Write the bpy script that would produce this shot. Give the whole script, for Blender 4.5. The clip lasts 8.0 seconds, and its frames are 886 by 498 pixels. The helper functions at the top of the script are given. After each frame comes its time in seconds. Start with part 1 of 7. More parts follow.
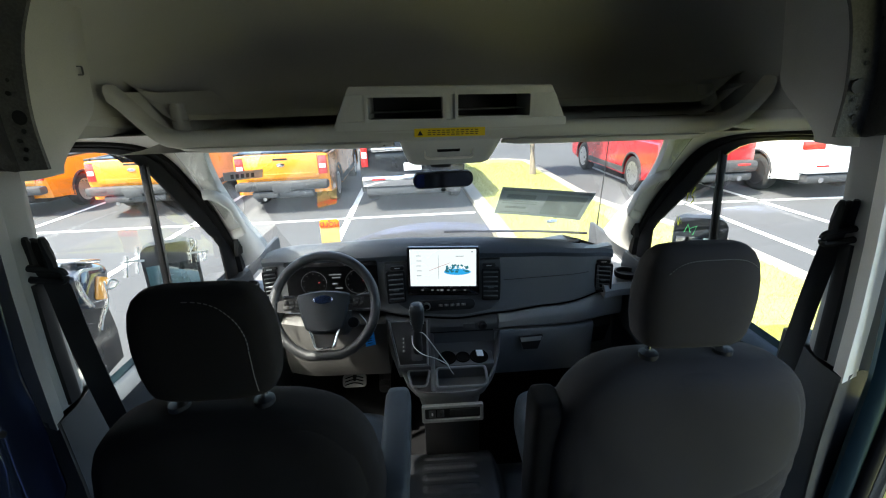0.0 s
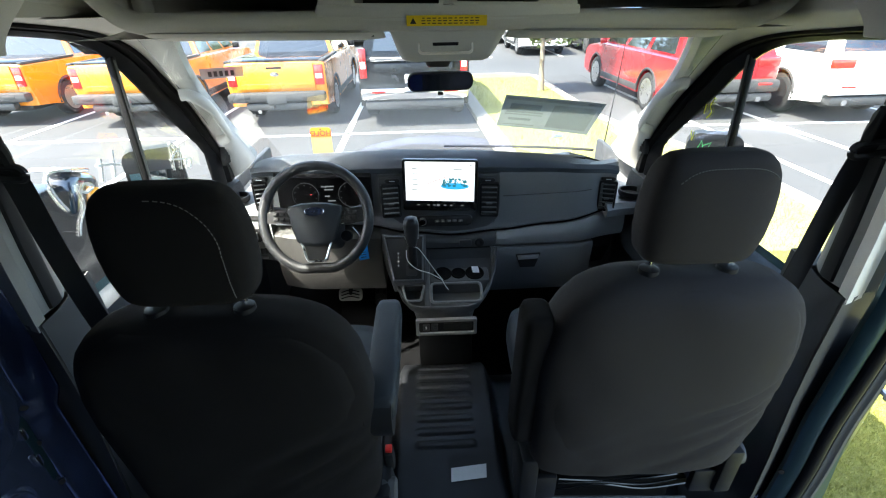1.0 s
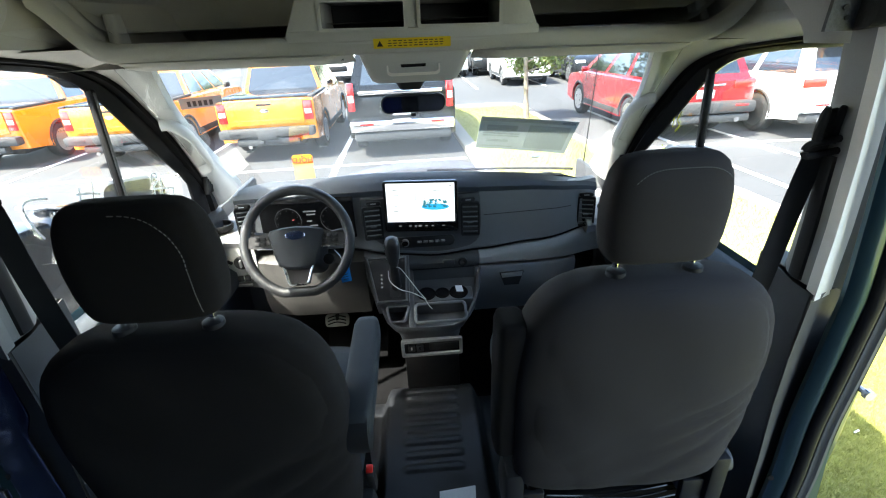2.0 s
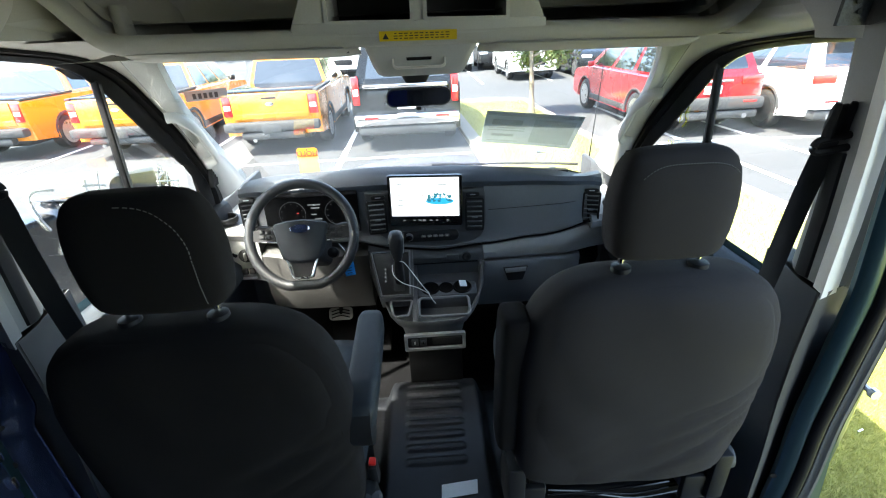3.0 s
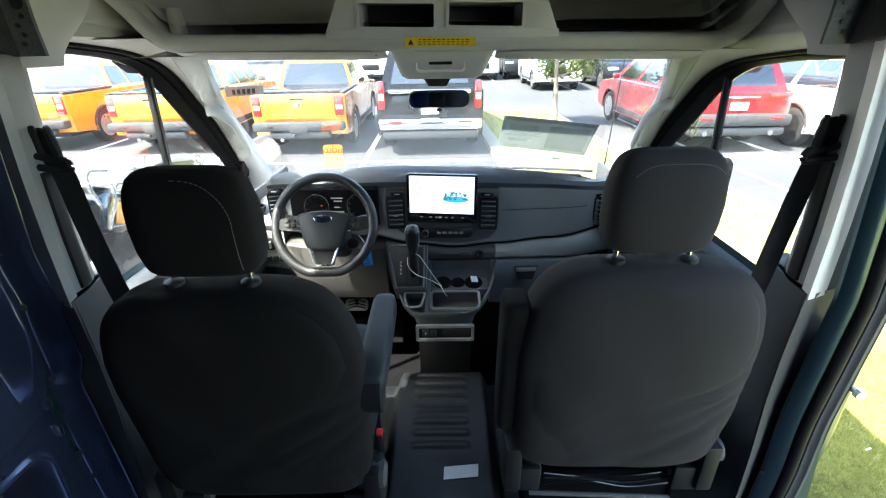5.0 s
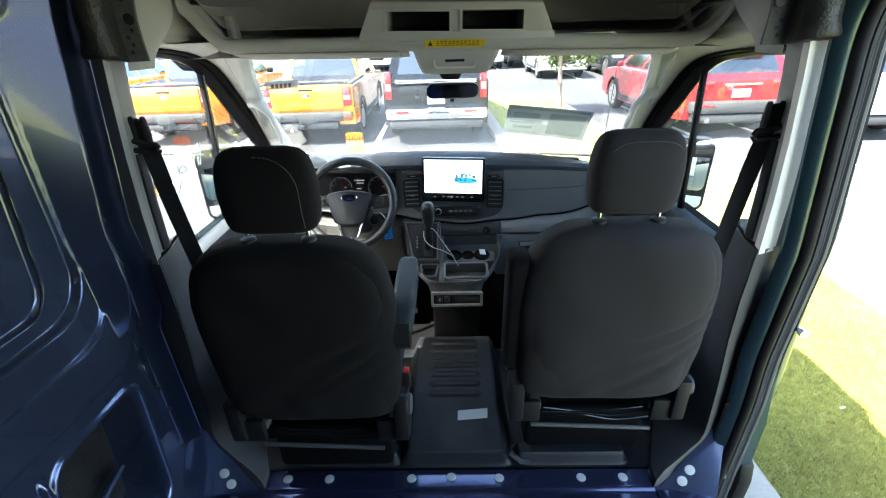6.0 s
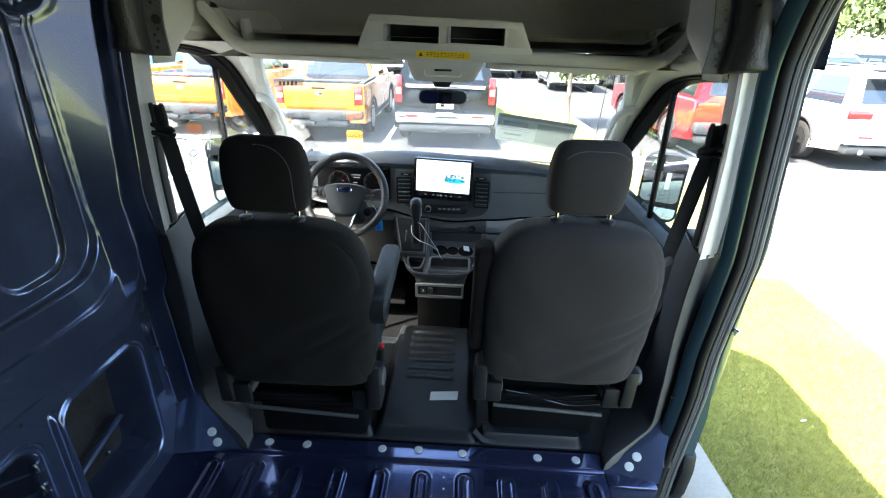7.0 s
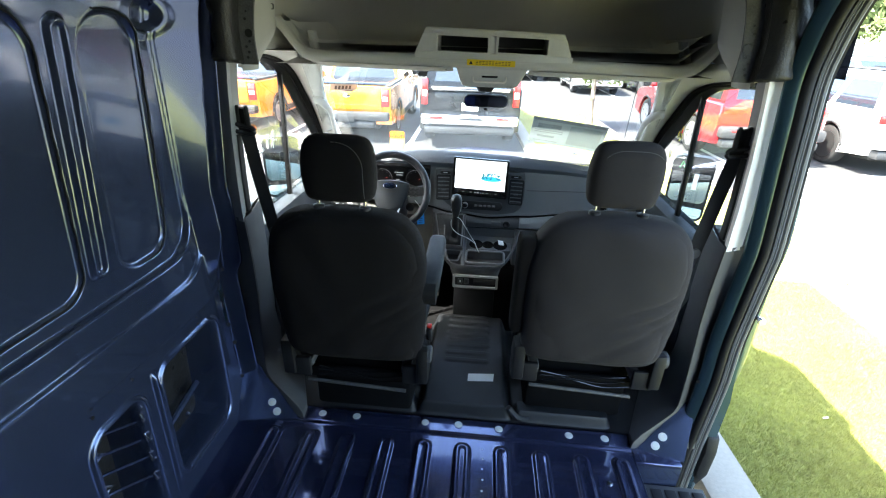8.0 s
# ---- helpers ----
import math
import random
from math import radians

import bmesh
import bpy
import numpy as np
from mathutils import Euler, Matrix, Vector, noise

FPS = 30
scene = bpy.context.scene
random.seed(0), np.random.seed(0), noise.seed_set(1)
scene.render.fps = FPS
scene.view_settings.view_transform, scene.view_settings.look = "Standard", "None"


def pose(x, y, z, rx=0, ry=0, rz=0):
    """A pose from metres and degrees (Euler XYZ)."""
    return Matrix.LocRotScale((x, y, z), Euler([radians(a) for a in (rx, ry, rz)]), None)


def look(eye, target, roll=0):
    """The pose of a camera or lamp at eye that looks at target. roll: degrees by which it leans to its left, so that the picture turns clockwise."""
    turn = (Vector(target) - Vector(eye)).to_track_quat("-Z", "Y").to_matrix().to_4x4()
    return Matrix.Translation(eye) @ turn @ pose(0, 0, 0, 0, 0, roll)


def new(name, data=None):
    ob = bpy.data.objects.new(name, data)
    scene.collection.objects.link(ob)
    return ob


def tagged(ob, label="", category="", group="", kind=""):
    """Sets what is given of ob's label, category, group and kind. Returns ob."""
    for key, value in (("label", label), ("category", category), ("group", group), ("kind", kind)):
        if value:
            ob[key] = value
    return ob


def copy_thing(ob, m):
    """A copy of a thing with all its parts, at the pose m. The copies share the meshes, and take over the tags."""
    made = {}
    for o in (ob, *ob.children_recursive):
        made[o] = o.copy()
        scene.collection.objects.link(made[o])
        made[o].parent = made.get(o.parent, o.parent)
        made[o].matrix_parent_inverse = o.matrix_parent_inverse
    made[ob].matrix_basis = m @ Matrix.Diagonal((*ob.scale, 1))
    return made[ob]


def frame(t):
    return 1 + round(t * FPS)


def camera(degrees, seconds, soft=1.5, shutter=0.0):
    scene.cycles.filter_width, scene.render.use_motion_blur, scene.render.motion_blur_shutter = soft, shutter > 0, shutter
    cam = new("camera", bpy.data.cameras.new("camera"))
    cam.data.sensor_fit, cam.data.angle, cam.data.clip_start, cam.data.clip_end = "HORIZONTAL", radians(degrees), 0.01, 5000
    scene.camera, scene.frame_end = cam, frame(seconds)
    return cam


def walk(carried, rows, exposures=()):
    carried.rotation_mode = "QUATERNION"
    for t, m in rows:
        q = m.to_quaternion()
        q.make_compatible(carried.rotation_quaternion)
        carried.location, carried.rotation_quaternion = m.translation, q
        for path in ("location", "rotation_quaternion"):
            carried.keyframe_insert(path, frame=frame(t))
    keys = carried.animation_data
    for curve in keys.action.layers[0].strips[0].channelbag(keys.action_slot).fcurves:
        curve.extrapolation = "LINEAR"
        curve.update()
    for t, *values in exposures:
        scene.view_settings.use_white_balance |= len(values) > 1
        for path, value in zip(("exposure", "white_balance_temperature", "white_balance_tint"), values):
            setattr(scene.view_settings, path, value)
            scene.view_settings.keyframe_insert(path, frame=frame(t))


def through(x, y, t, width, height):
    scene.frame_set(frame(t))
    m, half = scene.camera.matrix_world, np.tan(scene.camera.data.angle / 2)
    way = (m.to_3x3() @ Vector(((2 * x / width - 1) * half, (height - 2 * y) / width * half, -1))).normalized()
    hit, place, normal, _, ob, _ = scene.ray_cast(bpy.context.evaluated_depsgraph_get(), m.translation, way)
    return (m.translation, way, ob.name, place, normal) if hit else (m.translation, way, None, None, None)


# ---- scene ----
cam = camera(88.9, 8.0, 1.1)
PATH = [
    (0, (-0.053, 0.152, 1.465), (0.014, 2.043, 0.815), -2.1),
    (0.5, (-0.072, 0.212, 1.44), (-0.02, 2.003, 0.551), 1.1),
    (1, (-0.032, 0.2, 1.416), (0.014, 1.95, 0.449), -1.1),
    (1.5, (0.001, 0.16, 1.397), (0.088, 1.975, 0.562), -1.6),
    (2, (0.014, 0.171, 1.387), (0.089, 1.978, 0.534), -2.8),
    (2.2, (0.009, 0.177, 1.38), (0.079, 1.986, 0.53), -1.7),
    (3.5, (0.021, 0.166, 1.388), (0.064, 1.956, 0.497), -3.5),
    (4, (0.03, 0.158, 1.374), (0.064, 1.945, 0.478), -4.1),
    (4.5, (0.023, 0.139, 1.385), (0.034, 1.944, 0.524), -2.1),
    (4.7, (0.028, 0.123, 1.379), (0.024, 1.938, 0.537), -1.0),
    (5.8, (0.0, -0.118, 1.413), (-0.051, 1.68, 0.539), -1.6),
    (6, (-0.004, -0.159, 1.419), (-0.046, 1.636, 0.537), -1.6),
    (6.5, (0.055, -0.231, 1.436), (0.011, 1.568, 0.563), -0.5),
    (7, (0.087, -0.311, 1.441), (0.027, 1.492, 0.578), 1.8),
    (7.5, (0.046, -0.395, 1.463), (-0.067, 1.414, 0.618), 2.0),
    (8, (-0.004, -0.475, 1.465), (-0.141, 1.326, 0.607), 1.8),
]
walk(cam, [(t, look(eye, target, roll)) for t, eye, target, roll in PATH], ((0.0, 2.65, 6700, 4), (0.5, 2.92, 6700, 4), (1.0, 3.1, 6700, 4), (2.0, 3.25, 6700, 4), (4.5, 3.38, 6700, 4), (6.0, 3.55, 6700, 4), (7.0, 3.65, 6700, 4), (8.0, 3.78, 6700, 4)))

# ---- light ----
world = bpy.data.worlds.new("sky")
scene.world = world
world.use_nodes = True
wn = world.node_tree.nodes
wn.clear()
sky = wn.new("ShaderNodeTexSky")
sky.sky_type = "NISHITA"
sky.sun_disc = False
SUN_FROM = Vector((-0.62, -0.36, 1.0)).normalized()
sky.sun_elevation = math.asin(SUN_FROM.z)
sky.sun_rotation = math.atan2(SUN_FROM.x, SUN_FROM.y)
sky.air_density, sky.dust_density, sky.ozone_density = 1.0, 1.6, 1.0
bg = wn.new("ShaderNodeBackground")
bg.inputs["Strength"].default_value = 0.15
wo = wn.new("ShaderNodeOutputWorld")
world.node_tree.links.new(sky.outputs[0], bg.inputs[0])
world.node_tree.links.new(bg.outputs[0], wo.inputs[0])
sun_data = bpy.data.lights.new("sun", "SUN")
sun_data.energy, sun_data.angle, sun_data.color = 3.2, radians(0.53), (1.0, 0.96, 0.9)
sun = new("sun", sun_data)
sun.matrix_world = look(SUN_FROM * 30, (0, 0, 0))

# ---- materials ----


def mat(name, col, rough=0.5, metal=0.0, vary=0.12, scale=8.0, fine=180.0, bump=0.0, bump_scale=300.0,
        coat=0.0, spec=0.5, rough_vary=0.08, sheen=0.0, per_object=0.0, emit=None, emit_strength=1.0):
    """A surface with colour and roughness that vary at two scales, and fine relief."""
    m = bpy.data.materials.new(name)
    m.use_nodes = True
    nt = m.node_tree
    b = nt.nodes["Principled BSDF"]
    b.inputs["Metallic"].default_value = metal
    b.inputs["Specular IOR Level"].default_value = spec
    b.inputs["Coat Weight"].default_value = coat
    b.inputs["Coat Roughness"].default_value = 0.06
    if sheen:
        b.inputs["Sheen Weight"].default_value = sheen
        b.inputs["Sheen Roughness"].default_value = 0.5
    tc = nt.nodes.new("ShaderNodeTexCoord")
    big = nt.nodes.new("ShaderNodeTexNoise")
    big.inputs["Scale"].default_value, big.inputs["Detail"].default_value = scale, 5.0
    small = nt.nodes.new("ShaderNodeTexNoise")
    small.inputs["Scale"].default_value, small.inputs["Detail"].default_value = fine, 2.0
    nt.links.new(tc.outputs["Object"], big.inputs["Vector"])
    nt.links.new(tc.outputs["Object"], small.inputs["Vector"])
    add = nt.nodes.new("ShaderNodeMath")
    add.operation = "ADD"
    nt.links.new(big.outputs["Fac"], add.inputs[0])
    nt.links.new(small.outputs["Fac"], add.inputs[1])
    val = nt.nodes.new("ShaderNodeMapRange")
    val.inputs["From Min"].default_value, val.inputs["From Max"].default_value = 0.6, 1.4
    val.inputs["To Min"].default_value, val.inputs["To Max"].default_value = 1 - vary, 1 + vary
    nt.links.new(add.outputs[0], val.inputs["Value"])
    mul = nt.nodes.new("ShaderNodeMix")
    mul.data_type, mul.blend_type = "RGBA", "MULTIPLY"
    mul.inputs["Factor"].default_value = 1.0
    mul.inputs[6].default_value = (*col, 1)
    source = val.outputs[0]
    if per_object:
        info = nt.nodes.new("ShaderNodeObjectInfo")
        po = nt.nodes.new("ShaderNodeMapRange")
        po.inputs["To Min"].default_value, po.inputs["To Max"].default_value = 1 - per_object, 1 + per_object
        nt.links.new(info.outputs["Random"], po.inputs["Value"])
        pm = nt.nodes.new("ShaderNodeMath")
        pm.operation = "MULTIPLY"
        nt.links.new(val.outputs[0], pm.inputs[0])
        nt.links.new(po.outputs[0], pm.inputs[1])
        source = pm.outputs[0]
    nt.links.new(source, mul.inputs[7])
    nt.links.new(mul.outputs[2], b.inputs["Base Color"])
    rr = nt.nodes.new("ShaderNodeMapRange")
    rr.inputs["From Min"].default_value, rr.inputs["From Max"].default_value = 0.3, 0.7
    rr.inputs["To Min"].default_value = max(0.02, rough - rough_vary)
    rr.inputs["To Max"].default_value = min(1.0, rough + rough_vary)
    nt.links.new(big.outputs["Fac"], rr.inputs["Value"])
    nt.links.new(rr.outputs[0], b.inputs["Roughness"])
    if bump:
        bt = nt.nodes.new("ShaderNodeTexNoise")
        bt.inputs["Scale"].default_value, bt.inputs["Detail"].default_value = bump_scale, 3.0
        nt.links.new(tc.outputs["Object"], bt.inputs["Vector"])
        bn = nt.nodes.new("ShaderNodeBump")
        bn.inputs["Strength"].default_value, bn.inputs["Distance"].default_value = bump, 0.002
        nt.links.new(bt.outputs["Fac"], bn.inputs["Height"])
        nt.links.new(bn.outputs[0], b.inputs["Normal"])
    if emit:
        b.inputs["Emission Color"].default_value = (*emit, 1)
        b.inputs["Emission Strength"].default_value = emit_strength
    return m


def glass_mat(name, tint=(1, 1, 1), rough=0.0):
    m = bpy.data.materials.new(name)
    m.use_nodes = True
    b = m.node_tree.nodes["Principled BSDF"]
    b.inputs["Base Color"].default_value = (*tint, 1)
    b.inputs["Roughness"].default_value = rough
    b.inputs["Transmission Weight"].default_value = 1.0
    b.inputs["IOR"].default_value = 1.45
    return m


def thin_mat(name, col, through=0.4, clear=0.0):
    """A thin sheet that lets light through, and, if clear, shows faintly what lies behind it."""
    m = bpy.data.materials.new(name)
    m.use_nodes = True
    nt = m.node_tree
    out = nt.nodes["Material Output"]
    b = nt.nodes["Principled BSDF"]
    b.inputs["Roughness"].default_value = 0.8
    tc = nt.nodes.new("ShaderNodeTexCoord")
    ns = nt.nodes.new("ShaderNodeTexNoise")
    ns.inputs["Scale"].default_value, ns.inputs["Detail"].default_value = 40.0, 4.0
    nt.links.new(tc.outputs["Object"], ns.inputs["Vector"])
    mr = nt.nodes.new("ShaderNodeMapRange")
    mr.inputs["To Min"].default_value, mr.inputs["To Max"].default_value = 0.88, 1.12
    nt.links.new(ns.outputs["Fac"], mr.inputs["Value"])
    mul = nt.nodes.new("ShaderNodeMix")
    mul.data_type, mul.blend_type = "RGBA", "MULTIPLY"
    mul.inputs["Factor"].default_value = 1.0
    mul.inputs[6].default_value = (*col, 1)
    nt.links.new(mr.outputs[0], mul.inputs[7])
    nt.links.new(mul.outputs[2], b.inputs["Base Color"])
    tr = nt.nodes.new("ShaderNodeBsdfTranslucent")
    nt.links.new(mul.outputs[2], tr.inputs["Color"])
    mix = nt.nodes.new("ShaderNodeMixShader")
    mix.inputs[0].default_value = through
    nt.links.new(b.outputs[0], mix.inputs[1])
    nt.links.new(tr.outputs[0], mix.inputs[2])
    last = mix
    if clear:
        tp = nt.nodes.new("ShaderNodeBsdfTransparent")
        m2 = nt.nodes.new("ShaderNodeMixShader")
        m2.inputs[0].default_value = clear
        nt.links.new(mix.outputs[0], m2.inputs[1])
        nt.links.new(tp.outputs[0], m2.inputs[2])
        last = m2
    nt.links.new(last.outputs[0], out.inputs["Surface"])
    return m


M = {}
M["paint_blue"] = mat("blue_metallic_paint", (0.072, 0.094, 0.170), 0.24, 0.75, 0.08, 1.2, 900, coat=0.7, rough_vary=0.03)
M["paint_floor"] = mat("glossy_blue_floor_paint", (0.052, 0.062, 0.138), 0.17, 0.75, 0.10, 2.5, 900, coat=1.0, rough_vary=0.05)
# the van's blue shifted green, with the grass's reflection put into the colour
M["paint_grass_tint"] = mat("blue_paint_grass_tint", (0.038, 0.078, 0.096), 0.28, 0.7, 0.08, 1.2, 900, coat=0.6, rough_vary=0.03)
M["liner"] = mat("grey_moulded_headliner", (0.46, 0.45, 0.415), 0.9, 0, 0.07, 5, 400, 0.25, 900, spec=0.2, sheen=0.15)
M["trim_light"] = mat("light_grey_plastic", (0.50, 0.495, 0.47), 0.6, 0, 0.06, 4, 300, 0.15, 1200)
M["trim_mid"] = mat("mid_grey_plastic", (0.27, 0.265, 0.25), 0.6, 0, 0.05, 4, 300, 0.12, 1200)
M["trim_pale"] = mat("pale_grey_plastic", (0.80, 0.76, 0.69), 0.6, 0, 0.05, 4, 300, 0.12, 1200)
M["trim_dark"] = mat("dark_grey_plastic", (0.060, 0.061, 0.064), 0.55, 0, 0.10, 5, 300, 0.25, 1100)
M["dash"] = mat("charcoal_soft_plastic", (0.052, 0.055, 0.059), 0.55, 0, 0.12, 6, 260, 0.35, 900)
M["fascia"] = mat("charcoal_fascia_plastic", (0.115, 0.120, 0.124), 0.5, 0, 0.12, 6, 260, 0.35, 900)
M["dash_top"] = mat("charcoal_dash_pad", (0.024, 0.030, 0.038), 0.6, 0, 0.12, 6, 260, 0.35, 900)
M["dash_low"] = mat("grey_lower_dash", (0.21, 0.212, 0.212), 0.5, 0, 0.10, 6, 260, 0.3, 900)
M["black"] = mat("matt_black_plastic", (0.010, 0.010, 0.011), 0.55, 0, 0.15, 8, 260, 0.2, 900, spec=0.35)
M["gloss_black"] = mat("gloss_black_plastic", (0.008, 0.008, 0.009), 0.14, 0, 0.10, 8, 200)
M["rubber"] = mat("black_rubber", (0.008, 0.008, 0.009), 0.6, 0, 0.15, 9, 260, 0.2, 700, spec=0.25)
M["seal_black"] = mat("black_window_seal", (0.0035, 0.0035, 0.004), 0.5, 0, 0.15, 9, 260, 0.2, 700, spec=0.15)
M["seal_grey"] = mat("grey_rubber_seal", (0.124, 0.124, 0.120), 0.5, 0, 0.12, 9, 260, 0.1, 700)
M["mat_rubber"] = mat("grey_black_rubber_mat", (0.0070, 0.0082, 0.0105), 0.5, 0, 0.2, 7, 300, 0.5, 650, rough_vary=0.12)
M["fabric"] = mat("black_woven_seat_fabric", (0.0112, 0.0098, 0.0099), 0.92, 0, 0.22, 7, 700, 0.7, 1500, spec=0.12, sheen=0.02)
# paler copy of the seat fabric: stronger light on the passenger seat
M["fabric_lit"] = mat("seat_fabric_lit", (0.031, 0.0270, 0.0274), 0.8, 0, 0.22, 5, 600, 0.5, 1500, spec=0.18, sheen=0.03)
M["fabric_blue"] = mat("blue_black_vinyl", (0.009, 0.0135, 0.019), 0.6, 0, 0.12, 7, 500, 0.4, 1200)
M["trim_taupe"] = mat("taupe_grey_plastic", (0.075, 0.073, 0.070), 0.6, 0, 0.06, 4, 300, 0.12, 1200)
# near black, with the footwells' shade put into the carpet colour
M["carpet"] = mat("footwell_carpet_darkened", (0.004, 0.004, 0.0045), 0.95, 0, 0.3, 12, 500, 0.8, 900, spec=0.1)
M["stitch"] = mat("grey_thread", (0.13, 0.125, 0.12), 0.8, 0, 0.1)
M["belt"] = mat("black_seat_belt_webbing", (0.024, 0.024, 0.025), 0.8, 0, 0.15, 30, 800, 0.5, 1800)
M["hub"] = mat("dark_airbag_plastic", (0.014, 0.0165, 0.020), 0.6, 0, 0.1, 6, 260, 0.3, 900, spec=0.25)
M["steel"] = mat("brushed_steel", (0.55, 0.55, 0.55), 0.3, 1.0, 0.1, 20, 300)
M["chrome"] = mat("bright_chrome", (0.8, 0.8, 0.82), 0.12, 1.0, 0.05, 20, 300)
M["bracket"] = mat("dark_grey_primed_steel", (0.10, 0.10, 0.098), 0.6, 0.3, 0.35, 30, 220, 0.4, 300)
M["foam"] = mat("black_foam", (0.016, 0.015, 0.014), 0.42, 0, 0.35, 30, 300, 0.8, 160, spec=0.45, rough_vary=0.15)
M["leather"] = mat("black_leather", (0.013, 0.0138, 0.015), 0.42, 0, 0.1, 14, 400, 0.35, 900)
M["dot"] = mat("grey_body_plug", (0.55, 0.55, 0.53), 0.6, 0, 0.08)
M["paper"] = mat("white_paper", (0.80, 0.80, 0.78), 0.8, 0, 0.05)
M["yellow_label"] = mat("yellow_warning_label", (0.75, 0.52, 0.01), 0.5, 0, 0.06)
M["ink"] = mat("black_ink", (0.02, 0.02, 0.02), 0.6)
M["tag_yellow"] = thin_mat("orange_yellow_card", (0.50, 0.22, 0.012), 0.3)
# paler yellow, so that the card's lower part looks sunlit
M["tag_sunlit"] = thin_mat("yellow_card_sunlit", (0.40, 0.32, 0.14), 0.3)
M["ink_red"] = mat("red_ink", (0.65, 0.04, 0.02), 0.7, 0, 0.06)
M["tag_blue"] = mat("blue_plastic_tag", (0.01, 0.28, 0.75), 0.35, 0, 0.05)
M["cable"] = mat("white_cable", (0.62, 0.62, 0.60), 0.4)
M["red_button"] = mat("red_plastic", (0.55, 0.02, 0.015), 0.4)
M["sticker"] = thin_mat("grey_paper_sticker_back", (0.25, 0.285, 0.28), 0.5, 0.12)
M["number_paper"] = thin_mat("pale_grey_paper", (0.42, 0.45, 0.44), 0.5, 0.35)
M["sticker_dark"] = thin_mat("grey_sticker_print", (0.22, 0.26, 0.255), 0.5, 0.88)
M["marker"] = mat("white_window_marker", (0.85, 0.85, 0.83), 0.7, 0, 0.08, 40, 200)
M["marker_yellow"] = mat("yellow_window_marker", (0.75, 0.75, 0.05), 0.7, 0, 0.08, 40, 200)
M["marker_green"] = mat("green_window_marker", (0.10, 0.75, 0.20), 0.7, 0, 0.08, 40, 200)
M["mirror"] = mat("mirror_glass", (0.86, 0.88, 0.88), 0.03, 1.0, 0.02, rough_vary=0.01)
M["mirror_dark"] = mat("tinted_mirror_glass", (0.42, 0.46, 0.54), 0.04, 1.0, 0.02, rough_vary=0.01)
M["glass"] = glass_mat("clear_window_glass", (0.97, 0.99, 0.98))
M["display"] = mat("lit_display", (0.02, 0.02, 0.02), 0.25, 0, 0.02, emit=(0.86, 0.94, 1.0), emit_strength=0.176)
M["display_blue"] = mat("lit_display_blue", (0.01, 0.02, 0.03), 0.25, 0, 0.02, emit=(0.03, 0.36, 0.75), emit_strength=0.187)
M["display_teal"] = mat("lit_display_teal", (0.01, 0.02, 0.03), 0.25, 0, 0.02, emit=(0.02, 0.12, 0.16), emit_strength=0.220)
M["display_grey"] = mat("lit_display_grey", (0.01, 0.01, 0.01), 0.25, 0, 0.02, emit=(0.5, 0.55, 0.6), emit_strength=0.044)
M["display_red"] = mat("lit_display_red", (0.02, 0.01, 0.01), 0.25, 0, 0.02, emit=(0.8, 0.08, 0.08), emit_strength=0.088)
M["knee"] = mat("greige_knee_panel", (0.040, 0.039, 0.037), 0.6, 0, 0.06, 4, 300, 0.12, 1200)
M["gauge"] = mat("dim_gauge_light", (0.01, 0.01, 0.01), 0.25, 0, 0.02, emit=(0.5, 0.55, 0.6), emit_strength=0.008)
M["emblem"] = mat("blue_emblem", (0.004, 0.011, 0.040), 0.25, 0.2, 0.04, coat=1.0)
# outdoors
M["asphalt"] = mat("worn_asphalt", (0.059, 0.059, 0.060), 0.9, 0, 0.30, 0.35, 60, 0.6, 140, rough_vary=0.05)
M["line"] = mat("white_road_paint", (0.74, 0.74, 0.71), 0.8, 0, 0.14, 3, 60)
M["concrete"] = mat("pale_concrete", (0.30, 0.272, 0.222), 0.85, 0, 0.12, 2, 60, 0.4, 120)
M["soil"] = mat("lawn_soil", (0.30, 0.295, 0.088), 0.95, 0, 0.35, 1.2, 40, 0.8, 60)
M["grass"] = mat("lawn_grass", (0.33, 0.335, 0.088), 0.7, 0, 0.45, 1.3, 30, spec=0.3)
M["litter"] = mat("white_scrap", (0.75, 0.75, 0.73), 0.8)
M["orange"] = mat("orange_car_paint", (0.78, 0.27, 0.012), 0.28, 0.1, 0.04, 1, 400, coat=1.0)
M["red"] = mat("red_car_paint", (0.42, 0.012, 0.018), 0.25, 0.25, 0.04, 1, 400, coat=1.0)
M["white"] = mat("white_car_paint", (0.78, 0.78, 0.77), 0.3, 0, 0.03, 1, 400, coat=1.0)
M["blackcar"] = mat("black_car_paint", (0.010, 0.011, 0.012), 0.25, 0.0, 0.05, 1, 400, coat=0.25, spec=0.3)
M["silver"] = mat("silver_car_paint", (0.45, 0.46, 0.47), 0.3, 0.6, 0.04, 1, 400, coat=1.0)
M["bluecar"] = mat("dark_blue_car_paint", (0.02, 0.05, 0.14), 0.25, 0.2, 0.04, 1, 400, coat=1.0)
M["cladding"] = mat("grey_black_cladding", (0.035, 0.036, 0.037), 0.6, 0, 0.1, 6, 200)
M["bumper_grey"] = mat("grey_bumper", (0.040, 0.040, 0.040), 0.7, 0.0, 0.08, 6, 200)
M["car_glass"] = mat("dark_car_window", (0.020, 0.024, 0.028), 0.06, 0, 0.05, 2, 50, spec=0.9, coat=1.0, rough_vary=0.02)
M["lamp_red"] = mat("red_lamp_lens", (0.55, 0.012, 0.012), 0.15, 0, 0.06, 8, 80, coat=1.0)
M["lamp_white"] = mat("clear_lamp_lens", (0.75, 0.75, 0.74), 0.15, 0, 0.06, 8, 80, coat=1.0)
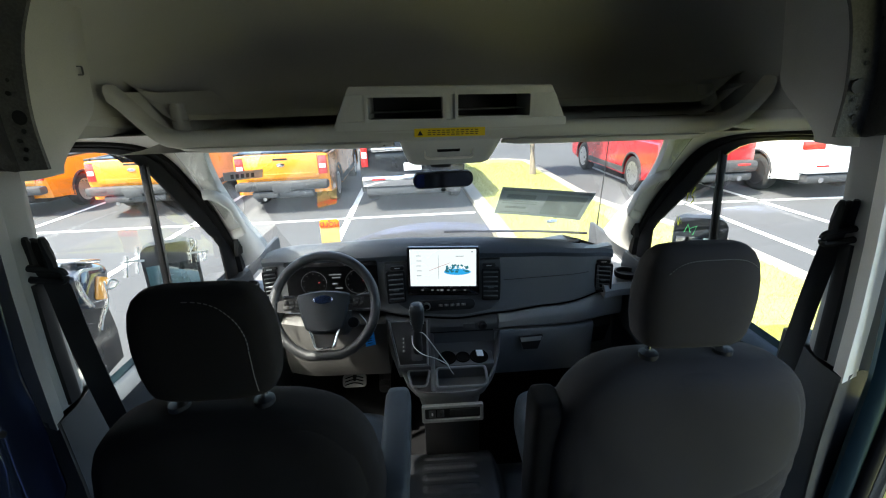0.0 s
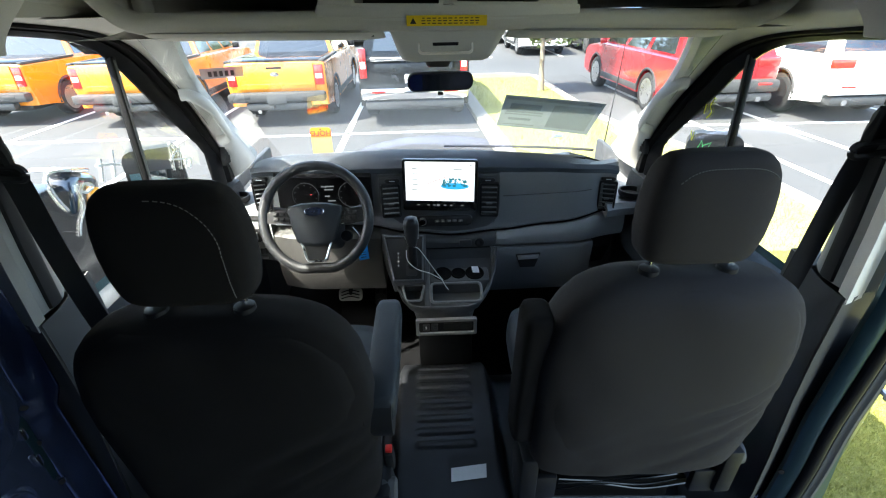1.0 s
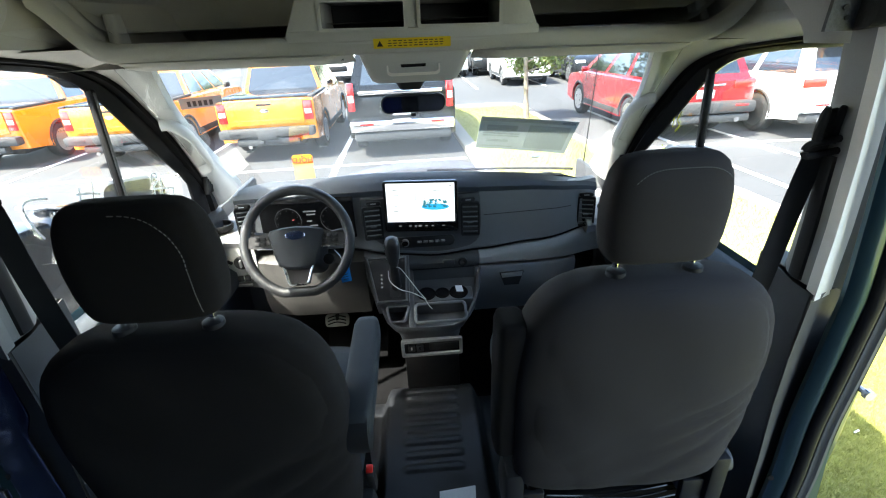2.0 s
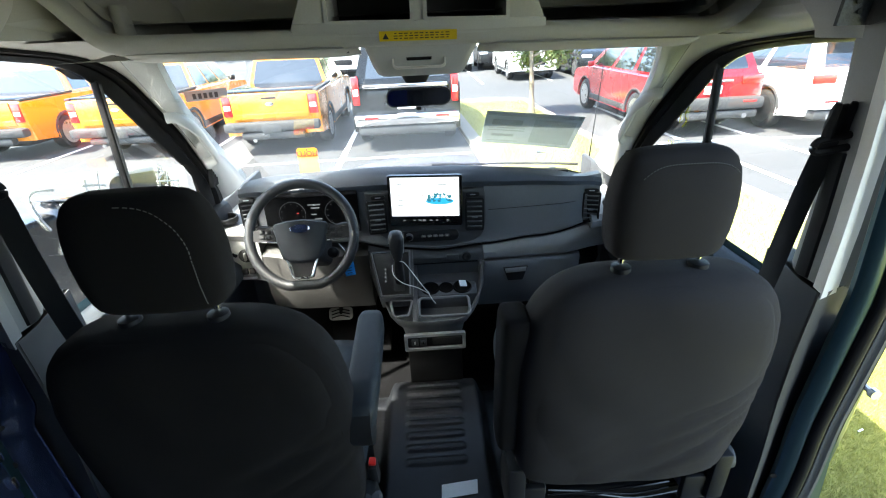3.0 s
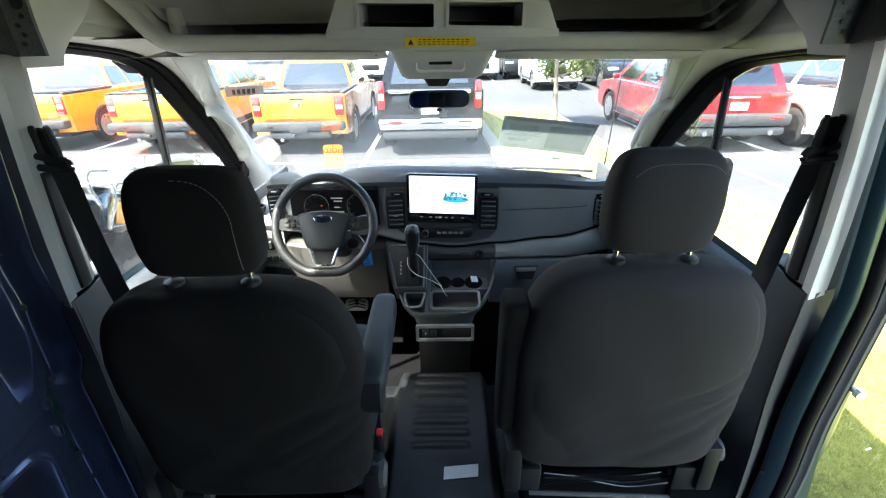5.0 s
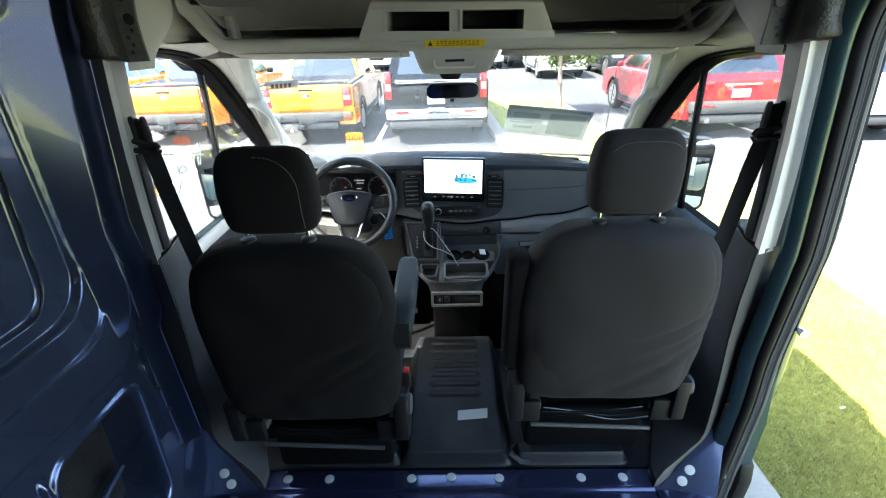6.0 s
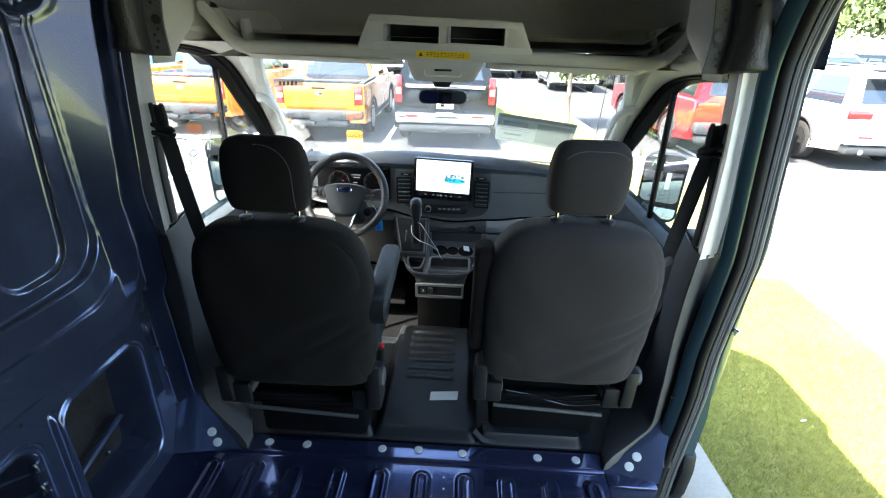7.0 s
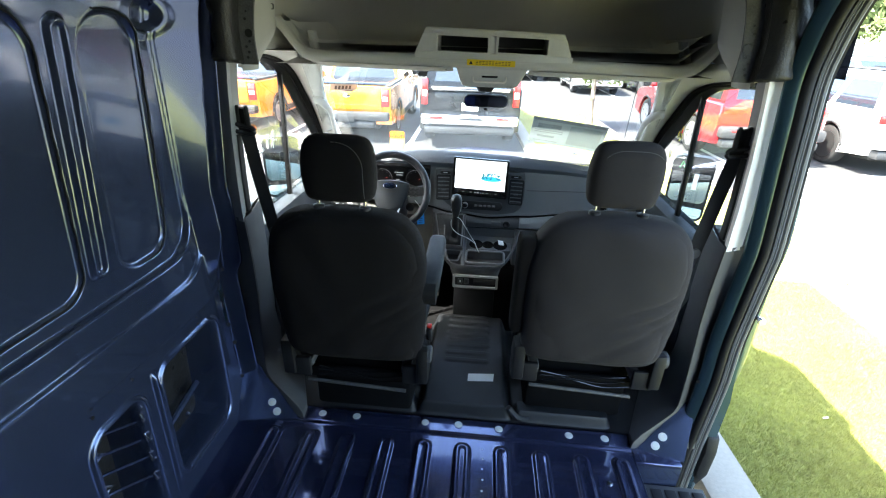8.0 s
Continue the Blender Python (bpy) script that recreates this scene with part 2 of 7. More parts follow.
M["lamp_amber"] = mat("amber_lamp_lens", (0.75, 0.28, 0.02), 0.15, 0, 0.06, 8, 80, coat=1.0)
M["tyre"] = mat("tyre_rubber", (0.020, 0.020, 0.020), 0.85, 0, 0.2, 10, 120, 0.4, 200)
M["rim"] = mat("alloy_wheel", (0.50, 0.50, 0.50), 0.32, 0.9, 0.06, 10, 120)
M["rim_dark"] = mat("dark_alloy_wheel", (0.10, 0.10, 0.10), 0.35, 0.8, 0.06, 10, 120)
M["bark"] = mat("grey_brown_bark", (0.22, 0.19, 0.15), 0.9, 0, 0.3, 12, 80, 0.9, 60)
M["leaf"] = mat("green_leaves", (0.14, 0.18, 0.065), 0.6, 0, 0.4, 1.5, 20, spec=0.3)
M["plate"] = mat("white_plate", (0.7, 0.7, 0.7), 0.5)

# ---- mesh helpers ----


def thing(name, label, category, at=(0, 0, 0), group="", kind=""):
    e = new(name)
    e.location = at
    e.empty_display_size = 0.05
    return tagged(e, label, category, group, kind)


def part(name, bm, material, parent=None, label="", angle=38, kind=""):
    """Links a bmesh, built in the world's metres, as one mesh under its parent."""
    bmesh.ops.recalc_face_normals(bm, faces=bm.faces[:])
    if all(e.is_manifold for e in bm.edges) and bm.calc_volume(signed=True) < 0:
        bmesh.ops.reverse_faces(bm, faces=bm.faces[:])
    me = bpy.data.meshes.new(name)
    bm.to_mesh(me)
    bm.free()
    for p in me.polygons:
        p.use_smooth = True
    me.set_sharp_from_angle(angle=radians(angle))
    me.materials.append(material)
    ob = new(name, me)
    if parent is not None:
        ob.parent = parent
        ob.matrix_parent_inverse = Matrix.Translation(-parent.location)
    return tagged(ob, label, kind=kind)


def solo(name, bm, material, label, category, kind="", group="", angle=38):
    ob = part(name, bm, material, None, label, angle)
    return tagged(ob, label, category, group, kind)


def box(bm, c, s, bevel=0.0, m=None, seg=2, keep=None):
    r = bmesh.ops.create_cube(bm, size=1.0)
    vs = r["verts"]
    bmesh.ops.scale(bm, vec=s, verts=vs)
    if bevel:
        es = list({e for v in vs for e in v.link_edges})
        rb = bmesh.ops.bevel(bm, geom=es, offset=min(bevel, min(s) * 0.49), segments=seg, profile=0.5, affect="EDGES")
        vs = list({v for f in rb["faces"] for v in f.verts} | {v for v in vs if v.is_valid})
    t = Matrix.Translation(c)
    bmesh.ops.transform(bm, matrix=t @ m if m is not None else t, verts=vs)
    return vs


def boxes(*specs):
    bm = bmesh.new()
    for sp in specs:
        box(bm, *sp)
    return bm


def loft(bm, rings, cap=True, close=True):
    vr = [[bm.verts.new(p) for p in r] for r in rings]
    n = len(vr[0])
    for a, b in zip(vr[:-1], vr[1:]):
        for i in range(n if close else n - 1):
            j = (i + 1) % n
            bm.faces.new((a[i], a[j], b[j], b[i]))
    if cap and close:
        bm.faces.new(vr[0][::-1])
        bm.faces.new(vr[-1])
    return vr


def superring(cx, cy, z, hx, hy, n=36, p=4.0):
    out = []
    for i in range(n):
        a = 2 * math.pi * i / n
        c, s = math.cos(a), math.sin(a)
        out.append(Vector((cx + hx * math.copysign(abs(c) ** (2 / p), c), cy + hy * math.copysign(abs(s) ** (2 / p), s), z)))
    return out


def tube(bm, pts, r, n=8, closed=False, flat=None):
    """Sweeps a circle, or an ellipse of radii flat, along pts."""
    pts = [Vector(p) for p in pts]
    rings = []
    up = Vector((0, 0, 1))
    for i, p in enumerate(pts):
        if closed:
            d = pts[(i + 1) % len(pts)] - pts[i - 1]
        else:
            d = pts[min(i + 1, len(pts) - 1)] - pts[max(i - 1, 0)]
        d.normalize()
        side = d.cross(up)
        if side.length < 0.05:
            side = d.cross(Vector((0, 1, 0)))
        side.normalize()
        nrm = side.cross(d).normalized()
        ra, rb = flat if flat else ((r[i], r[i]) if isinstance(r, (list, tuple)) else (r, r))
        rings.append([p + side * (ra * math.cos(2 * math.pi * k / n)) + nrm * (rb * math.sin(2 * math.pi * k / n)) for k in range(n)])
    if closed:
        rings.append(rings[0])
        vr = [[bm.verts.new(q) for q in rg] for rg in rings[:-1]]
        for i in range(len(vr)):
            a, b = vr[i], vr[(i + 1) % len(vr)]
            for k in range(n):
                j = (k + 1) % n
                bm.faces.new((a[k], a[j], b[j], b[k]))
    else:
        loft(bm, rings)
    return bm


def curve_pts(ctrl, n=24):
    """A smooth line through control points."""
    ctrl = [Vector(c) for c in ctrl]
    out = []
    k = len(ctrl) - 1
    for i in range(k):
        p0, p1, p2, p3 = ctrl[max(i - 1, 0)], ctrl[i], ctrl[i + 1], ctrl[min(i + 2, k)]
        m = max(2, n // k)
        for j in range(m):
            t = j / m
            out.append(0.5 * ((2 * p1) + (p2 - p0) * t + (2 * p0 - 5 * p1 + 4 * p2 - p3) * t * t + (3 * p1 - p0 - 3 * p2 + p3) * t ** 3))
    out.append(ctrl[-1])
    return out


def prism(bm, pts, axis, a, b, bevel=0.0, seg=2):
    """A polygon in the plane across axis, carried from a to b."""
    def put(p, t):
        return {"x": (t, p[0], p[1]), "y": (p[0], t, p[1]), "z": (p[0], p[1], t)}[axis]
    va = [bm.verts.new(put(p, a)) for p in pts]
    vb = [bm.verts.new(put(p, b)) for p in pts]
    n = len(pts)
    fs = [bm.faces.new(va[::-1]), bm.faces.new(vb)]
    for i in range(n):
        j = (i + 1) % n
        fs.append(bm.faces.new((va[i], va[j], vb[j], vb[i])))
    if bevel:
        es = list({e for f in fs for e in f.edges})
        bmesh.ops.bevel(bm, geom=es, offset=bevel, segments=seg, profile=0.5, affect="EDGES")
    return bm


def rrect(w, h, r, n=5):
    """A rounded rectangle about 0, as points in a plane."""
    out = []
    for cx, cy, a0 in ((w / 2 - r, h / 2 - r, 0), (-w / 2 + r, h / 2 - r, 90), (-w / 2 + r, -h / 2 + r, 180), (w / 2 - r, -h / 2 + r, 270)):
        for i in range(n + 1):
            a = radians(a0 + 90 * i / n)
            out.append((cx + r * math.cos(a), cy + r * math.sin(a)))
    return out


def plate(bm, pts, m, depth, bevel=0.0):
    """A flat outline in the plane x, z of the pose m, carried back along its y."""
    va = [bm.verts.new(m @ Vector((p[0], 0, p[1]))) for p in pts]
    vb = [bm.verts.new(m @ Vector((p[0], depth, p[1]))) for p in pts]
    n = len(pts)
    fs = [bm.faces.new(va), bm.faces.new(vb[::-1])]
    for i in range(n):
        j = (i + 1) % n
        fs.append(bm.faces.new((va[j], va[i], vb[i], vb[j])))
    if bevel:
        bmesh.ops.bevel(bm, geom=list(fs[0].edges), offset=bevel, segments=2, profile=0.5, affect="EDGES")
    return bm


def frame_plate(bm, outer, inner, m, depth):
    """A flat ring between two outlines of as many points."""
    n = len(outer)
    vs = [[bm.verts.new(m @ Vector((p[0], y, p[1]))) for p in pts] for pts, y in ((outer, 0), (inner, 0), (inner, depth), (outer, depth))]
    for a, b in ((0, 1), (1, 2), (2, 3), (3, 0)):
        for i in range(n):
            j = (i + 1) % n
            bm.faces.new((vs[a][i], vs[a][j], vs[b][j], vs[b][i]))
    return bm


def grid(bm, us, vs, f):
    rows = [[bm.verts.new(f(u, v)) for v in vs] for u in us]
    for a, b in zip(rows[:-1], rows[1:]):
        for i in range(len(vs) - 1):
            bm.faces.new((a[i], a[i + 1], b[i + 1], b[i]))
    return rows


def lathe(bm, profile, m, n=28):
    """Turns (radius, height) pairs round the z axis of the pose m."""
    rings = [[m @ Vector((r * math.cos(2 * math.pi * k / n), r * math.sin(2 * math.pi * k / n), h)) for k in range(n)] for r, h in profile]
    loft(bm, rings)
    return bm


def smooth(a, b, x):
    t = min(1.0, max(0.0, (x - a) / (b - a)))
    return t * t * (3 - 2 * t)


def lin(a, b, n):
    return [a + (b - a) * i / (n - 1) for i in range(n)]


def sd_rrect(u, v, u0, u1, v0, v1, r):
    """Signed distance to a rounded rectangle: negative inside."""
    qx, qy = abs(u - (u0 + u1) / 2) - (u1 - u0) / 2 + r, abs(v - (v0 + v1) / 2) - (v1 - v0) / 2 + r
    return math.hypot(max(qx, 0), max(qy, 0)) + min(max(qx, qy), 0) - r

# ---- the van's shell ----
SIDES = ((-1, "left"), (1, "right"))


def wall_x(z):
    """Half width of the load space at height z."""
    table = ((-0.1, 0.93), (0.0, 0.93), (0.55, 0.945), (0.87, 0.955), (1.455, 0.895), (1.62, 0.86), (1.74, 0.78), (1.81, 0.62))
    for (z0, a), (z1, b) in zip(table[:-1], table[1:]):
        if z <= z1:
            return a + (b - a) * max(0.0, (z - z0) / (z1 - z0))
    return table[-1][1]


# blanked window panels: rear edge, front edge, foot and lean of each
PANELS = ((0.532, 0.727, 0.842, 0.0), (-0.02, 0.428, 0.850, 0.02), (-0.62, -0.10, 0.850, 0.0), (-1.3, -0.70, 0.850, 0.0))
OPENINGS = ((0.523, 0.815, 0.09, 0.503), (0.255, 0.420, 0.03, 0.490), (-0.30, 0.08, 0.03, 0.49), (-0.95, -0.42, 0.03, 0.49))


def wall_press(y, z):
    """How far the pressed steel of the side wall stands inwards."""
    lean_y = y + 0.09 * max(0.0, min(1.42, z) - 0.88)
    d = (0.011 + 0.011 * smooth(1.0, 0.86, z)) * smooth(0.0, 0.014, sd_rrect(lean_y, z + 0.03 * min(0.0, y - 0.6), -3, 0.806, 0.806, 1.60, 0.11))
    ze = z + 0.04 * min(0.0, y - 0.6)
    d += 0.010 * smooth(0.0, 0.016, sd_rrect(y, ze, -3, 0.836, 0.722, 1.75, 0.13)) * smooth(0.98, 0.84, z)
    # slanted face of the pillar, its outer edge and the channel behind it
    edge = max(0.856, min(0.876, 0.866 + 0.03 * (z - 1.2)))
    start = 0.822 - lean_y + y
    d += 0.068 * max(0.0, min(1.0, (y - start) / (edge - start))) * smooth(0.60, 0.86, z)
    d -= 0.056 * smooth(0.0, 0.020, y - edge) * smooth(0.60, 0.84, z)
    d -= 0.030 * smooth(0.0, 0.022, sd_rrect(y, z + 0.04 * min(0.0, y - 0.6), -3, 0.905, 0.598, 1.9, 0.11)) * smooth(0.70, 0.62, z)
    for y0, y1, z0, lean in PANELS:
        d -= 0.012 * smooth(0.004, -0.010, sd_rrect(y - lean * (z - 1.4), z, y0, y1, z0, 1.496, 0.095 if z > 1.2 else 0.070))
    for yc in (0.481, -0.06, -0.66):
        e = sd_rrect(y - 0.042 * (z - 1.4), z, yc - 0.028, yc + 0.028, 0.876, 1.480, 0.028)
        d += 0.015 * smooth(0.003, -0.009, e) - 0.013 * smooth(-0.009, -0.020, e)
    for y0, y1, z0, z1 in OPENINGS:
        e = sd_rrect(y - 0.09 * (z - 0.3), z, y0, y1, z0, z1, 0.045)
        d -= 0.125 * smooth(0.002, -0.016, e) * 1.1
        d += 0.009 * smooth(0.022, 0.010, abs(e - 0.014) + 0.008) * (1 if e > 0 else 0)
    d += 0.012 * smooth(0.012, 0.004, abs(y - 0.492 - 0.085 * (z - 0.3))) * smooth(0.53, 0.50, z) * smooth(0.04, 0.10, z)
    e = math.hypot((y - 0.748) / 1.25, z - 1.488)
    d -= 0.013 * smooth(0.038, 0.020, e) - 0.005 * smooth(0.022, 0.0, abs(e - 0.040))
    d += 0.060 * smooth(0.915, 0.95, y)
    return d


def side_wall(sign, ys, zs, name, label):
    bm = bmesh.new()
    grid(bm, ys, zs, lambda y, z: Vector((sign * (wall_x(z) - wall_press(y, z)), y, z)))
    grid(bm, (ys[0], ys[-1]), (zs[0], 0.8, 1.5, zs[-1]), lambda y, z: Vector((sign * (wall_x(z) + 0.16), y, z)))
    return solo(name, bm, M["paint_blue"], label, "van wall", "structure", angle=180)


wall_left = side_wall(-1, lin(-2.6, -0.35, 60)[:-1] + lin(-0.35, 0.95, 360), lin(0.0, 1.62, 330), "wall_left",
                      "dark blue painted pressed-steel van side wall with ribs")
wall_right_rear = side_wall(1, lin(-2.6, -0.52, 50), lin(0.0, 1.62, 60), "wall_right_rear", "dark blue painted pressed-steel van side wall")

# thin black sealant along the front edge of the blanked window panels, and plugs along the flange
for y0, y1, z0, lean in PANELS[:3]:
    r, w = 0.092, y1 - y0
    line = [(y1 - r - 0.10 * min(1.0, w / 0.4) + 0.02 * k, 1.496) for k in range(4)]
    line += [(y1 - r + r * math.sin(a), 1.496 - r + r * math.cos(a)) for a in lin(0.0, math.pi / 2, 12)]
    line += [(y1, z) for z in lin(1.385, z0 + 0.08, 36)]
    line += [(y1 - 0.07 + 0.07 * math.cos(a), z0 + 0.07 - 0.07 * math.sin(a)) for a in lin(0.1, math.pi / 2, 8)]
    line += [(y, z0) for y in lin(y1 - 0.09, y0 + 0.08, 14)]
    pts = []
    for u, z in line:
        y = u + lean * (z - 1.4) + 0.0006 * math.sin(61 * z + 9 * u) + 0.0003 * math.sin(150 * z)
        pts.append((-(wall_x(z) - wall_press(y, z)) + 0.001, y, z))
    bm = bmesh.new()
    tube(bm, pts, 0.0026, 6)
    part("sealant", bm, M["rubber"], wall_left, "black sealant bead")
for z in (0.16, 0.33, 0.42, 0.55, 0.66, 0.86, 0.99, 1.12, 1.26):
    bm = bmesh.new()
    y = 0.915 + 0.006 * math.sin(z * 40)
    x = -(wall_x(z) - wall_press(y, z)) + 0.002
    lathe(bm, ((0.0, -0.002), (0.008, -0.002), (0.008, 0.001), (0.0, 0.001)), pose(x, y, z, 0, 90, -40), 14)
    part("hole_plug", bm, M["black"], wall_left, "small black hole in the flange")
for y, z in ((0.302, 0.585), (0.296, 0.56), (0.439, 0.560), (0.752, 0.560), (0.748, 0.536)):
    bm = bmesh.new()
    x = -(wall_x(z) - wall_press(y, z)) + 0.002
    lathe(bm, ((0.0, -0.002), (0.005, -0.002), (0.005, 0.001), (0.0, 0.001)), pose(x, y, z, 0, 90, 0), 12)
    part("hole_plug", bm, M["black"], wall_left)
for y, z in ((0.900, 0.600), (0.895, 0.520)):
    bm = bmesh.new()
    x = -(wall_x(z) - wall_press(y, z)) + 0.005
    box(bm, (x, y, z), (0.010, 0.012, 0.034), 0.004)
    part("clip", bm, M["chrome"], wall_left, "small bright steel clip")
# added dark sheets stand in for the shade behind the lower openings
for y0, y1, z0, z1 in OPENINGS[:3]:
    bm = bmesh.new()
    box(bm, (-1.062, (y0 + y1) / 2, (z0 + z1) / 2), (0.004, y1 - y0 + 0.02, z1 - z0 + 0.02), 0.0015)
    part("cavity_shade", bm, M["foam"], wall_left, "dark sheet for the shade inside the opening")
# clips and bars inside the lower openings
for z in (0.425, 0.355, 0.283, 0.205):
    bm = bmesh.new()
    tube(bm, curve_pts(((-1.045, 0.30, z + 0.008), (-1.02, 0.34, z + 0.004), (-0.95, 0.415, z - 0.004)), 10), 0.0045, 6)
    part("brace", bm, M["paint_blue"], wall_left)
    bm = bmesh.new()
    tube(bm, ((-0.945, 0.418 + 0.09 * (z - 0.3), z + 0.010), (-0.928, 0.406 + 0.09 * (z - 0.3), z), (-0.936, 0.424 + 0.09 * (z - 0.3), z - 0.014)), 0.004, 6)
    part("clip", bm, M["chrome"], wall_left, "small bright steel clip")
for y, z in ((0.268, 0.455), (0.258, 0.345), (0.250, 0.25)):
    bm = bmesh.new()
    tube(bm, ((-0.945, y - 0.006, z + 0.010), (-0.928, y + 0.010, z), (-0.938, y - 0.004, z - 0.012)), 0.004, 6)
    part("clip", bm, M["chrome"], wall_left, "small bright steel clip")
bm = bmesh.new()
tube(bm, ((-1.03, 0.53, 0.18), (-1.02, 0.77, 0.25)), 0.012, 8)
part("brace", bm, M["paint_blue"], wall_left)
bm = bmesh.new()
lathe(bm, ((0, 0), (0.009, 0), (0.007, 0.008), (0, 0.009)), pose(-1.00, 0.66, 0.20, 0, 90, 0), 12)
part("bolt", bm, M["chrome"], wall_left, "bright bolt head")

# load floor with long pressed ribs
RIBS = [0.152 * k for k in range(-5, 5)]


def floor_z(x, y):
    h = 0.0
    for c in RIBS:
        if abs(x - c) < 0.05:
            h += 0.011 * smooth(0.005, -0.007, sd_rrect(x, y, c - 0.029, c + 0.029, -2.45, 0.815, 0.029))
            h -= 0.004 * smooth(-0.012, -0.02, sd_rrect(x, y, c - 0.029, c + 0.029, -2.45, 0.815, 0.029))
    h += 0.006 * smooth(0.85, 0.865, y)
    return h


bm = bmesh.new()
grid(bm, lin(-0.935, 0.668, 330), lin(-2.6, 0.0, 40)[:-1] + lin(0.0, 0.935, 130), lambda x, y: Vector((x, y, floor_z(x, y))))
box(bm, (0.752, 0.868, -0.004), (0.175, 0.135, 0.02), 0.004)
box(bm, (0.80, -1.57, -0.004), (0.27, 2.06, 0.02), 0.004)
box(bm, (0.0, -0.85, -0.06), (1.32, 3.5, 0.03))
load_floor = solo("load_floor", bm, M["paint_floor"], "glossy dark blue ribbed steel load floor", "van floor", "structure", angle=50)
bm = bmesh.new()
box(bm, (0.667, 0.14, -0.15), (0.006, 1.32, 0.30), 0.001)
box(bm, (0.752, 0.805, -0.15), (0.175, 0.006, 0.29), 0.001)
box(bm, (0.80, -0.53, -0.15), (0.27, 0.006, 0.29), 0.001)
part("step_riser", bm, M["paint_blue"], load_floor)
for x, y, z in ((-0.595, 0.9, 0.009), (-0.449, 0.9, 0.009), (-0.16, 0.9, 0.009), (-0.022, 0.905, 0.009), (0.144, 0.9, 0.009), (0.427, 0.9, 0.009), (0.57, 0.9, 0.009)):
    bm = bmesh.new()
    lathe(bm, ((0.0, 0.0), (0.0165, 0.0), (0.015, 0.0025), (0.0, 0.003)), pose(x, y, z), 20)
    part("body_plug", bm, M["dot"], load_floor, "round light grey plug")
bm = bmesh.new()
lathe(bm, ((0, 0), (0.010, 0), (0.008, 0.006), (0, 0.007)), pose(0.545, 0.70, 0.0), 14)
part("bolt", bm, M["chrome"], load_floor, "bright bolt head")
for k in range(16):
    bm = bmesh.new()
    lathe(bm, ((0, 0), (0.004, 0), (0.003, 0.0015), (0, 0.0015)), pose(0.078 + 0.002 * (k % 2), 0.80 - 0.045 * k, 0.0), 8)
    part("rivet", bm, M["dot"], load_floor)

for sign, side in SIDES:
    # triangular corner plate between floor, pillar and trim, with two plugs
    bm = bmesh.new()
    a, b, c, d = Vector((sign * 0.872, 0.956, 0.200)), Vector((sign * 0.688, 0.868, 0.006)), Vector((sign * (0.945 if sign < 0 else 0.852), 0.822, 0.004)), Vector((sign * (0.94 if sign < 0 else 0.892), 0.93, 0.18))
    lo = [p + Vector((0, 0.012, -0.012)) for p in (a, b, c, d)]
    loft(bm, ((a, b, c, d), lo))
    plate_ob = solo("corner_plate", bm, M["paint_blue"], "dark blue triangular steel corner plate beside the trim", "corner plate", "structure", "corner plates")
    n = (b - a).cross(c - a).normalized()
    n = n if n.z > 0 else -n
    for w in ((0.30, 0.48), (0.13, 0.62)):
        p = a * w[0] + b * w[1] + c * (1 - w[0] - w[1]) + n * 0.002
        bm = bmesh.new()
        lathe(bm, ((0.0, 0.0), (0.0165, 0.0), (0.015, 0.0025), (0.0, 0.003)), Matrix.Translation(p) @ n.to_track_quat("Z", "Y").to_matrix().to_4x4(), 18)
        part("body_plug", bm, M["dot"], plate_ob, "round light grey plug")

# step well inside the open sliding door
bm = bmesh.new()
box(bm, (0.805, 0.14, -0.115), (0.27, 1.315, 0.03), 0.006)
step_well = solo("step_well", bm, M["cladding"], "grey plastic step tread in the side door well", "step", "structure")
for i in range(5):
    for j in range(9):
        bm = bmesh.new()
        box(bm, (0.70 + 0.052 * i, 0.73 - 0.11 * j, -0.098), (0.040, 0.09, 0.006), 0.002)
        part("tread_pad", bm, M["rubber"], step_well)

# roof, rear wall and front bulkhead close the shell
bm = bmesh.new()
for t in (0.0, 0.04):
    grid(bm, lin(-2.6, 0.93, 24), lin(-0.9, 0.9, 37), lambda y, x: Vector((x, y, 1.84 + t - 0.24 * abs(x / 0.9) ** 5 - 0.008 * (1 + math.cos(y * 9)))))
solo("ceiling", bm, M["paint_blue"], "dark blue painted steel van roof", "ceiling", "structure", angle=60)
rear = solo("wall_rear", boxes(((0, -2.62, 1.84), (1.96, 0.04, 0.12), 0.01), ((0, -2.62, -0.12), (1.96, 0.04, 0.16), 0.01)), M["paint_blue"], "dark blue frame above and below the closed rear doors", "van wall", "structure")
for sx in (-1, 1):
    part("rear_door", boxes(((sx * 0.494, -2.62, 0.87), (0.972, 0.04, 1.80), 0.01)), M["paint_blue"], rear)

# roof hoop behind the cab: punched steel strip and black foam
IN = ((0.700, 1.365), (0.700, 1.47), (0.665, 1.60), (0.56, 1.72), (0.30, 1.77), (0, 1.775))
MID = ((0.738, 1.365), (0.738, 1.48), (0.70, 1.62), (0.585, 1.75), (0.31, 1.80), (0, 1.805))
OUT = ((0.865, 1.372), (0.840, 1.43), (0.850, 1.52), (0.80, 1.68), (0.62, 1.80), (0, 1.85))


def half_path(pts, n=30):
    return [(p.x, p.z) for p in curve_pts([(x, 0, z) for x, z in pts], n)]


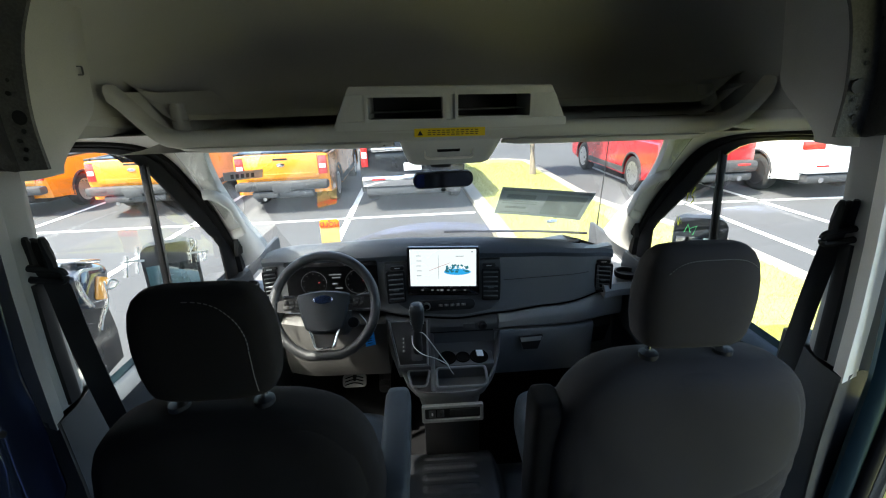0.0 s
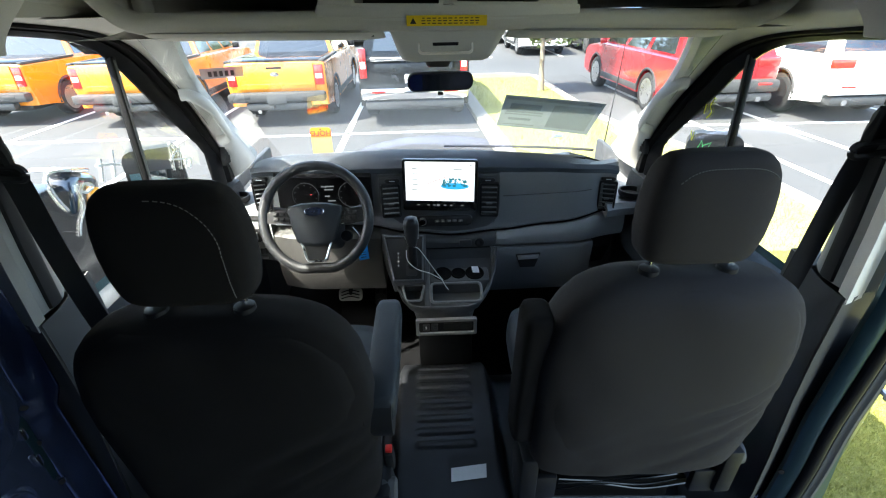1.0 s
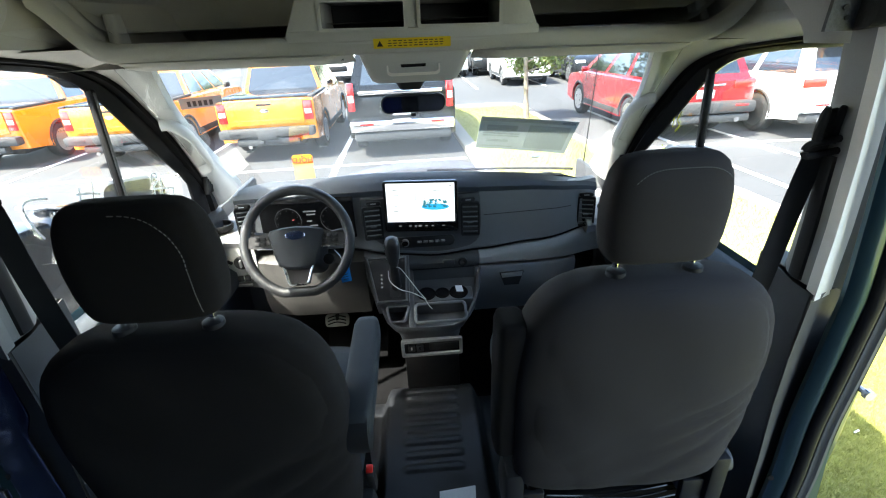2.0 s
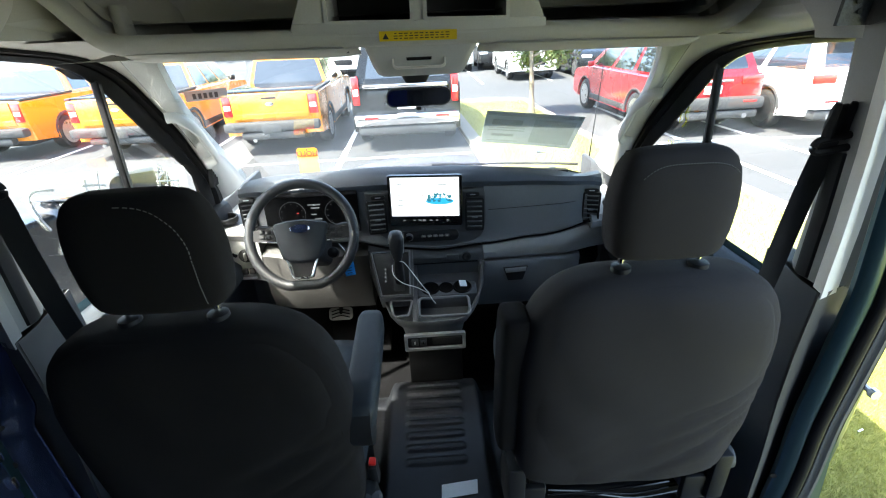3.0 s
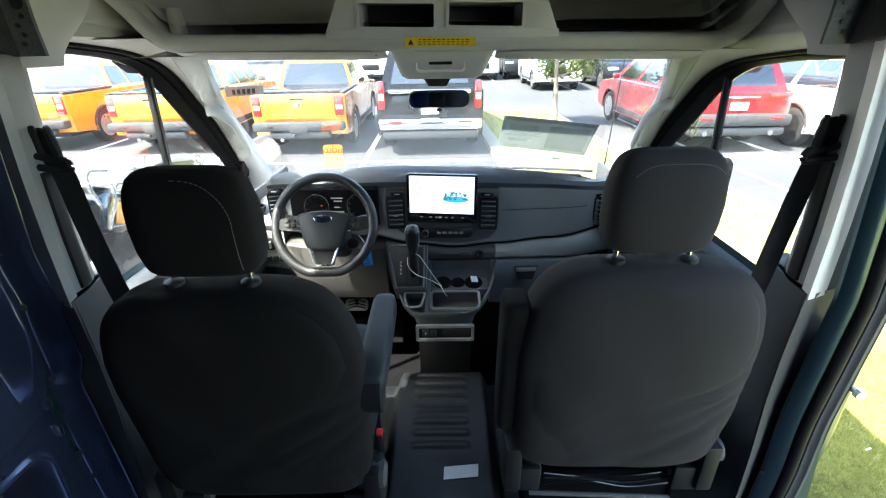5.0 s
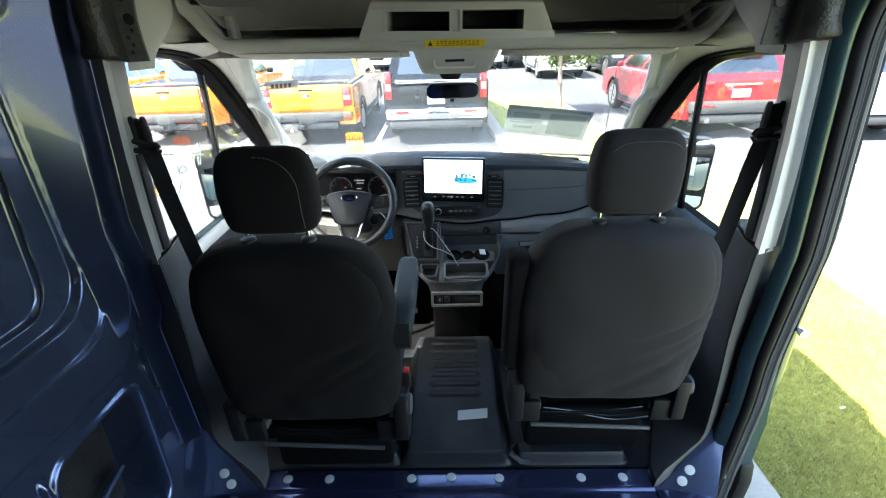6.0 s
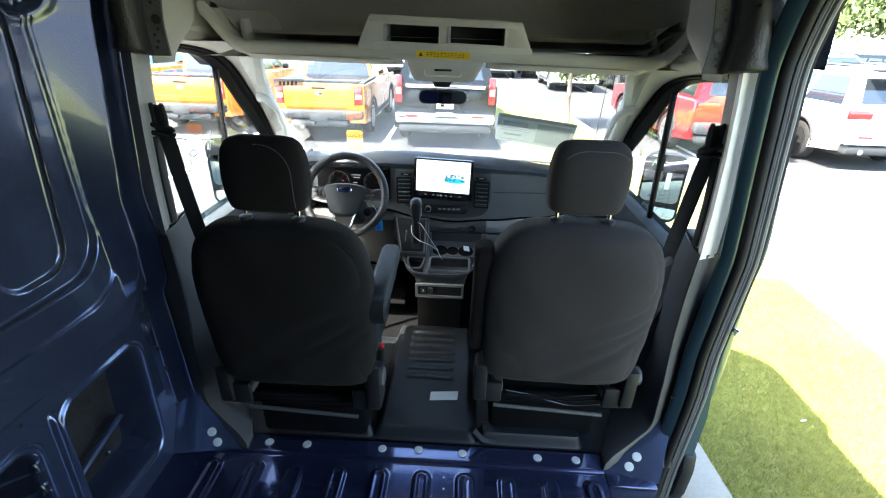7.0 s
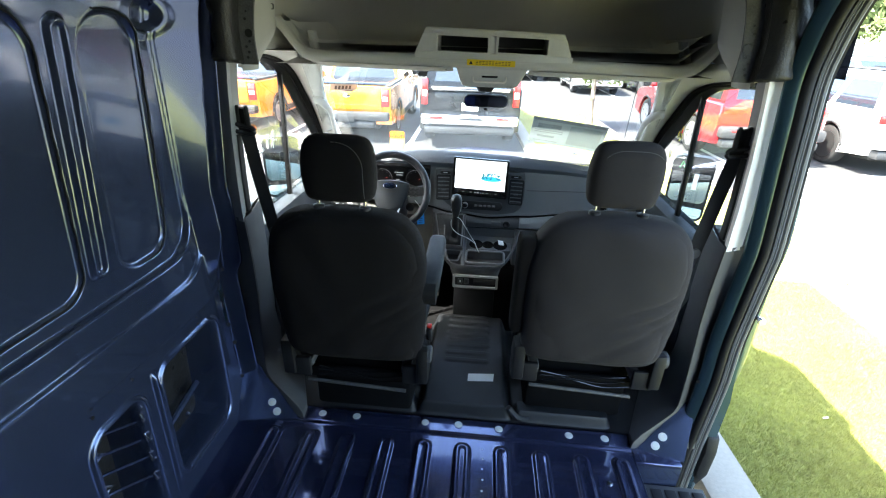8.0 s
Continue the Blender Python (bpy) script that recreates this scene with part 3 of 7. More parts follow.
for sign, side in SIDES:
    a, b, c = half_path(IN), half_path(MID), half_path(OUT)
    bm = bmesh.new()
    loft(bm, [[(sign * p[0], 0.965, p[1]), (sign * q[0], 0.955, q[1]), (sign * q[0], 0.962, q[1]), (sign * p[0], 0.972, p[1])] for p, q in zip(a, b)])
    strip = solo("roof_hoop_strip", bm, M["bracket"], "grey punched steel strip of the roof hoop", "roof hoop", "structure", "roof hoop strips")
    for k, z, r in ((0, 1.452, 0.012), (1, 1.40, 0.004), (2, 1.415, 0.004), (3, 1.43, 0.004), (4, 1.49, 0.004), (5, 1.385, 0.004), (6, 1.51, 0.003)):
        bm = bmesh.new()
        lathe(bm, ((0, 0), (r, 0), (r, 0.002), (0, 0.002)), pose(sign * (0.719 + 0.006 * (k % 3 - 1)), 0.9585, z, 90, 0, 0), 16)
        part("punched_hole", bm, M["ink"], strip)
    bm = bmesh.new()
    rings = []
    b, c = half_path(MID, 70), half_path(OUT, 70)
    for i, (q, r) in enumerate(zip(b, c)):
        ring = []
        # the lower end closes in a round, and the outer rim is uneven
        full = math.sqrt(max(0.0, 1.0 - (1.0 - min(1.0, (i + 0.2) / 3.2)) ** 2))
        wide = (0.74 if sign < 0 else 1.0) * (0.80 + 0.20 * full) + 0.05 * math.sin(i * 0.55) * smooth(2, 6, i)
        r = (q[0] + (r[0] - q[0]) * wide, q[1] + (r[1] - q[1]) * wide)
        for k in range(13):
            t = k / 12
            x, z = q[0] + (r[0] - q[0]) * t, q[1] + (r[1] - q[1]) * t
            ring.append((sign * x, 0.958 - 0.065 * full * math.sin(math.pi * min(1, 0.10 + t * 0.90)) ** 0.45, z + 0.004 * math.sin(math.pi * t)))
        ring += [(sign * (r[0]), 0.985, r[1]), (sign * q[0], 0.985, q[1])]
        rings.append(ring)
    loft(bm, rings)
    solo("roof_hoop_pad", bm, M["foam"], "black shiny foam pad on the roof hoop", "roof hoop", "structure", "roof hoop pads")

# cab headliner with the deep overhead shelf
bm = bmesh.new()


def liner_section(x):
    u = abs(x)
    top = 1.40 + 0.365 * max(0.0, 1 - (u / 0.795) ** 4) ** 0.5
    k = max(0.0, 1 - (u / 0.80) ** 7) ** 0.5
    lift = (0.10 if x < 0 else 0.07) * smooth(0.66, 0.775, u)
    pts = [(0.975, top), (1.15, top), (1.30, top - 0.01 * k), (1.32 + 0.20 * k, 1.43 + (top - 1.43) * 0.86), (1.30 + 0.40 * k, 1.43 + (top - 1.43) * 0.50),
           (1.29 + 0.45 * k, 1.43 + (top - 1.43) * 0.18), (1.29 + 0.40 * k, 1.405 + lift * 0.6), (1.29 + 0.2 * k, 1.395 + lift * 0.8), (1.325, 1.394 + lift)]
    return [Vector((x, y, max(z, 1.385))) for y, z in pts]


xs = lin(-0.795, 0.795, 61)
rows = [[bm.verts.new(p) for p in liner_section(x)] for x in xs]
for a, b in zip(rows[:-1], rows[1:]):
    for i in range(len(a) - 1):
        bm.faces.new((a[i], a[i + 1], b[i + 1], b[i]))
ext = [[bm.verts.new(p.co + Vector((0, 0.02, 0.03))) for p in r] for r in rows]
for a, b in zip(ext[:-1], ext[1:]):
    for i in range(len(a) - 1):
        bm.faces.new((a[i], a[i + 1], b[i + 1], b[i]))
headliner = solo("cab_headliner", bm, M["liner"], "grey moulded cab headliner with deep dark overhead shelf", "headliner", "structure", angle=60)
# rounded lip along the shelf, turned up at both ends
bm = bmesh.new()
lip = curve_pts(((-0.745, 1.245, 1.498), (-0.732, 1.258, 1.478), (-0.708, 1.276, 1.437), (-0.684, 1.287, 1.406), (-0.655, 1.291, 1.393), (-0.60, 1.293, 1.389), (-0.30, 1.298, 1.387), (0.0, 1.300, 1.386), (0.30, 1.298, 1.383),
                 (0.60, 1.292, 1.377), (0.66, 1.290, 1.377), (0.705, 1.285, 1.383), (0.737, 1.276, 1.402), (0.757, 1.262, 1.432), (0.772, 1.245, 1.468)), 70)
rings = []
for p in lip:
    rings.append([p + Vector(o) for o in ((0, 0.0, 0.012), (0, -0.012, 0.008), (0, -0.017, -0.002), (0, -0.012, -0.024), (0, 0.002, -0.030), (0, 0.03, -0.030), (0, 0.04, 0.0), (0, 0.03, 0.012))])
loft(bm, rings)
part("shelf_lip", bm, M["liner"], headliner, "rounded grey lip of the overhead shelf", angle=60)
bm = bmesh.new()
loft(bm, [[(p.x, p.y + 0.025, p.z - 0.004), (p.x * 0.97, 1.45, p.z - 0.004), (p.x * 0.9, 1.74, p.z + 0.004)] for p in lip], cap=False, close=False)
part("shelf_floor", bm, M["liner"], headliner, angle=60)
# side panels between the hoop and the shelf, each with a turned-in front edge
for sign, side in SIDES:
    bm = bmesh.new()
    rows = []
    for z in lin(1.345, 1.66, 22):
        x = 0.746 - 0.043 * smooth(1.345, 1.48, z) - 0.10 * max(0.0, z - 1.50)
        ye = 1.075 + 0.075 * smooth(1.34, 1.48, z) + 0.05 * max(0.0, z - 1.48)
        rows.append([Vector((sign * px, py, z)) for px, py in ((x + 0.01, 0.97), (x - 0.004, 0.985), (x - 0.004, ye - 0.06), (x, ye - 0.018), (x + 0.010, ye - 0.004), (x + 0.035, ye + 0.004), (x + 0.09, ye + 0.02))])
    loft(bm, rows, cap=False, close=False)
    part("side_panel", bm, M["liner"], headliner, "smooth grey side panel of the headliner", angle=60)
bm = bmesh.new()
grid(bm, lin(-0.80, 0.80, 30), lin(1.30, 1.56, 8), lambda x, y: Vector((x, y, 1.358 + 0.012 * smooth(1.4, 1.55, y) - 0.01 * abs(x))))
grid(bm, lin(-0.86, 0.86, 30), lin(1.30, 1.66, 8), lambda x, y: Vector((x, y, 1.402 - 0.01 * abs(x))))
part("header_panel", bm, M["liner"], headliner, angle=60)
for x in (-0.655, 0.72):
    bm = bmesh.new()
    loft(bm, [superring(x - 0.02 * t, 1.36 + 0.03 * t, 1.38 + 0.085 * t, 0.014, 0.03 - 0.012 * t, 16, 4) for t in (0, 0.5, 0.9, 1)])
    part("shelf_rib", bm, M["liner"], headliner)
bm = bmesh.new()
frame_plate(bm, rrect(0.038, 0.017, 0.003, 2), rrect(0.034, 0.013, 0.002, 2), pose(-0.700, 1.09, 1.53, 8, 0, 62), 0.003)
part("clip_cover", bm, M["trim_dark"], headliner, "small rectangular clip cover")

# ---- cab: pillars, doors, glass ----
C1 = ((0.795, 0.975, 1.415), (0.79, 1.15, 1.405), (0.785, 1.28, 1.398), (0.775, 1.38, 1.388), (0.73, 1.47, 1.372), (0.700, 1.525, 1.338),
      (0.718, 1.575, 1.295), (0.752, 1.67, 1.225), (0.785, 1.79, 1.14), (0.808, 1.94, 1.03), (0.826, 2.12, 0.90), (0.845, 2.29, 0.775))
C2 = ((0.885, 0.975, 1.390), (0.887, 1.16, 1.372), (0.888, 1.30, 1.357), (0.888, 1.45, 1.340), (0.888, 1.55, 1.321), (0.888, 1.64, 1.291),
      (0.888, 1.715, 1.245), (0.888, 1.80, 1.168), (0.888, 1.90, 1.070), (0.888, 2.00, 0.935), (0.888, 2.08, 0.80), (0.888, 2.10, 0.74))
# edge of the door glass inside the black frame
C3 = ((0.905, 0.975, 1.358), (0.905, 1.17, 1.344), (0.905, 1.31, 1.334), (0.905, 1.437, 1.317), (0.905, 1.51, 1.296), (0.905, 1.563, 1.266),
      (0.905, 1.62, 1.220), (0.905, 1.70, 1.140), (0.905, 1.80, 1.045), (0.905, 1.885, 0.966), (0.905, 1.955, 0.89), (0.905, 1.962, 0.74))


def mirrored(pts, sign):
    return [Vector((sign * p[0], p[1], p[2] - 0.015 * sign * smooth(0.8, 1.3, p[2]) + (0.012 if sign < 0 else 0.0))) for p in pts]


for sign, side in SIDES:
    a, b, c = (curve_pts(mirrored(k, sign), 66) for k in (C1, C2, C3))
    bm = bmesh.new()
    rows = []
    for p, q in zip(a, b):
        inward = Vector((-sign * 0.7, -0.5, 0.1)).normalized()
        rows.append([p + Vector((0, 0.03, 0.015))] + [p.lerp(q, t) + inward * (0.028 * math.sin(math.pi * t) ** 0.8) for t in lin(0, 1, 9)] + [q + Vector((sign * 0.03, 0.01, 0.0))])
    loft(bm, rows, cap=False, close=False)
    trim = solo("a_pillar_trim_" + side, bm, M["trim_light"], "light grey moulded trim along door header and windscreen pillar", "pillar trim", "structure", angle=60)
    # grab handle on the pillar
    bm = bmesh.new()
    base = [Vector((sign * x, y, z)) for x, y, z in ((0.815, 1.715, 1.165), (0.785, 1.725, 1.160), (0.760, 1.775, 1.115), (0.770, 1.85, 1.050), (0.785, 1.925, 0.99), (0.805, 1.955, 0.965), (0.845, 1.965, 0.95))]
    tube(bm, curve_pts(base, 24), 0.018, 10, flat=(0.012, 0.019))
    part("grab_handle", bm, M["trim_light"], trim, "light grey moulded grab handle")
    for k in range(4):
        bm = bmesh.new()
        box(bm, (sign * 0.868, 2.055 - 0.013 * k, 0.875), (0.02, 0.006, 0.075), 0.002, pose(0, 0, 0, -14, 0, 0))
        part("vent_slot", bm, M["black"], trim, "black demister slot")

    # front door: panel, black seal frame, quarter bar, glass, outer skin
    door = thing("door_" + side, "closed front van door with dark grey panel and window", "van door", (sign * 0.93, 1.6, 0.0), kind="structure")
    rings, inner = [], c
    for q, e in zip(b, c):
        rings.append([q + Vector((-sign * 0.008, 0, 0.004)), q.lerp(e, 0.30) + Vector((-sign * 0.016, 0, 0)), q.lerp(e, 0.42) + Vector((-sign * 0.004, 0, 0)), q.lerp(e, 0.55) + Vector((-sign * 0.010, 0, 0)),
                      q.lerp(e, 0.80) + Vector((-sign * 0.006, 0, 0)), e, e + Vector((sign * 0.010, 0, 0)), q + Vector((sign * 0.06, 0, 0.01))])
    bm = bmesh.new()
    loft(bm, rings)
    part("window_seal", bm, M["seal_black"], door, "black rubber window frame")
    pane = [(p.y, p.z) for p in inner[:-1:4]] + [(1.97, 0.735), (0.98, 0.735)]
    bm = bmesh.new()
    prism(bm, pane, "x", sign * 0.911, sign * 0.915)
    g = part("window_pane", bm, M["glass"], door, "clear door window glass", angle=20)
    g.visible_shadow = False
    bm = bmesh.new()
    box(bm, (sign * 0.910, 1.563, 0.995), (0.022, 0.024, 0.60), 0.005, pose(0, 0, 0, -3.0, -sign * 0.5, 0))
    qb = part("quarter_bar", bm, M["seal_black"], door, "black upright window bar")
    bm = bmesh.new()
    box(bm, (sign * 0.8975, 1.562, 0.995), (0.003, 0.009, 0.58), 0.001, pose(0, 0, 0, -3.0, -sign * 0.5, 0))
    part("bar_insert", bm, M["trim_dark"], qb, "dark grey insert strip")
    prof = [(0.935, 0.742), (0.90, 0.748), (0.872, 0.735), (0.862, 0.70), (0.858, 0.60), (0.842, 0.54), (0.80, 0.50), (0.795, 0.46), (0.84, 0.42), (0.85, 0.20), (0.86, -0.25), (0.94, -0.25)]
    bm = bmesh.new()
    rings = []
    for y in (1.13, 1.15, 1.3, 1.5, 1.7, 1.9, 2.06, 2.12):
        k = 1.0 if 1.2 < y < 2.0 else 0.35
        rings.append([Vector((sign * (x if x > 0.85 else 0.85 + (x - 0.85) * k), y, z)) for x, z in prof])
    loft(bm, rings)
    # the sky's blue tint on the panel is put into its colour
    part("door_panel", bm, M["fabric_blue"], door, "dark grey door trim panel blued for sky light")
    skin = [(0.945, 0.76), (0.975, 0.72), (0.985, 0.60), (0.975, 0.52), (0.99, 0.40), (1.01, 0.25), (1.01, 0.05), (0.985, -0.05), (0.99, -0.25), (0.965, -0.35), (0.94, -0.34), (0.94, 0.74)]
    bm = bmesh.new()
    rings = [[Vector((sign * (x if x < 0.95 else x - 0.022), y, z)) for x, z in skin] for y in (0.90, 0.92, 1.4, 2.0, 2.35)]
    loft(bm, rings)
    part("outer_skin", bm, M["paint_grass_tint"], door, "dark blue outer door skin")

    # middle pillar: light upper trim with slot cover, dark lower moulding
    bm = bmesh.new()
    plan = ((0.905, 0.962), (0.872, 0.958), (0.835, 0.958), (0.834, 0.985), (0.832, 1.02), (0.842, 1.045), (0.865, 1.058), (0.905, 1.06))
    rings = []
    for z in (0.855, 0.87, 1.0, 1.15, 1.3, 1.395):
        t = (z - 0.855) / 0.54
        rings.append([Vector((sign * (x - 0.035 * t * t), y + (0.02 * (1 - t) if y > 1.05 else 0), z)) for x, y in plan])
    loft(bm, rings)
    up = solo("pillar_trim_" + side, bm, M["trim_mid"], "grey upper pillar trim beside the door window", "pillar trim", "structure", angle=30)
    bm = bmesh.new()
    rings = []
    for z in (0.85, 1.0, 1.15, 1.3, 1.40):
        t = (z - 0.855) / 0.54
        rings.append([Vector((sign * (x - 0.035 * t * t), y, z)) for x, y in ((0.815, 0.930), (0.870, 0.953), (0.884, 0.966), (0.822, 0.962))])
    loft(bm, rings)
    # the right strip is paler: light from the open door is coloured in
    part("trim_edge", bm, M["trim_pale" if sign > 0 else "trim_mid"], up, "edge strip paled for door light" if sign > 0 else "light grey edge strip")
    bm = bmesh.new()
    rings = []
    for z in (0.865, 1.0, 1.14):
        t = (z - 0.855) / 0.54
        rings.append([Vector((sign * (x - 0.035 * t * t), y, z)) for x, y in ((0.836, 0.990), (0.829, 0.996), (0.828, 1.018), (0.833, 1.030), (0.848, 1.034), (0.89, 1.034), (0.89, 0.990))])
    loft(bm, rings)
    part("slot_cover", bm, M["black"], up, "black belt slot cover")
    bm = bmesh.new()
    rings = []
    for z, xr, yr, xi, yi, xf, yf in ((0.862, 0.862, 0.950, 0.815, 0.935, 0.86, 1.15), (0.70, 0.855, 0.950, 0.810, 0.935, 0.865, 1.16), (0.56, 0.852, 0.950, 0.812, 0.935, 0.865, 1.17),
                                      (0.37, 0.856, 0.950, 0.824, 0.935, 0.865, 1.18), (0.22, 0.860, 0.950, 0.829, 0.935, 0.86, 1.2), (0.175, 0.856, 0.948, 0.828, 0.935, 0.86, 1.2), (0.150, 0.842, 0.938, 0.812, 0.926, 0.855, 1.21),
                                      (0.105, 0.795, 0.920, 0.759, 0.908, 0.845, 1.21), (0.060, 0.737, 0.898, 0.698, 0.886, 0.83, 1.22), (0.036, 0.704, 0.880, 0.668, 0.868, 0.81, 1.22), (0.006, 0.690, 0.874, 0.664, 0.866, 0.80, 1.22)):
        rings.append([Vector((sign * x, y, z)) for x, y in ((xr, yr), ((xr + xi) / 2, (yr + yi) / 2 - 0.003), (xi, yi), (xi + 0.006, yi + 0.06), (xf, yf), (0.92, yf), (0.92, yr + 0.02))])
    loft(bm, rings)
    base_ob = solo("pillar_base_" + side, bm, M["trim_taupe"], "taupe grey moulded lower pillar trim curving to the floor", "pillar trim", "structure", angle=50)
    bm = bmesh.new()
    loft(bm, [[r[2] + Vector((-sign * 0.001, 0.006, 0.0)), r[3] + Vector((-sign * 0.003, 0, 0)), r[4] + Vector((-sign * 0.003, 0, 0)), r[4] + Vector((sign * 0.01, 0, 0)), r[2] + Vector((sign * 0.01, 0.012, 0.0))] for r in rings[:10]])
    part("inner_face", bm, M["trim_dark"], base_ob, "dark grey inner face", angle=50)

# aperture of the open sliding door: flange, black and grey seals, outer edge
AP = ((0.900, -0.30), (0.900, 0.0), (0.898, 0.35), (0.892, 0.70), (0.888, 1.0), (0.886, 1.25), (0.876, 1.42), (0.80, 1.56), (0.70, 1.65), (0.52, 1.69), (0.1, 1.70), (-0.52, 1.70))
ap = curve_pts([(0, y, z) for y, z in AP], 66)


def ap_x(z):
    return wall_x(max(z, 0.0)) - 0.02


def ap_strip(bm, section):
    """Carries a section (inwards from the body side, back into the opening) along the aperture."""
    rings = []
    for i, p in enumerate(ap):
        d = (ap[min(i + 1, len(ap) - 1)] - ap[max(i - 1, 0)]).normalized()
        n = Vector((0, -d.z, d.y))
        n = n if n.y <= 0.001 and (n.z < 0 or abs(n.y) > 0.3) else -n
        rings.append([Vector((ap_x(p.z) + 0.016 * smooth(0.55, 0.30, p.z) + u, p.y, p.z)) + n * v for u, v in section])
    loft(bm, rings)
    return bm


def ring_section(u, v, r, n=8):
    return [(u + r * math.cos(2 * math.pi * k / n), v + r * math.sin(2 * math.pi * k / n)) for k in range(n)]


frame_ob = thing("sliding_door_frame", "dark blue door opening frame with black and grey rubber seals", "door frame", (0.9, 0.85, 0.0), kind="structure")
part("flange", ap_strip(bmesh.new(), ((-0.060, -0.046), (-0.070, -0.036), (-0.071, -0.026), (-0.065, -0.018), (-0.042, -0.008), (-0.036, -0.008), (-0.036, -0.046))), M["paint_grass_tint"], frame_ob, "blue flange tinted green for reflected grass")
part("black_seal", ap_strip(bmesh.new(), ring_section(-0.024, -0.006, 0.0150, 12)), M["rubber"], frame_ob, "black bulb seal")
part("grey_seal", ap_strip(bmesh.new(), ((-0.010, -0.030), (-0.008, 0.003), (-0.003, 0.006), (0.001, 0.002), (0.004, 0.005), (0.008, 0.001), (0.011, -0.002), (0.015, 0.004), (0.021, 0.005), (0.025, 0.001), (0.029, -0.003), (0.031, -0.030))), M["seal_grey"], frame_ob, "shiny grey rubber seal")
part("seal_groove", ap_strip(bmesh.new(), ring_section(0.034, -0.010, 0.006, 6)), M["rubber"], frame_ob, "black seal lip")


def outer_edge(p):
    """The body's edge beyond the seals is pressed in waves."""
    w = 0.014 * math.sin(9.5 * (p.z - 0.32)) * smooth(1.0, 0.7, p.z) - 0.022 * smooth(0.9, 1.2, p.z)
    return ((0.036, -0.014), (0.050 + 0.5 * w, -0.014), (0.056 + w, -0.022), (0.060 + w, -0.034), (0.058 + w, -0.050), (0.02, -0.050))


rings = []
for i, p in enumerate(ap):
    d = (ap[min(i + 1, len(ap) - 1)] - ap[max(i - 1, 0)]).normalized()
    n = Vector((0, -d.z, d.y))
    n = n if n.y <= 0.001 and (n.z < 0 or abs(n.y) > 0.3) else -n
    rings.append([Vector((ap_x(p.z) + 0.016 * smooth(0.55, 0.30, p.z) + u, p.y, p.z)) + n * v for u, v in outer_edge(p)])
bm = bmesh.new()
loft(bm, rings)
part("outer_edge", bm, M["paint_grass_tint"], frame_ob, "blue outer body edge tinted green for reflected grass", angle=60)
for z in (0.32, 0.52, 0.78, 0.98, 1.18, 1.50):
    bm = bmesh.new()
    yy = 0.872 if z < 1.4 else 0.87
    lathe(bm, ((0, -0.002), (0.007, -0.002), (0.007, 0.002), (0, 0.002)), pose(ap_x(z) - 0.058, yy + 0.041 + 0.008 * smooth(1.2, 0.3, z), z, 90, 0, -22), 14)
    part("hole_plug", bm, M["black"], frame_ob)
bm = bmesh.new()
tube(bm, ((0.965, 0.935, 0.63), (0.972, 0.885, 0.625)), 0.007, 8)
lathe(bm, ((0, 0), (0.012, 0), (0.012, 0.012), (0, 0.012)), pose(0.972, 0.887, 0.625, 90, 0, 0), 12)
part("striker_pin", bm, M["chrome"], frame_ob, "bright steel striker pin")
# black moulding low on the body beside the opening
bm = bmesh.new()
prism(bm, ((0.885, -0.13), (0.880, 0.0), (0.895, 0.075), (1.3, 0.085), (1.3, -0.25), (0.93, -0.25)), "x", 0.955, 1.005, 0.014)
solo("sill_moulding", bm, M["black"], "black plastic side moulding on the van body", "moulding", "structure")
# closing panels round the cab
bm = bmesh.new()
box(bm, (0, 2.66, 0.02), (1.95, 0.03, 1.1), 0.005)
box(bm, (0, 1.75, -0.27), (1.92, 1.75, 0.03), 0.005)
solo("bulkhead", bm, M["black"], "black bulkhead and underfloor closing the footwell", "bulkhead", "structure")

# outer roof and sides over the cab
bm = bmesh.new()


def cab_roof(x, y, up=0.0):
    drop = 0.24 * abs(x / 0.93) ** 5
    return Vector((x, y - 0.30 * (x / 0.93) ** 2 * smooth(1.3, 1.9, y), 1.87 - drop + up - (0.47 - 0.8 * drop) * smooth(1.62, 1.93, y)))


for up in (0.0, 0.03):
    grid(bm, lin(-0.93, 0.93, 25), lin(0.90, 1.93, 24), lambda x, y: cab_roof(x, y, up))
for sx in (-1, 1):
    grid(bm, lin(0.90, 1.93, 14), (0.0, 0.5, 1.0), lambda y, t: cab_roof(sx * 0.93, y).lerp(Vector((sx * 0.955, y - 0.30 * smooth(1.3, 1.9, y), 1.385 - 0.09 * smooth(1.62, 1.9, y))), t))
solo("cab_roof", bm, M["paint_blue"], "dark blue painted outer roof over the cab", "roof", "structure", angle=60)

# windscreen


def screen_at(x, s, out=0.0):
    return Vector((x, 1.47 + 1.03 * s - (0.05 + 0.20 * s) * (x / 0.88) ** 2 - out * 0.5, 1.385 - 0.595 * s - out * 0.87))


windscreen = thing("window_front", "large clear curved windscreen with stickers inside", "windscreen", (0, 2.4, 0.78), kind="structure")
bm = bmesh.new()
for off in (0.0, -0.005):
    grid(bm, lin(-1.0, 1.0, 30), lin(0.0, 1.34, 18), lambda u, s: screen_at(u * (0.758 + 0.165 * s), s, off))
bmesh.ops.bridge_loops(bm, edges=[e for e in bm.edges if e.is_boundary])
g = part("pane", bm, M["glass"], windscreen, "clear laminated glass", angle=60)
g.visible_shadow = False
bm = bmesh.new()
grid(bm, lin(-0.92, 0.92, 30), lin(1.24, 1.34, 3), lambda u, s: screen_at(u * (0.758 + 0.165 * s), s, 0.004))
part("edge_band", bm, M["rubber"], windscreen, "black lower edge band")


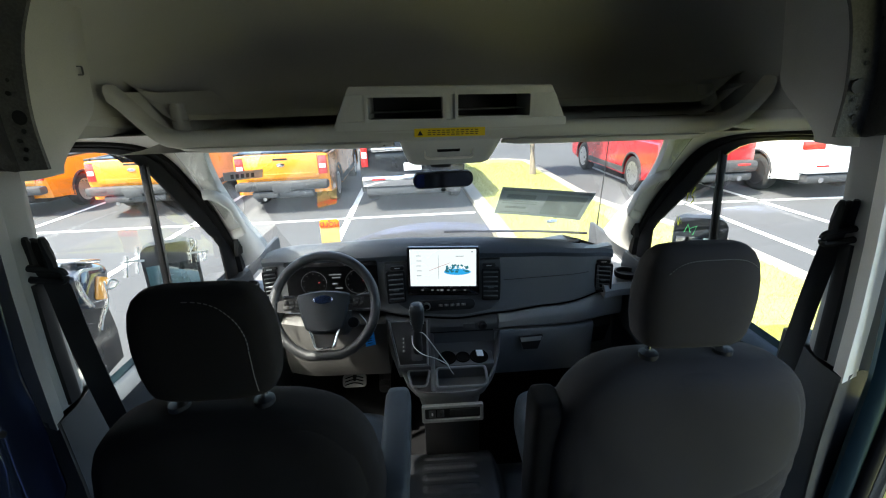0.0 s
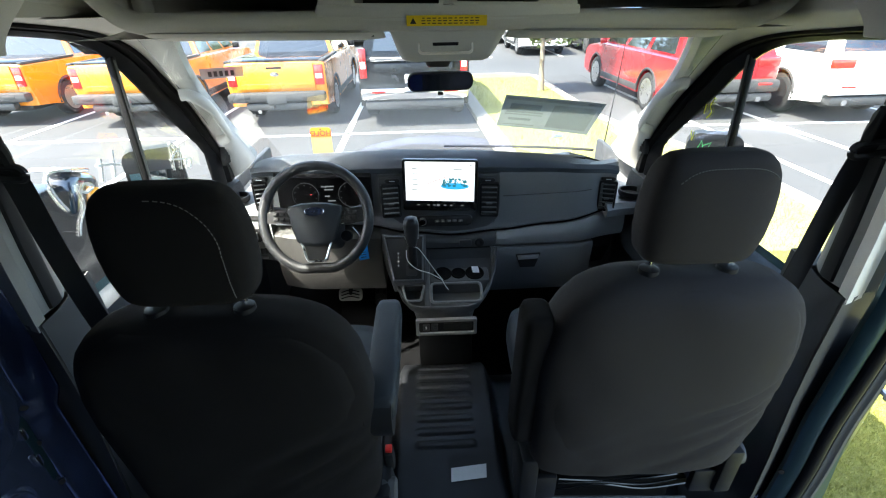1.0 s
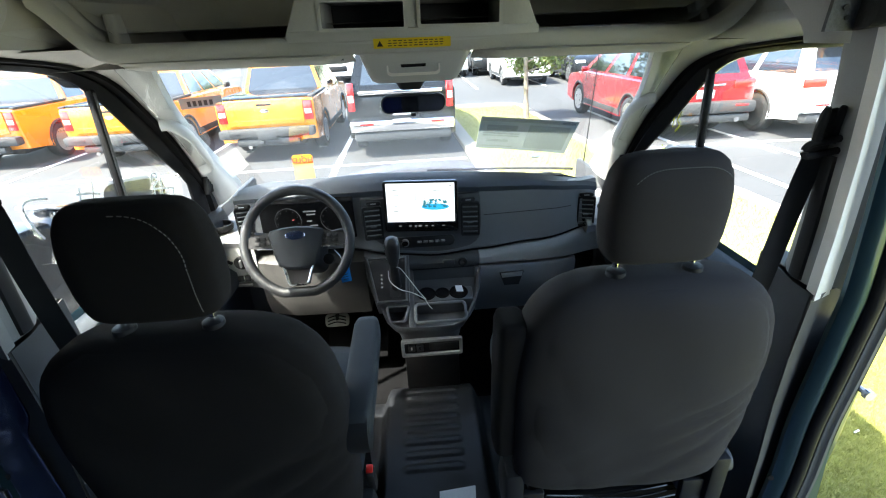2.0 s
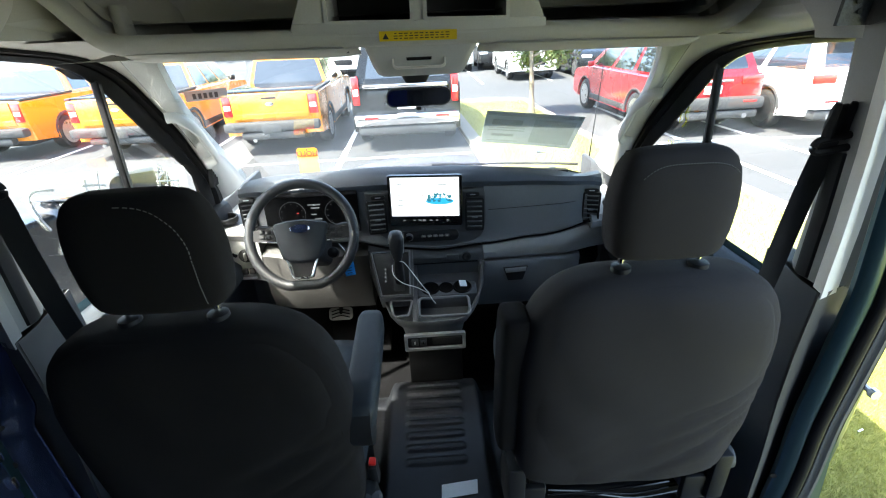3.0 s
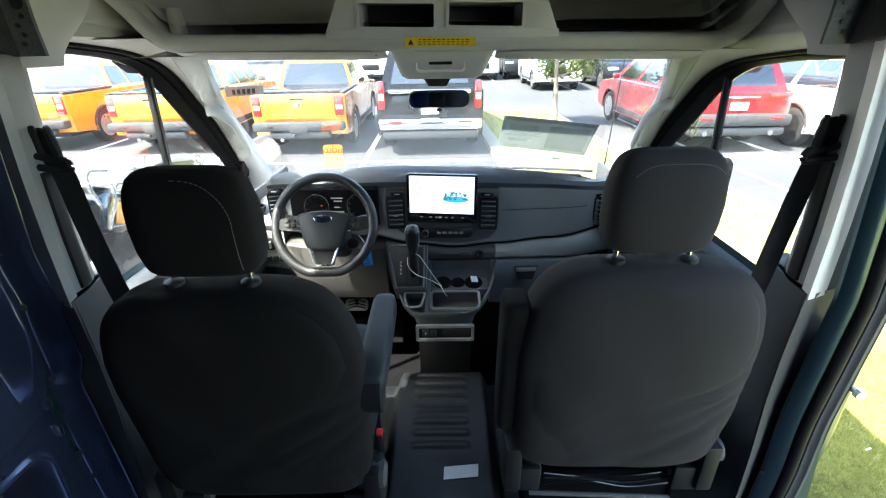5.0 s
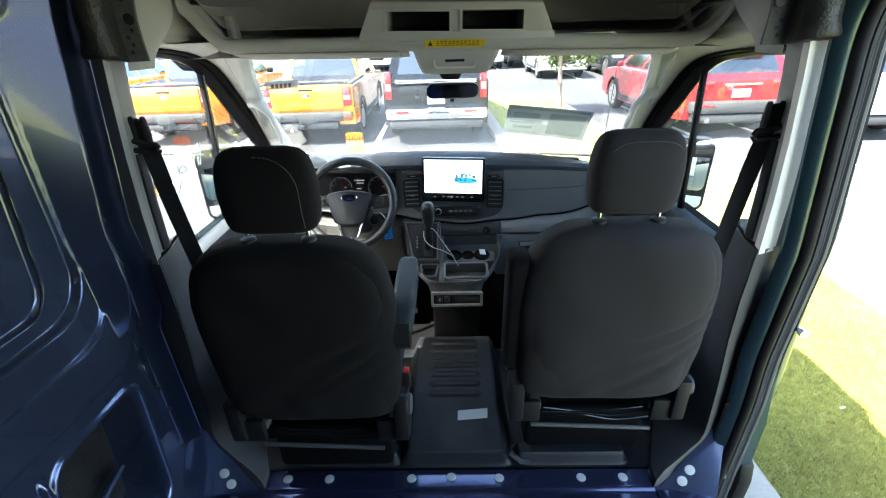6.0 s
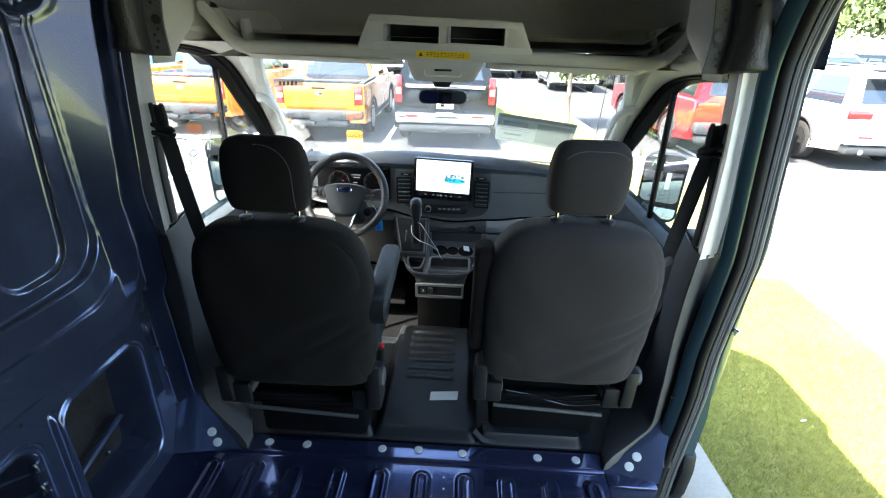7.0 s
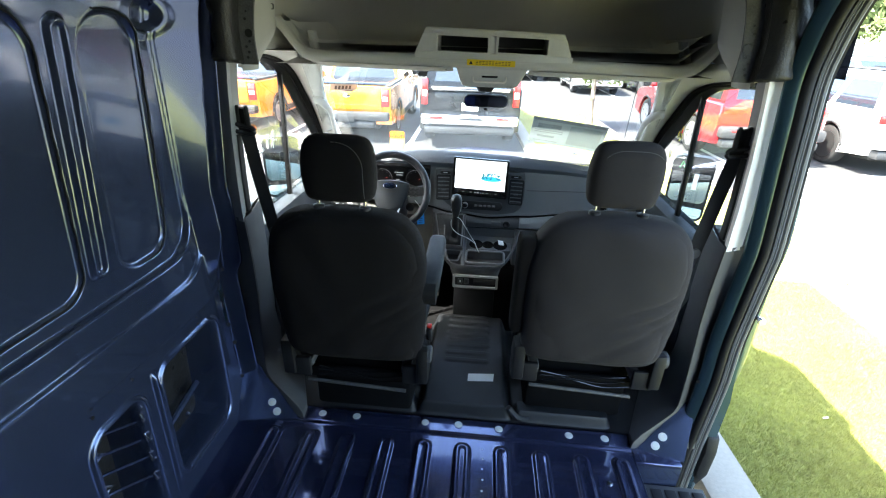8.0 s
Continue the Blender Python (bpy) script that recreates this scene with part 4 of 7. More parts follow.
def on_screen(quad, nx=6, nz=4):
    """A sheet on the inside of the windscreen between four (x, s) corners: two upper, two lower."""
    (ax, as_), (bx, bs), (cx, cs), (dx, ds) = quad
    bm = bmesh.new()
    for off in (0.004, 0.0046):
        grid(bm, lin(0, 1, nx), lin(0, 1, nz), lambda u, v: screen_at((ax + (bx - ax) * u) * (1 - v) + (dx + (cx - dx) * u) * v, (as_ + (bs - as_) * u) * (1 - v) + (ds + (cs - ds) * u) * v, off))
    return bm


def sub(quad, u0, u1, v0, v1):
    (ax, as_), (bx, bs), (cx, cs), (dx, ds) = quad
    out = []
    for u, v in ((u0, v0), (u1, v0), (u1, v1), (u0, v1)):
        out.append(((ax + (bx - ax) * u) * (1 - v) + (dx + (cx - dx) * u) * v, (as_ + (bs - as_) * u) * (1 - v) + (ds + (cs - ds) * u) * v))
    return out


def lifted(bm, off):
    for v in bm.verts:
        v.co += Vector((0, -0.5, -0.87)) * off
    return bm


Q = ((0.260, 0.469), (0.645, 0.543), (0.685, 0.867), (0.275, 0.792))
st = solo("price_sticker", on_screen(Q, 10, 6), M["sticker"], "grey see-through paper price sticker on the windscreen", "sticker", angle=60)
for r in ((0.02, 0.98, 0.02, 0.10), (0.05, 0.44, 0.42, 0.47), (0.05, 0.44, 0.50, 0.54), (0.06, 0.40, 0.86, 0.89), (0.52, 0.95, 0.16, 0.88), (0.08, 0.40, 0.20, 0.36), (0.10, 0.34, 0.64, 0.72), (0.84, 0.97, 0.03, 0.08)):
    part("print_block", lifted(on_screen(sub(Q, *r), 4, 3), 0.002), M["sticker_dark"], st, angle=60)
Q = ((-0.700, 0.222), (-0.575, 0.214), (-0.598, 0.272), (-0.722, 0.282))
st = solo("number_sticker", on_screen(Q), M["number_paper"], "small grey sticker high on the windscreen", "sticker", angle=60)
for k in range(5):
    part("print_bar", lifted(on_screen(sub(Q, 0.18 + 0.13 * k, 0.26 + 0.13 * k, 0.25, 0.75), 2, 2), 0.002), M["ink"], st)
# yellow hold card, its word facing out through the glass
CARD = pose(-0.480, 2.085, 0.906, 3, 1, 4)
card = thing("hold_card", "yellow paper card with red lettering hung inside the windscreen", "card", (-0.480, 2.085, 0.95))
bm = bmesh.new()
plate(bm, ((-0.042, -0.072), (0.042, -0.072), (0.042, 0.020), (-0.042, 0.020)), CARD, 0.001)
part("card_sheet", bm, M["tag_sunlit"], card, "lower part paled for sunlight")
bm = bmesh.new()
plate(bm, ((-0.042, 0.020), (0.042, 0.020), (0.042, 0.050), (0.034, 0.058), (-0.034, 0.058), (-0.042, 0.050)), CARD, 0.001)
part("card_head", bm, M["tag_yellow"], card, "orange-yellow head with red word")


def lettering(text, size, m, material, parent, depth=0.0006, name="lettering"):
    cu = bpy.data.curves.new(name, "FONT")
    cu.body, cu.size, cu.extrude, cu.offset, cu.align_x, cu.align_y = text, size, depth, size * 0.022, "CENTER", "CENTER"
    tmp = bpy.data.objects.new("tmp", cu)
    me = bpy.data.meshes.new_from_object(tmp)
    bpy.data.objects.remove(tmp)
    me.transform(m)
    me.materials.append(material)
    ob = new(name, me)
    ob.parent = parent
    ob.matrix_parent_inverse = Matrix.Translation(-parent.location)
    return ob


lettering("HOLD", 0.031, CARD @ pose(0, -0.0030, 0.034, 90, 0, 0) @ Matrix.Diagonal((-1, 1, 1, 1)), M["ink_red"], card)
bm = bmesh.new()
lathe(bm, ((0, 0), (0.004, 0), (0.004, 0.002), (0, 0.002)), CARD @ pose(0, 0.0, 0.051, 90, 0, 0), 10)
part("punched_hole", bm, M["ink"], card)

# wiper and aerial beyond the glass
bm = bmesh.new()
tube(bm, [screen_at(x, 1.21 - 0.16 * max(0, x - 0.3), -0.03) for x in lin(0.05, 0.80, 12)], 0.007, 6)
wiper = solo("wiper", bm, M["rubber"], "black wiper blade along the windscreen base", "wiper")
bm = bmesh.new()
box(bm, screen_at(0.60, 1.0, -0.035), (0.055, 0.02, 0.016), 0.005, pose(0, 0, 0, -30, 0, 10))
part("wiper_joint", bm, M["steel"], wiper, "grey wiper arm joint")
bm = bmesh.new()
tube(bm, ((0.925, 2.62, 0.55), (0.922, 2.60, 0.75), (0.928, 2.58, 1.0), (0.932, 2.55, 1.30)), [0.005, 0.004, 0.003, 0.002], 6)
aerial = solo("aerial", bm, M["black"], "thin black whip aerial on the van wing", "aerial")
bm = bmesh.new()
box(bm, (0.0, 2.95, 0.28), (1.85, 0.66, 0.50), 0.12, pose(0, 0, 0, -18, 0, 0), 4)
solo("bonnet", bm, M["paint_blue"], "short dark blue van bonnet", "bonnet", "structure")

# ---- cab: door mirrors ----


def door_mirror(sign, side):
    c = Vector((sign * 1.105, 1.93, 0.762))
    th = thing("door_mirror", "tall black door mirror with two glasses outside the window", "door mirror", c, "door mirrors")
    rot = pose(0, 0, 0, 0, 0, -sign * 26)
    bm = bmesh.new()
    m = Matrix.Translation(c) @ rot
    out = rrect(0.20, 0.345, 0.045, 6)
    plate(bm, out, m, 0.06)
    back = rrect(0.15, 0.28, 0.05, 6)
    va = [m @ Vector((p[0], 0.06, p[1])) for p in out]
    vb = [m @ Vector((p[0], 0.11, p[1])) for p in back]
    loft(bm, (va, vb))
    part("housing", bm, M["black"], th, "black plastic housing")
    bm = bmesh.new()
    plate(bm, rrect(0.178, 0.225, 0.03, 6), m @ pose(0, -0.003, 0.045, -4, 0, 0), 0.004)
    part("main_glass", bm, M["mirror"], th, "large mirror glass")
    bm = bmesh.new()
    plate(bm, rrect(0.178, 0.075, 0.025, 6), m @ pose(0, -0.003, -0.115, -10, 0, 0), 0.004)
    part("wide_glass", bm, M["mirror"], th, "small wide-angle mirror glass")
    bm = bmesh.new()
    tube(bm, (c + Vector((-sign * 0.06, 0.05, -0.10)), (sign * 0.95, 1.97, 0.66)), 0.03, 10)
    part("arm", bm, M["black"], th, "black mirror arm")
    return th


for sign, side in SIDES:
    th = door_mirror(sign, side)
    if sign > 0:
        c = th.location
        for pts, mt, lb in ((((-0.06, 0.0, 0.11), (-0.05, 0.0, 0.145), (-0.04, 0.0, 0.11), (-0.045, 0.0, 0.125), (-0.02, 0.0, 0.14), (-0.03, 0.0, 0.10)), "marker_green", "green marker scribble"),):
            bm = bmesh.new()
            tube(bm, [c + Vector((p[0], -0.010 - sign * p[0] * 0.49, p[2])) for p in pts], 0.0022, 5)
            part("scribble", bm, M[mt], th, lb)
        bm = bmesh.new()
        plate(bm, rrect(0.022, 0.11, 0.002, 2), Matrix.Translation(c) @ pose(0, 0, 0, 0, 0, -26) @ pose(0.025, -0.006, 0.03), 0.001)
        part("sticker", bm, M["paper"], th, "white paper strip on the glass")

# white and yellow marker scrawl on the door windows


def scrawl(name, x, strokes, material, label):
    th = thing(name, label, "marker scrawl", (x, strokes[0][0][0], strokes[0][0][1]))
    for s in strokes:
        bm = bmesh.new()
        tube(bm, curve_pts([(x, y, z) for y, z in s], 14), 0.003, 5, flat=(0.0006, 0.0032))
        part("stroke", bm, material, th)
    return th


scrawl("window_scrawl", -0.908, (((1.289, 1.067), (1.235, 1.081), (1.212, 1.066), (1.219, 1.018), (1.234, 0.983)), ((1.288, 1.007), (1.314, 1.023), (1.341, 1.006), (1.311, 1.000), (1.290, 1.012)), ((1.29, 1.03), (1.286, 0.974), (1.254, 0.943), (1.235, 0.915)),
                                  ((1.401, 1.059), (1.392, 1.03), (1.380, 1.003)), ((1.458, 1.067), (1.445, 1.03), (1.430, 0.996)), ((1.381, 1.047), (1.43, 1.035), (1.470, 1.021)),
                                  ((1.740, 1.005), (1.732, 0.96), (1.723, 0.918)), ((1.740, 1.005), (1.765, 0.995), (1.768, 0.975), (1.735, 0.962)), ((1.790, 0.981), (1.778, 0.94), (1.767, 0.906)), ((1.718, 0.957), (1.78, 0.94), (1.853, 0.919)), ((1.816, 0.930), (1.800, 0.905), (1.825, 0.895), (1.845, 0.915), (1.818, 0.930))),
       M["marker"], "white marker handwriting on the driver window")
scrawl("window_scrawl", 0.908, (((1.70, 1.12), (1.715, 1.09), (1.70, 1.075), (1.72, 1.05)), ((1.74, 1.06), (1.74, 1.10), (1.755, 1.08)), ((1.77, 0.99), (1.775, 0.96), (1.79, 0.99))), M["marker_yellow"], "yellow marker scribble on the passenger window")

# ---- cab: overhead things ----
unit = thing("overhead_cubby", "light grey overhead unit with two open cubbies", "cubby", (0.02, 1.30, 1.38))
m = pose(0.0, 1.293, 0.0, 0, 0, 0)


def slab(quad, y0, y1, name, material, parent, label="", bevel=0.004):
    bm = bmesh.new()
    prism(bm, quad, "y", y0, y1, bevel)
    return part(name, bm, material, parent, label)


slab(((-0.232, 1.468), (-0.222, 1.489), (0.262, 1.478), (0.272, 1.458)), 1.285, 1.52, "top_rail", M["trim_light"], unit)
slab(((-0.268, 1.392), (-0.184, 1.392), (-0.184, 1.470), (-0.232, 1.470)), 1.285, 1.48, "side_cheek", M["trim_light"], unit)
slab(((0.214, 1.388), (0.304, 1.384), (0.272, 1.460), (0.214, 1.462)), 1.285, 1.48, "side_cheek", M["trim_light"], unit)
slab(((0.003, 1.392), (0.032, 1.392), (0.032, 1.464), (0.003, 1.465)), 1.287, 1.48, "divider", M["trim_light"], unit)
slab(((-0.262, 1.378), (-0.262, 1.410), (0.300, 1.404), (0.302, 1.374)), 1.283, 1.48, "bottom_rail", M["trim_light"], unit)
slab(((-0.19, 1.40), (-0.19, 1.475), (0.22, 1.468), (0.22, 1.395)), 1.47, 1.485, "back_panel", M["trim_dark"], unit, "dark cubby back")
for x0, x1 in ((-0.184, 0.003), (0.032, 0.214)):
    bm = bmesh.new()
    frame_plate(bm, rrect(x1 - x0 + 0.008, 0.064, 0.004, 3), rrect(x1 - x0 - 0.008, 0.050, 0.003, 3), pose((x0 + x1) / 2, 1.2815, 1.4355, 0, 1.2, 0), 0.01)
    part("cubby_frame", bm, M["trim_light"], unit, "thin raised frame")

lampbox = thing("overhead_console", "light grey overhead console with black slot above the mirror", "overhead console", (0.02, 1.40, 1.30))
bm = bmesh.new()
rings = []
for z, x0, x1, y0, y1 in ((1.372, -0.118, 0.158, 1.318, 1.52), (1.35, -0.112, 0.150, 1.325, 1.52), (1.31, -0.100, 0.132, 1.352, 1.52), (1.292, -0.092, 0.122, 1.366, 1.52), (1.285, -0.080, 0.110, 1.38, 1.52)):
    rings.append([Vector(((x0 + x1) / 2, (y0 + y1) / 2, z)) + Vector((p[0], p[1], 0)) for p in rrect(x1 - x0, y1 - y0, 0.018, 4)])
loft(bm, rings)
part("body", bm, M["trim_light"], lampbox, angle=50)
tilt = pose(0.013, 1.339, 1.327, -38, 0, 0)
bm = bmesh.new()
frame_plate(bm, rrect(0.128, 0.048, 0.012, 5), rrect(0.120, 0.040, 0.010, 5), tilt, 0.006)
part("lens_frame", bm, M["trim_pale"], lampbox, "raised oval frame")
bm = bmesh.new()
plate(bm, rrect(0.060, 0.013, 0.003, 3), tilt @ pose(0, -0.002, 0.004), 0.006)
part("slot", bm, M["gloss_black"], lampbox, "black slot")
# yellow warning label on the header
label_ob = thing("warning_label", "yellow warning label with black print on the header", "label", (0.014, 1.28, 1.375))
lm = pose(0.014, 1.2795, 1.3765, 6, 0.6, 0)
bm = bmesh.new()
plate(bm, rrect(0.172, 0.0205, 0.001, 2), lm, 0.0012)
part("label_base", bm, M["yellow_label"], label_ob)
bm = bmesh.new()
plate(bm, ((-0.079, -0.006), (-0.065, -0.006), (-0.072, 0.006)), lm @ pose(0, -0.0006, 0), 0.0005)
part("warning_triangle", bm, M["ink"], label_ob)
for k in range(3):
    bm = bmesh.new()
    for i in range(11):
        box(bm, lm @ Vector((-0.050 + 0.0115 * i, -0.0006, 0.005 - 0.005 * k)), (0.0085 if (i * 7 + k) % 3 else 0.005, 0.0006, 0.0018), 0)
    part("print_line", bm, M["ink"], label_ob)

for x0, x1 in ((-0.668, -0.128), (0.158, 0.690)):
    v = thing("sun_visor", "light grey folded-up sun visor under the header", "sun visor", ((x0 + x1) / 2, 1.37, 1.35), "sun visors")
    bm = bmesh.new()
    rings = []
    cx, w = (x0 + x1) / 2, (x1 - x0)
    for t in lin(-1, 1, 17):
        k = max(0.12, (1 - abs(t) ** 14)) ** 0.5
        x = cx + w / 2 * t
        rings.append([Vector((x, 1.395 - 0.03 + 0.085 * math.cos(a) * k, 1.346 - 0.008 * (x / 0.7) + 0.0115 * math.sin(a) * k - 0.10 * 0.085 * math.cos(a))) for a in [2 * math.pi * i / 16 for i in range(16)]])
    loft(bm, rings)
    part("panel", bm, M["liner"], v, angle=60)
    bm = bmesh.new()
    tube(bm, ((x0 + 0.02, 1.325, 1.356), (x1 - 0.02, 1.325, 1.351)), 0.006, 8)
    part("rod", bm, M["trim_dark"], v, "dark visor rod")

rv = thing("rear_view_mirror", "black interior rear-view mirror on a short stem", "mirror", (-0.008, 1.55, 1.23))
mm = pose(0.006, 1.545, 1.212, 12, 0.5, 8)
bm = bmesh.new()
o = rrect(0.188, 0.052, 0.022, 6)
plate(bm, o, mm, 0.012)
loft(bm, ([mm @ Vector((p[0], 0.012, p[1])) for p in o], [mm @ Vector((p[0] * 0.7, 0.035, p[1] * 0.6)) for p in o]))
part("shell", bm, M["black"], rv, "black plastic shell")
bm = bmesh.new()
plate(bm, rrect(0.180, 0.045, 0.019, 6), mm @ pose(0, -0.0015, 0), 0.002)
part("glass", bm, M["mirror_dark"], rv, "dark tinted mirror glass")
bm = bmesh.new()
box(bm, mm @ Vector((0.0, 0.002, -0.033)), (0.016, 0.012, 0.010), 0.003)
part("tab", bm, M["black"], rv)
bm = bmesh.new()
loft(bm, [superring(0.0, 1.575 + 0.01 * t, 1.25 + 0.075 * t, 0.03 + 0.045 * t, 0.02 + 0.03 * t, 16, 3) for t in (0, 0.35, 0.7, 1)])
part("stem", bm, M["black"], rv, "black sensor stem")

# ---- cab floor ----
bm = bmesh.new()


def mat_z(x, y):
    z = 0.060 * smooth(0.945, 0.965, y) * smooth(0.205, 0.165, abs(x + 0.004)) + 0.01
    z += 0.02 * smooth(1.1, 1.5, y) * smooth(0.205, 0.165, abs(x))
    z -= 0.16 * smooth(1.55, 1.85, y)
    for k in range(8):
        yc = 1.235 + 0.052 * k
        z += 0.007 * smooth(0.004, -0.006, sd_rrect(x, y, -0.108, 0.095, yc - 0.014, yc + 0.014, 0.010)) if abs(y - yc) < 0.03 else 0
    for sx in (-1, 1):
        z += 0.045 * smooth(0.008, -0.012, sd_rrect(sx * x, y, 0.21, 0.60, 0.955, 1.03, 0.02)) if 0.93 < y < 1.06 else 0
    return z


grid(bm, lin(-0.80, 0.80, 200), lin(0.94, 1.70, 200), lambda x, y: Vector((x, y, mat_z(x, y))))
cab_mat = solo("cab_floor_mat", bm, M["mat_rubber"], "dark grey ribbed rubber floor mat between the seats", "floor mat", "structure", angle=50)
# the footwell floor is split off and darkened for the shade there
bm = bmesh.new()
grid(bm, lin(-0.88, 0.88, 12), lin(1.69, 2.60, 14), lambda x, y: Vector((x, y, mat_z(0.5, y) - 0.002 + 0.12 * smooth(2.2, 2.6, y))))
part("footwell_carpet", bm, M["carpet"], cab_mat, "footwell carpet darkened for shade")
bm = bmesh.new()
tube(bm, curve_pts(((0.178, 0.945, 0.085), (0.205, 0.948, 0.05), (0.225, 0.95, 0.03), (0.27, 0.953, 0.02)), 10), 0.012, 8)
part("mat_edge", bm, M["mat_rubber"], cab_mat)
bm = bmesh.new()
v = [bm.verts.new(p) for p in ((0.004, 1.098, 0.0725), (0.118, 1.108, 0.0735), (0.122, 1.156, 0.0745), (0.006, 1.145, 0.074))]
f = bm.faces.new(v)
r = bmesh.ops.extrude_face_region(bm, geom=[f])
bmesh.ops.translate(bm, vec=(0, 0, 0.0012), verts=[e for e in r["geom"] if isinstance(e, bmesh.types.BMVert)])
solo("paper_slip", bm, M["paper"], "small white slip of paper lying on the floor mat", "paper")

# ---- dashboard ----
dash = thing("dashboard", "wide charcoal plastic dashboard with vents and glovebox", "dashboard", (0.0, 2.1, 0.0))


def dash_sec(x, pts):
    """A dashboard section, which curves back towards the doors."""
    b = 0.055 * smooth(0.55, 0.80, abs(x)) + 0.02 * (x / 0.75) ** 2
    return [Vector((x, y + b, z)) for y, z in pts]


def dash_loft(x0, x1, f, n=24):
    bm = bmesh.new()
    loft(bm, [dash_sec(x, f(x)) for x in lin(x0, x1, n)])
    return bm


PAD = ((-0.76, 0.835), (-0.70, 0.86), (-0.60, 0.88), (-0.38, 0.890), (-0.17, 0.896), (0.17, 0.884), (0.325, 0.870), (0.444, 0.860), (0.563, 0.840), (0.66, 0.816), (0.709, 0.797), (0.76, 0.765))


def top_pad(x):
    for (x0, a), (x1, b) in zip(PAD[:-1], PAD[1:]):
        if x <= x1:
            top = a + (b - a) * (x - x0) / (x1 - x0)
            break
    h = 0.5 * (top - 0.866)
    return [(2.60, 0.66), (2.30, top - 0.13), (2.12, top - 0.05), (2.02, top - 0.012), (1.965, top), (1.925, top - 0.008), (1.895, 0.850 + h), (1.882, 0.834 + h), (1.887, 0.816 + h), (1.95, 0.79), (2.6, 0.60)]


part("top_pad", dash_loft(-0.752, 0.745, top_pad, 40), M["dash_top"], dash, "blue-black soft dash pad", angle=50)
bm = bmesh.new()
loft(bm, [dash_sec(x, [(1.995, 0.828 + (0.42 - x) * 0.09), (1.995, 0.846 + (0.42 - x) * 0.09), (2.03, 0.845 + (0.42 - x) * 0.09), (2.06, 0.82 + (0.42 - x) * 0.09)]) for x in lin(0.20, 0.62, 10)])
part("defroster_grille", bm, M["black"], dash, "long black demister grille", angle=40)
STRIP = ((-0.86, 0.612), (-0.30, 0.600), (-0.134, 0.566), (0.056, 0.548), (0.248, 0.564), (0.466, 0.585), (0.75, 0.620), (0.90, 0.640))


def strip_z(x):
    """Height of the dark groove that runs along the dashboard."""
    for (x0, a), (x1, b) in zip(STRIP[:-1], STRIP[1:]):
        if x <= x1:
            return a + (b - a) * smooth(x0, x1, x)
    return STRIP[-1][1]


part("fascia", dash_loft(-0.755, 0.745, lambda x: [(2.02, 0.78), (1.95, 0.82), (1.905, 0.82), (1.897, 0.79), (1.896, 0.72), (1.890, strip_z(x) + 0.04), (1.884, strip_z(x) + 0.014), (1.892, strip_z(x) + 0.006), (2.02, strip_z(x) + 0.006)], 60), M["fascia"], dash, "charcoal fascia panel", angle=40)
part("gloss_strip", dash_loft(-0.30, 0.80, lambda x: [(1.98, strip_z(x) + 0.008), (1.899, strip_z(x) + 0.007), (1.897, strip_z(x)), (1.899, strip_z(x) - 0.008), (1.98, strip_z(x) - 0.009)], 60), M["seal_black"], dash, "black groove strip", angle=40)
part("lower_bolster", dash_loft(0.237, 0.80, lambda x: [(2.2, strip_z(x) - 0.006), (1.885, strip_z(x) - 0.007), (1.870, strip_z(x) - 0.020), (1.863, 0.535 + 0.4 * (strip_z(x) - 0.564)), (1.866, 0.508 + 0.1 * (strip_z(x) - 0.564)), (1.880, 0.497), (2.2, 0.490)], 40), M["dash_low"], dash, "grey lower dash bolster", angle=40)
part("centre_bolster", dash_loft(-0.245, 0.234, lambda x: [(2.1, strip_z(x) - 0.006), (1.885, strip_z(x) - 0.007), (1.868, strip_z(x) - 0.018), (1.862, 0.525), (1.866, 0.502), (1.880, 0.494), (2.1, 0.49)], 30), M["dash"], dash, "dark centre bolster", angle=40)
# raised centre stack behind vents and screen
bm = bmesh.new()
stack = [(p.x, p.z) for p in curve_pts([(x, 0, z) for x, z in ((0.242, 0.814), (0.247, 0.70), (0.240, 0.635), (0.218, 0.598), (0.15, 0.578), (0.03, 0.566), (-0.09, 0.580), (-0.152, 0.608), (-0.212, 0.660), (-0.236, 0.705), (-0.234, 0.814))], 44)]
plate(bm, stack[::-1], pose(0, 1.886, 0), 0.03, 0.005)
part("stack_panel", bm, M["dash"], dash, "charcoal centre stack panel", angle=40)
# stitched seams in the passenger panel
for z0 in (0.715,):
    bm = bmesh.new()
    tube(bm, [dash_sec(x, [(1.8955, z0 + 0.02 * (x - 0.26))])[0] for x in lin(0.26, 0.63, 16)], 0.0016, 5)
    part("seam", bm, M["black"], dash)
glove = part("glovebox_door", dash_loft(0.215, 0.66, lambda x: [(2.1, 0.490), (1.865, 0.492), (1.857, 0.480), (1.870, 0.30), (1.885, 0.265), (2.1, 0.26)], 10), M["fascia"], dash, "dark glovebox lid", angle=40)
bm = bmesh.new()
plate(bm, ((-0.052, 0.012), (0.052, 0.016), (0.030, -0.045), (-0.032, -0.045)), pose(0.372, 1.850, 0.450, -4, 0, 0), 0.020)
part("latch_recess", bm, M["black"], glove, "dark latch recess")
bm = bmesh.new()
plate(bm, ((-0.046, 0.010), (0.046, 0.014), (0.042, -0.004), (-0.042, -0.008)), pose(0.372, 1.842, 0.452, -8, 0, 0), 0.010, 0.002)
part("latch_handle", bm, M["dash_low"], glove, "grey latch handle")
part("under_panel", dash_loft(-0.75, 0.80, lambda x: [(2.5, 0.50), (2.0, 0.50), (1.96, 0.40), (2.02, 0.28), (2.5, 0.22)], 8), M["black"], dash)
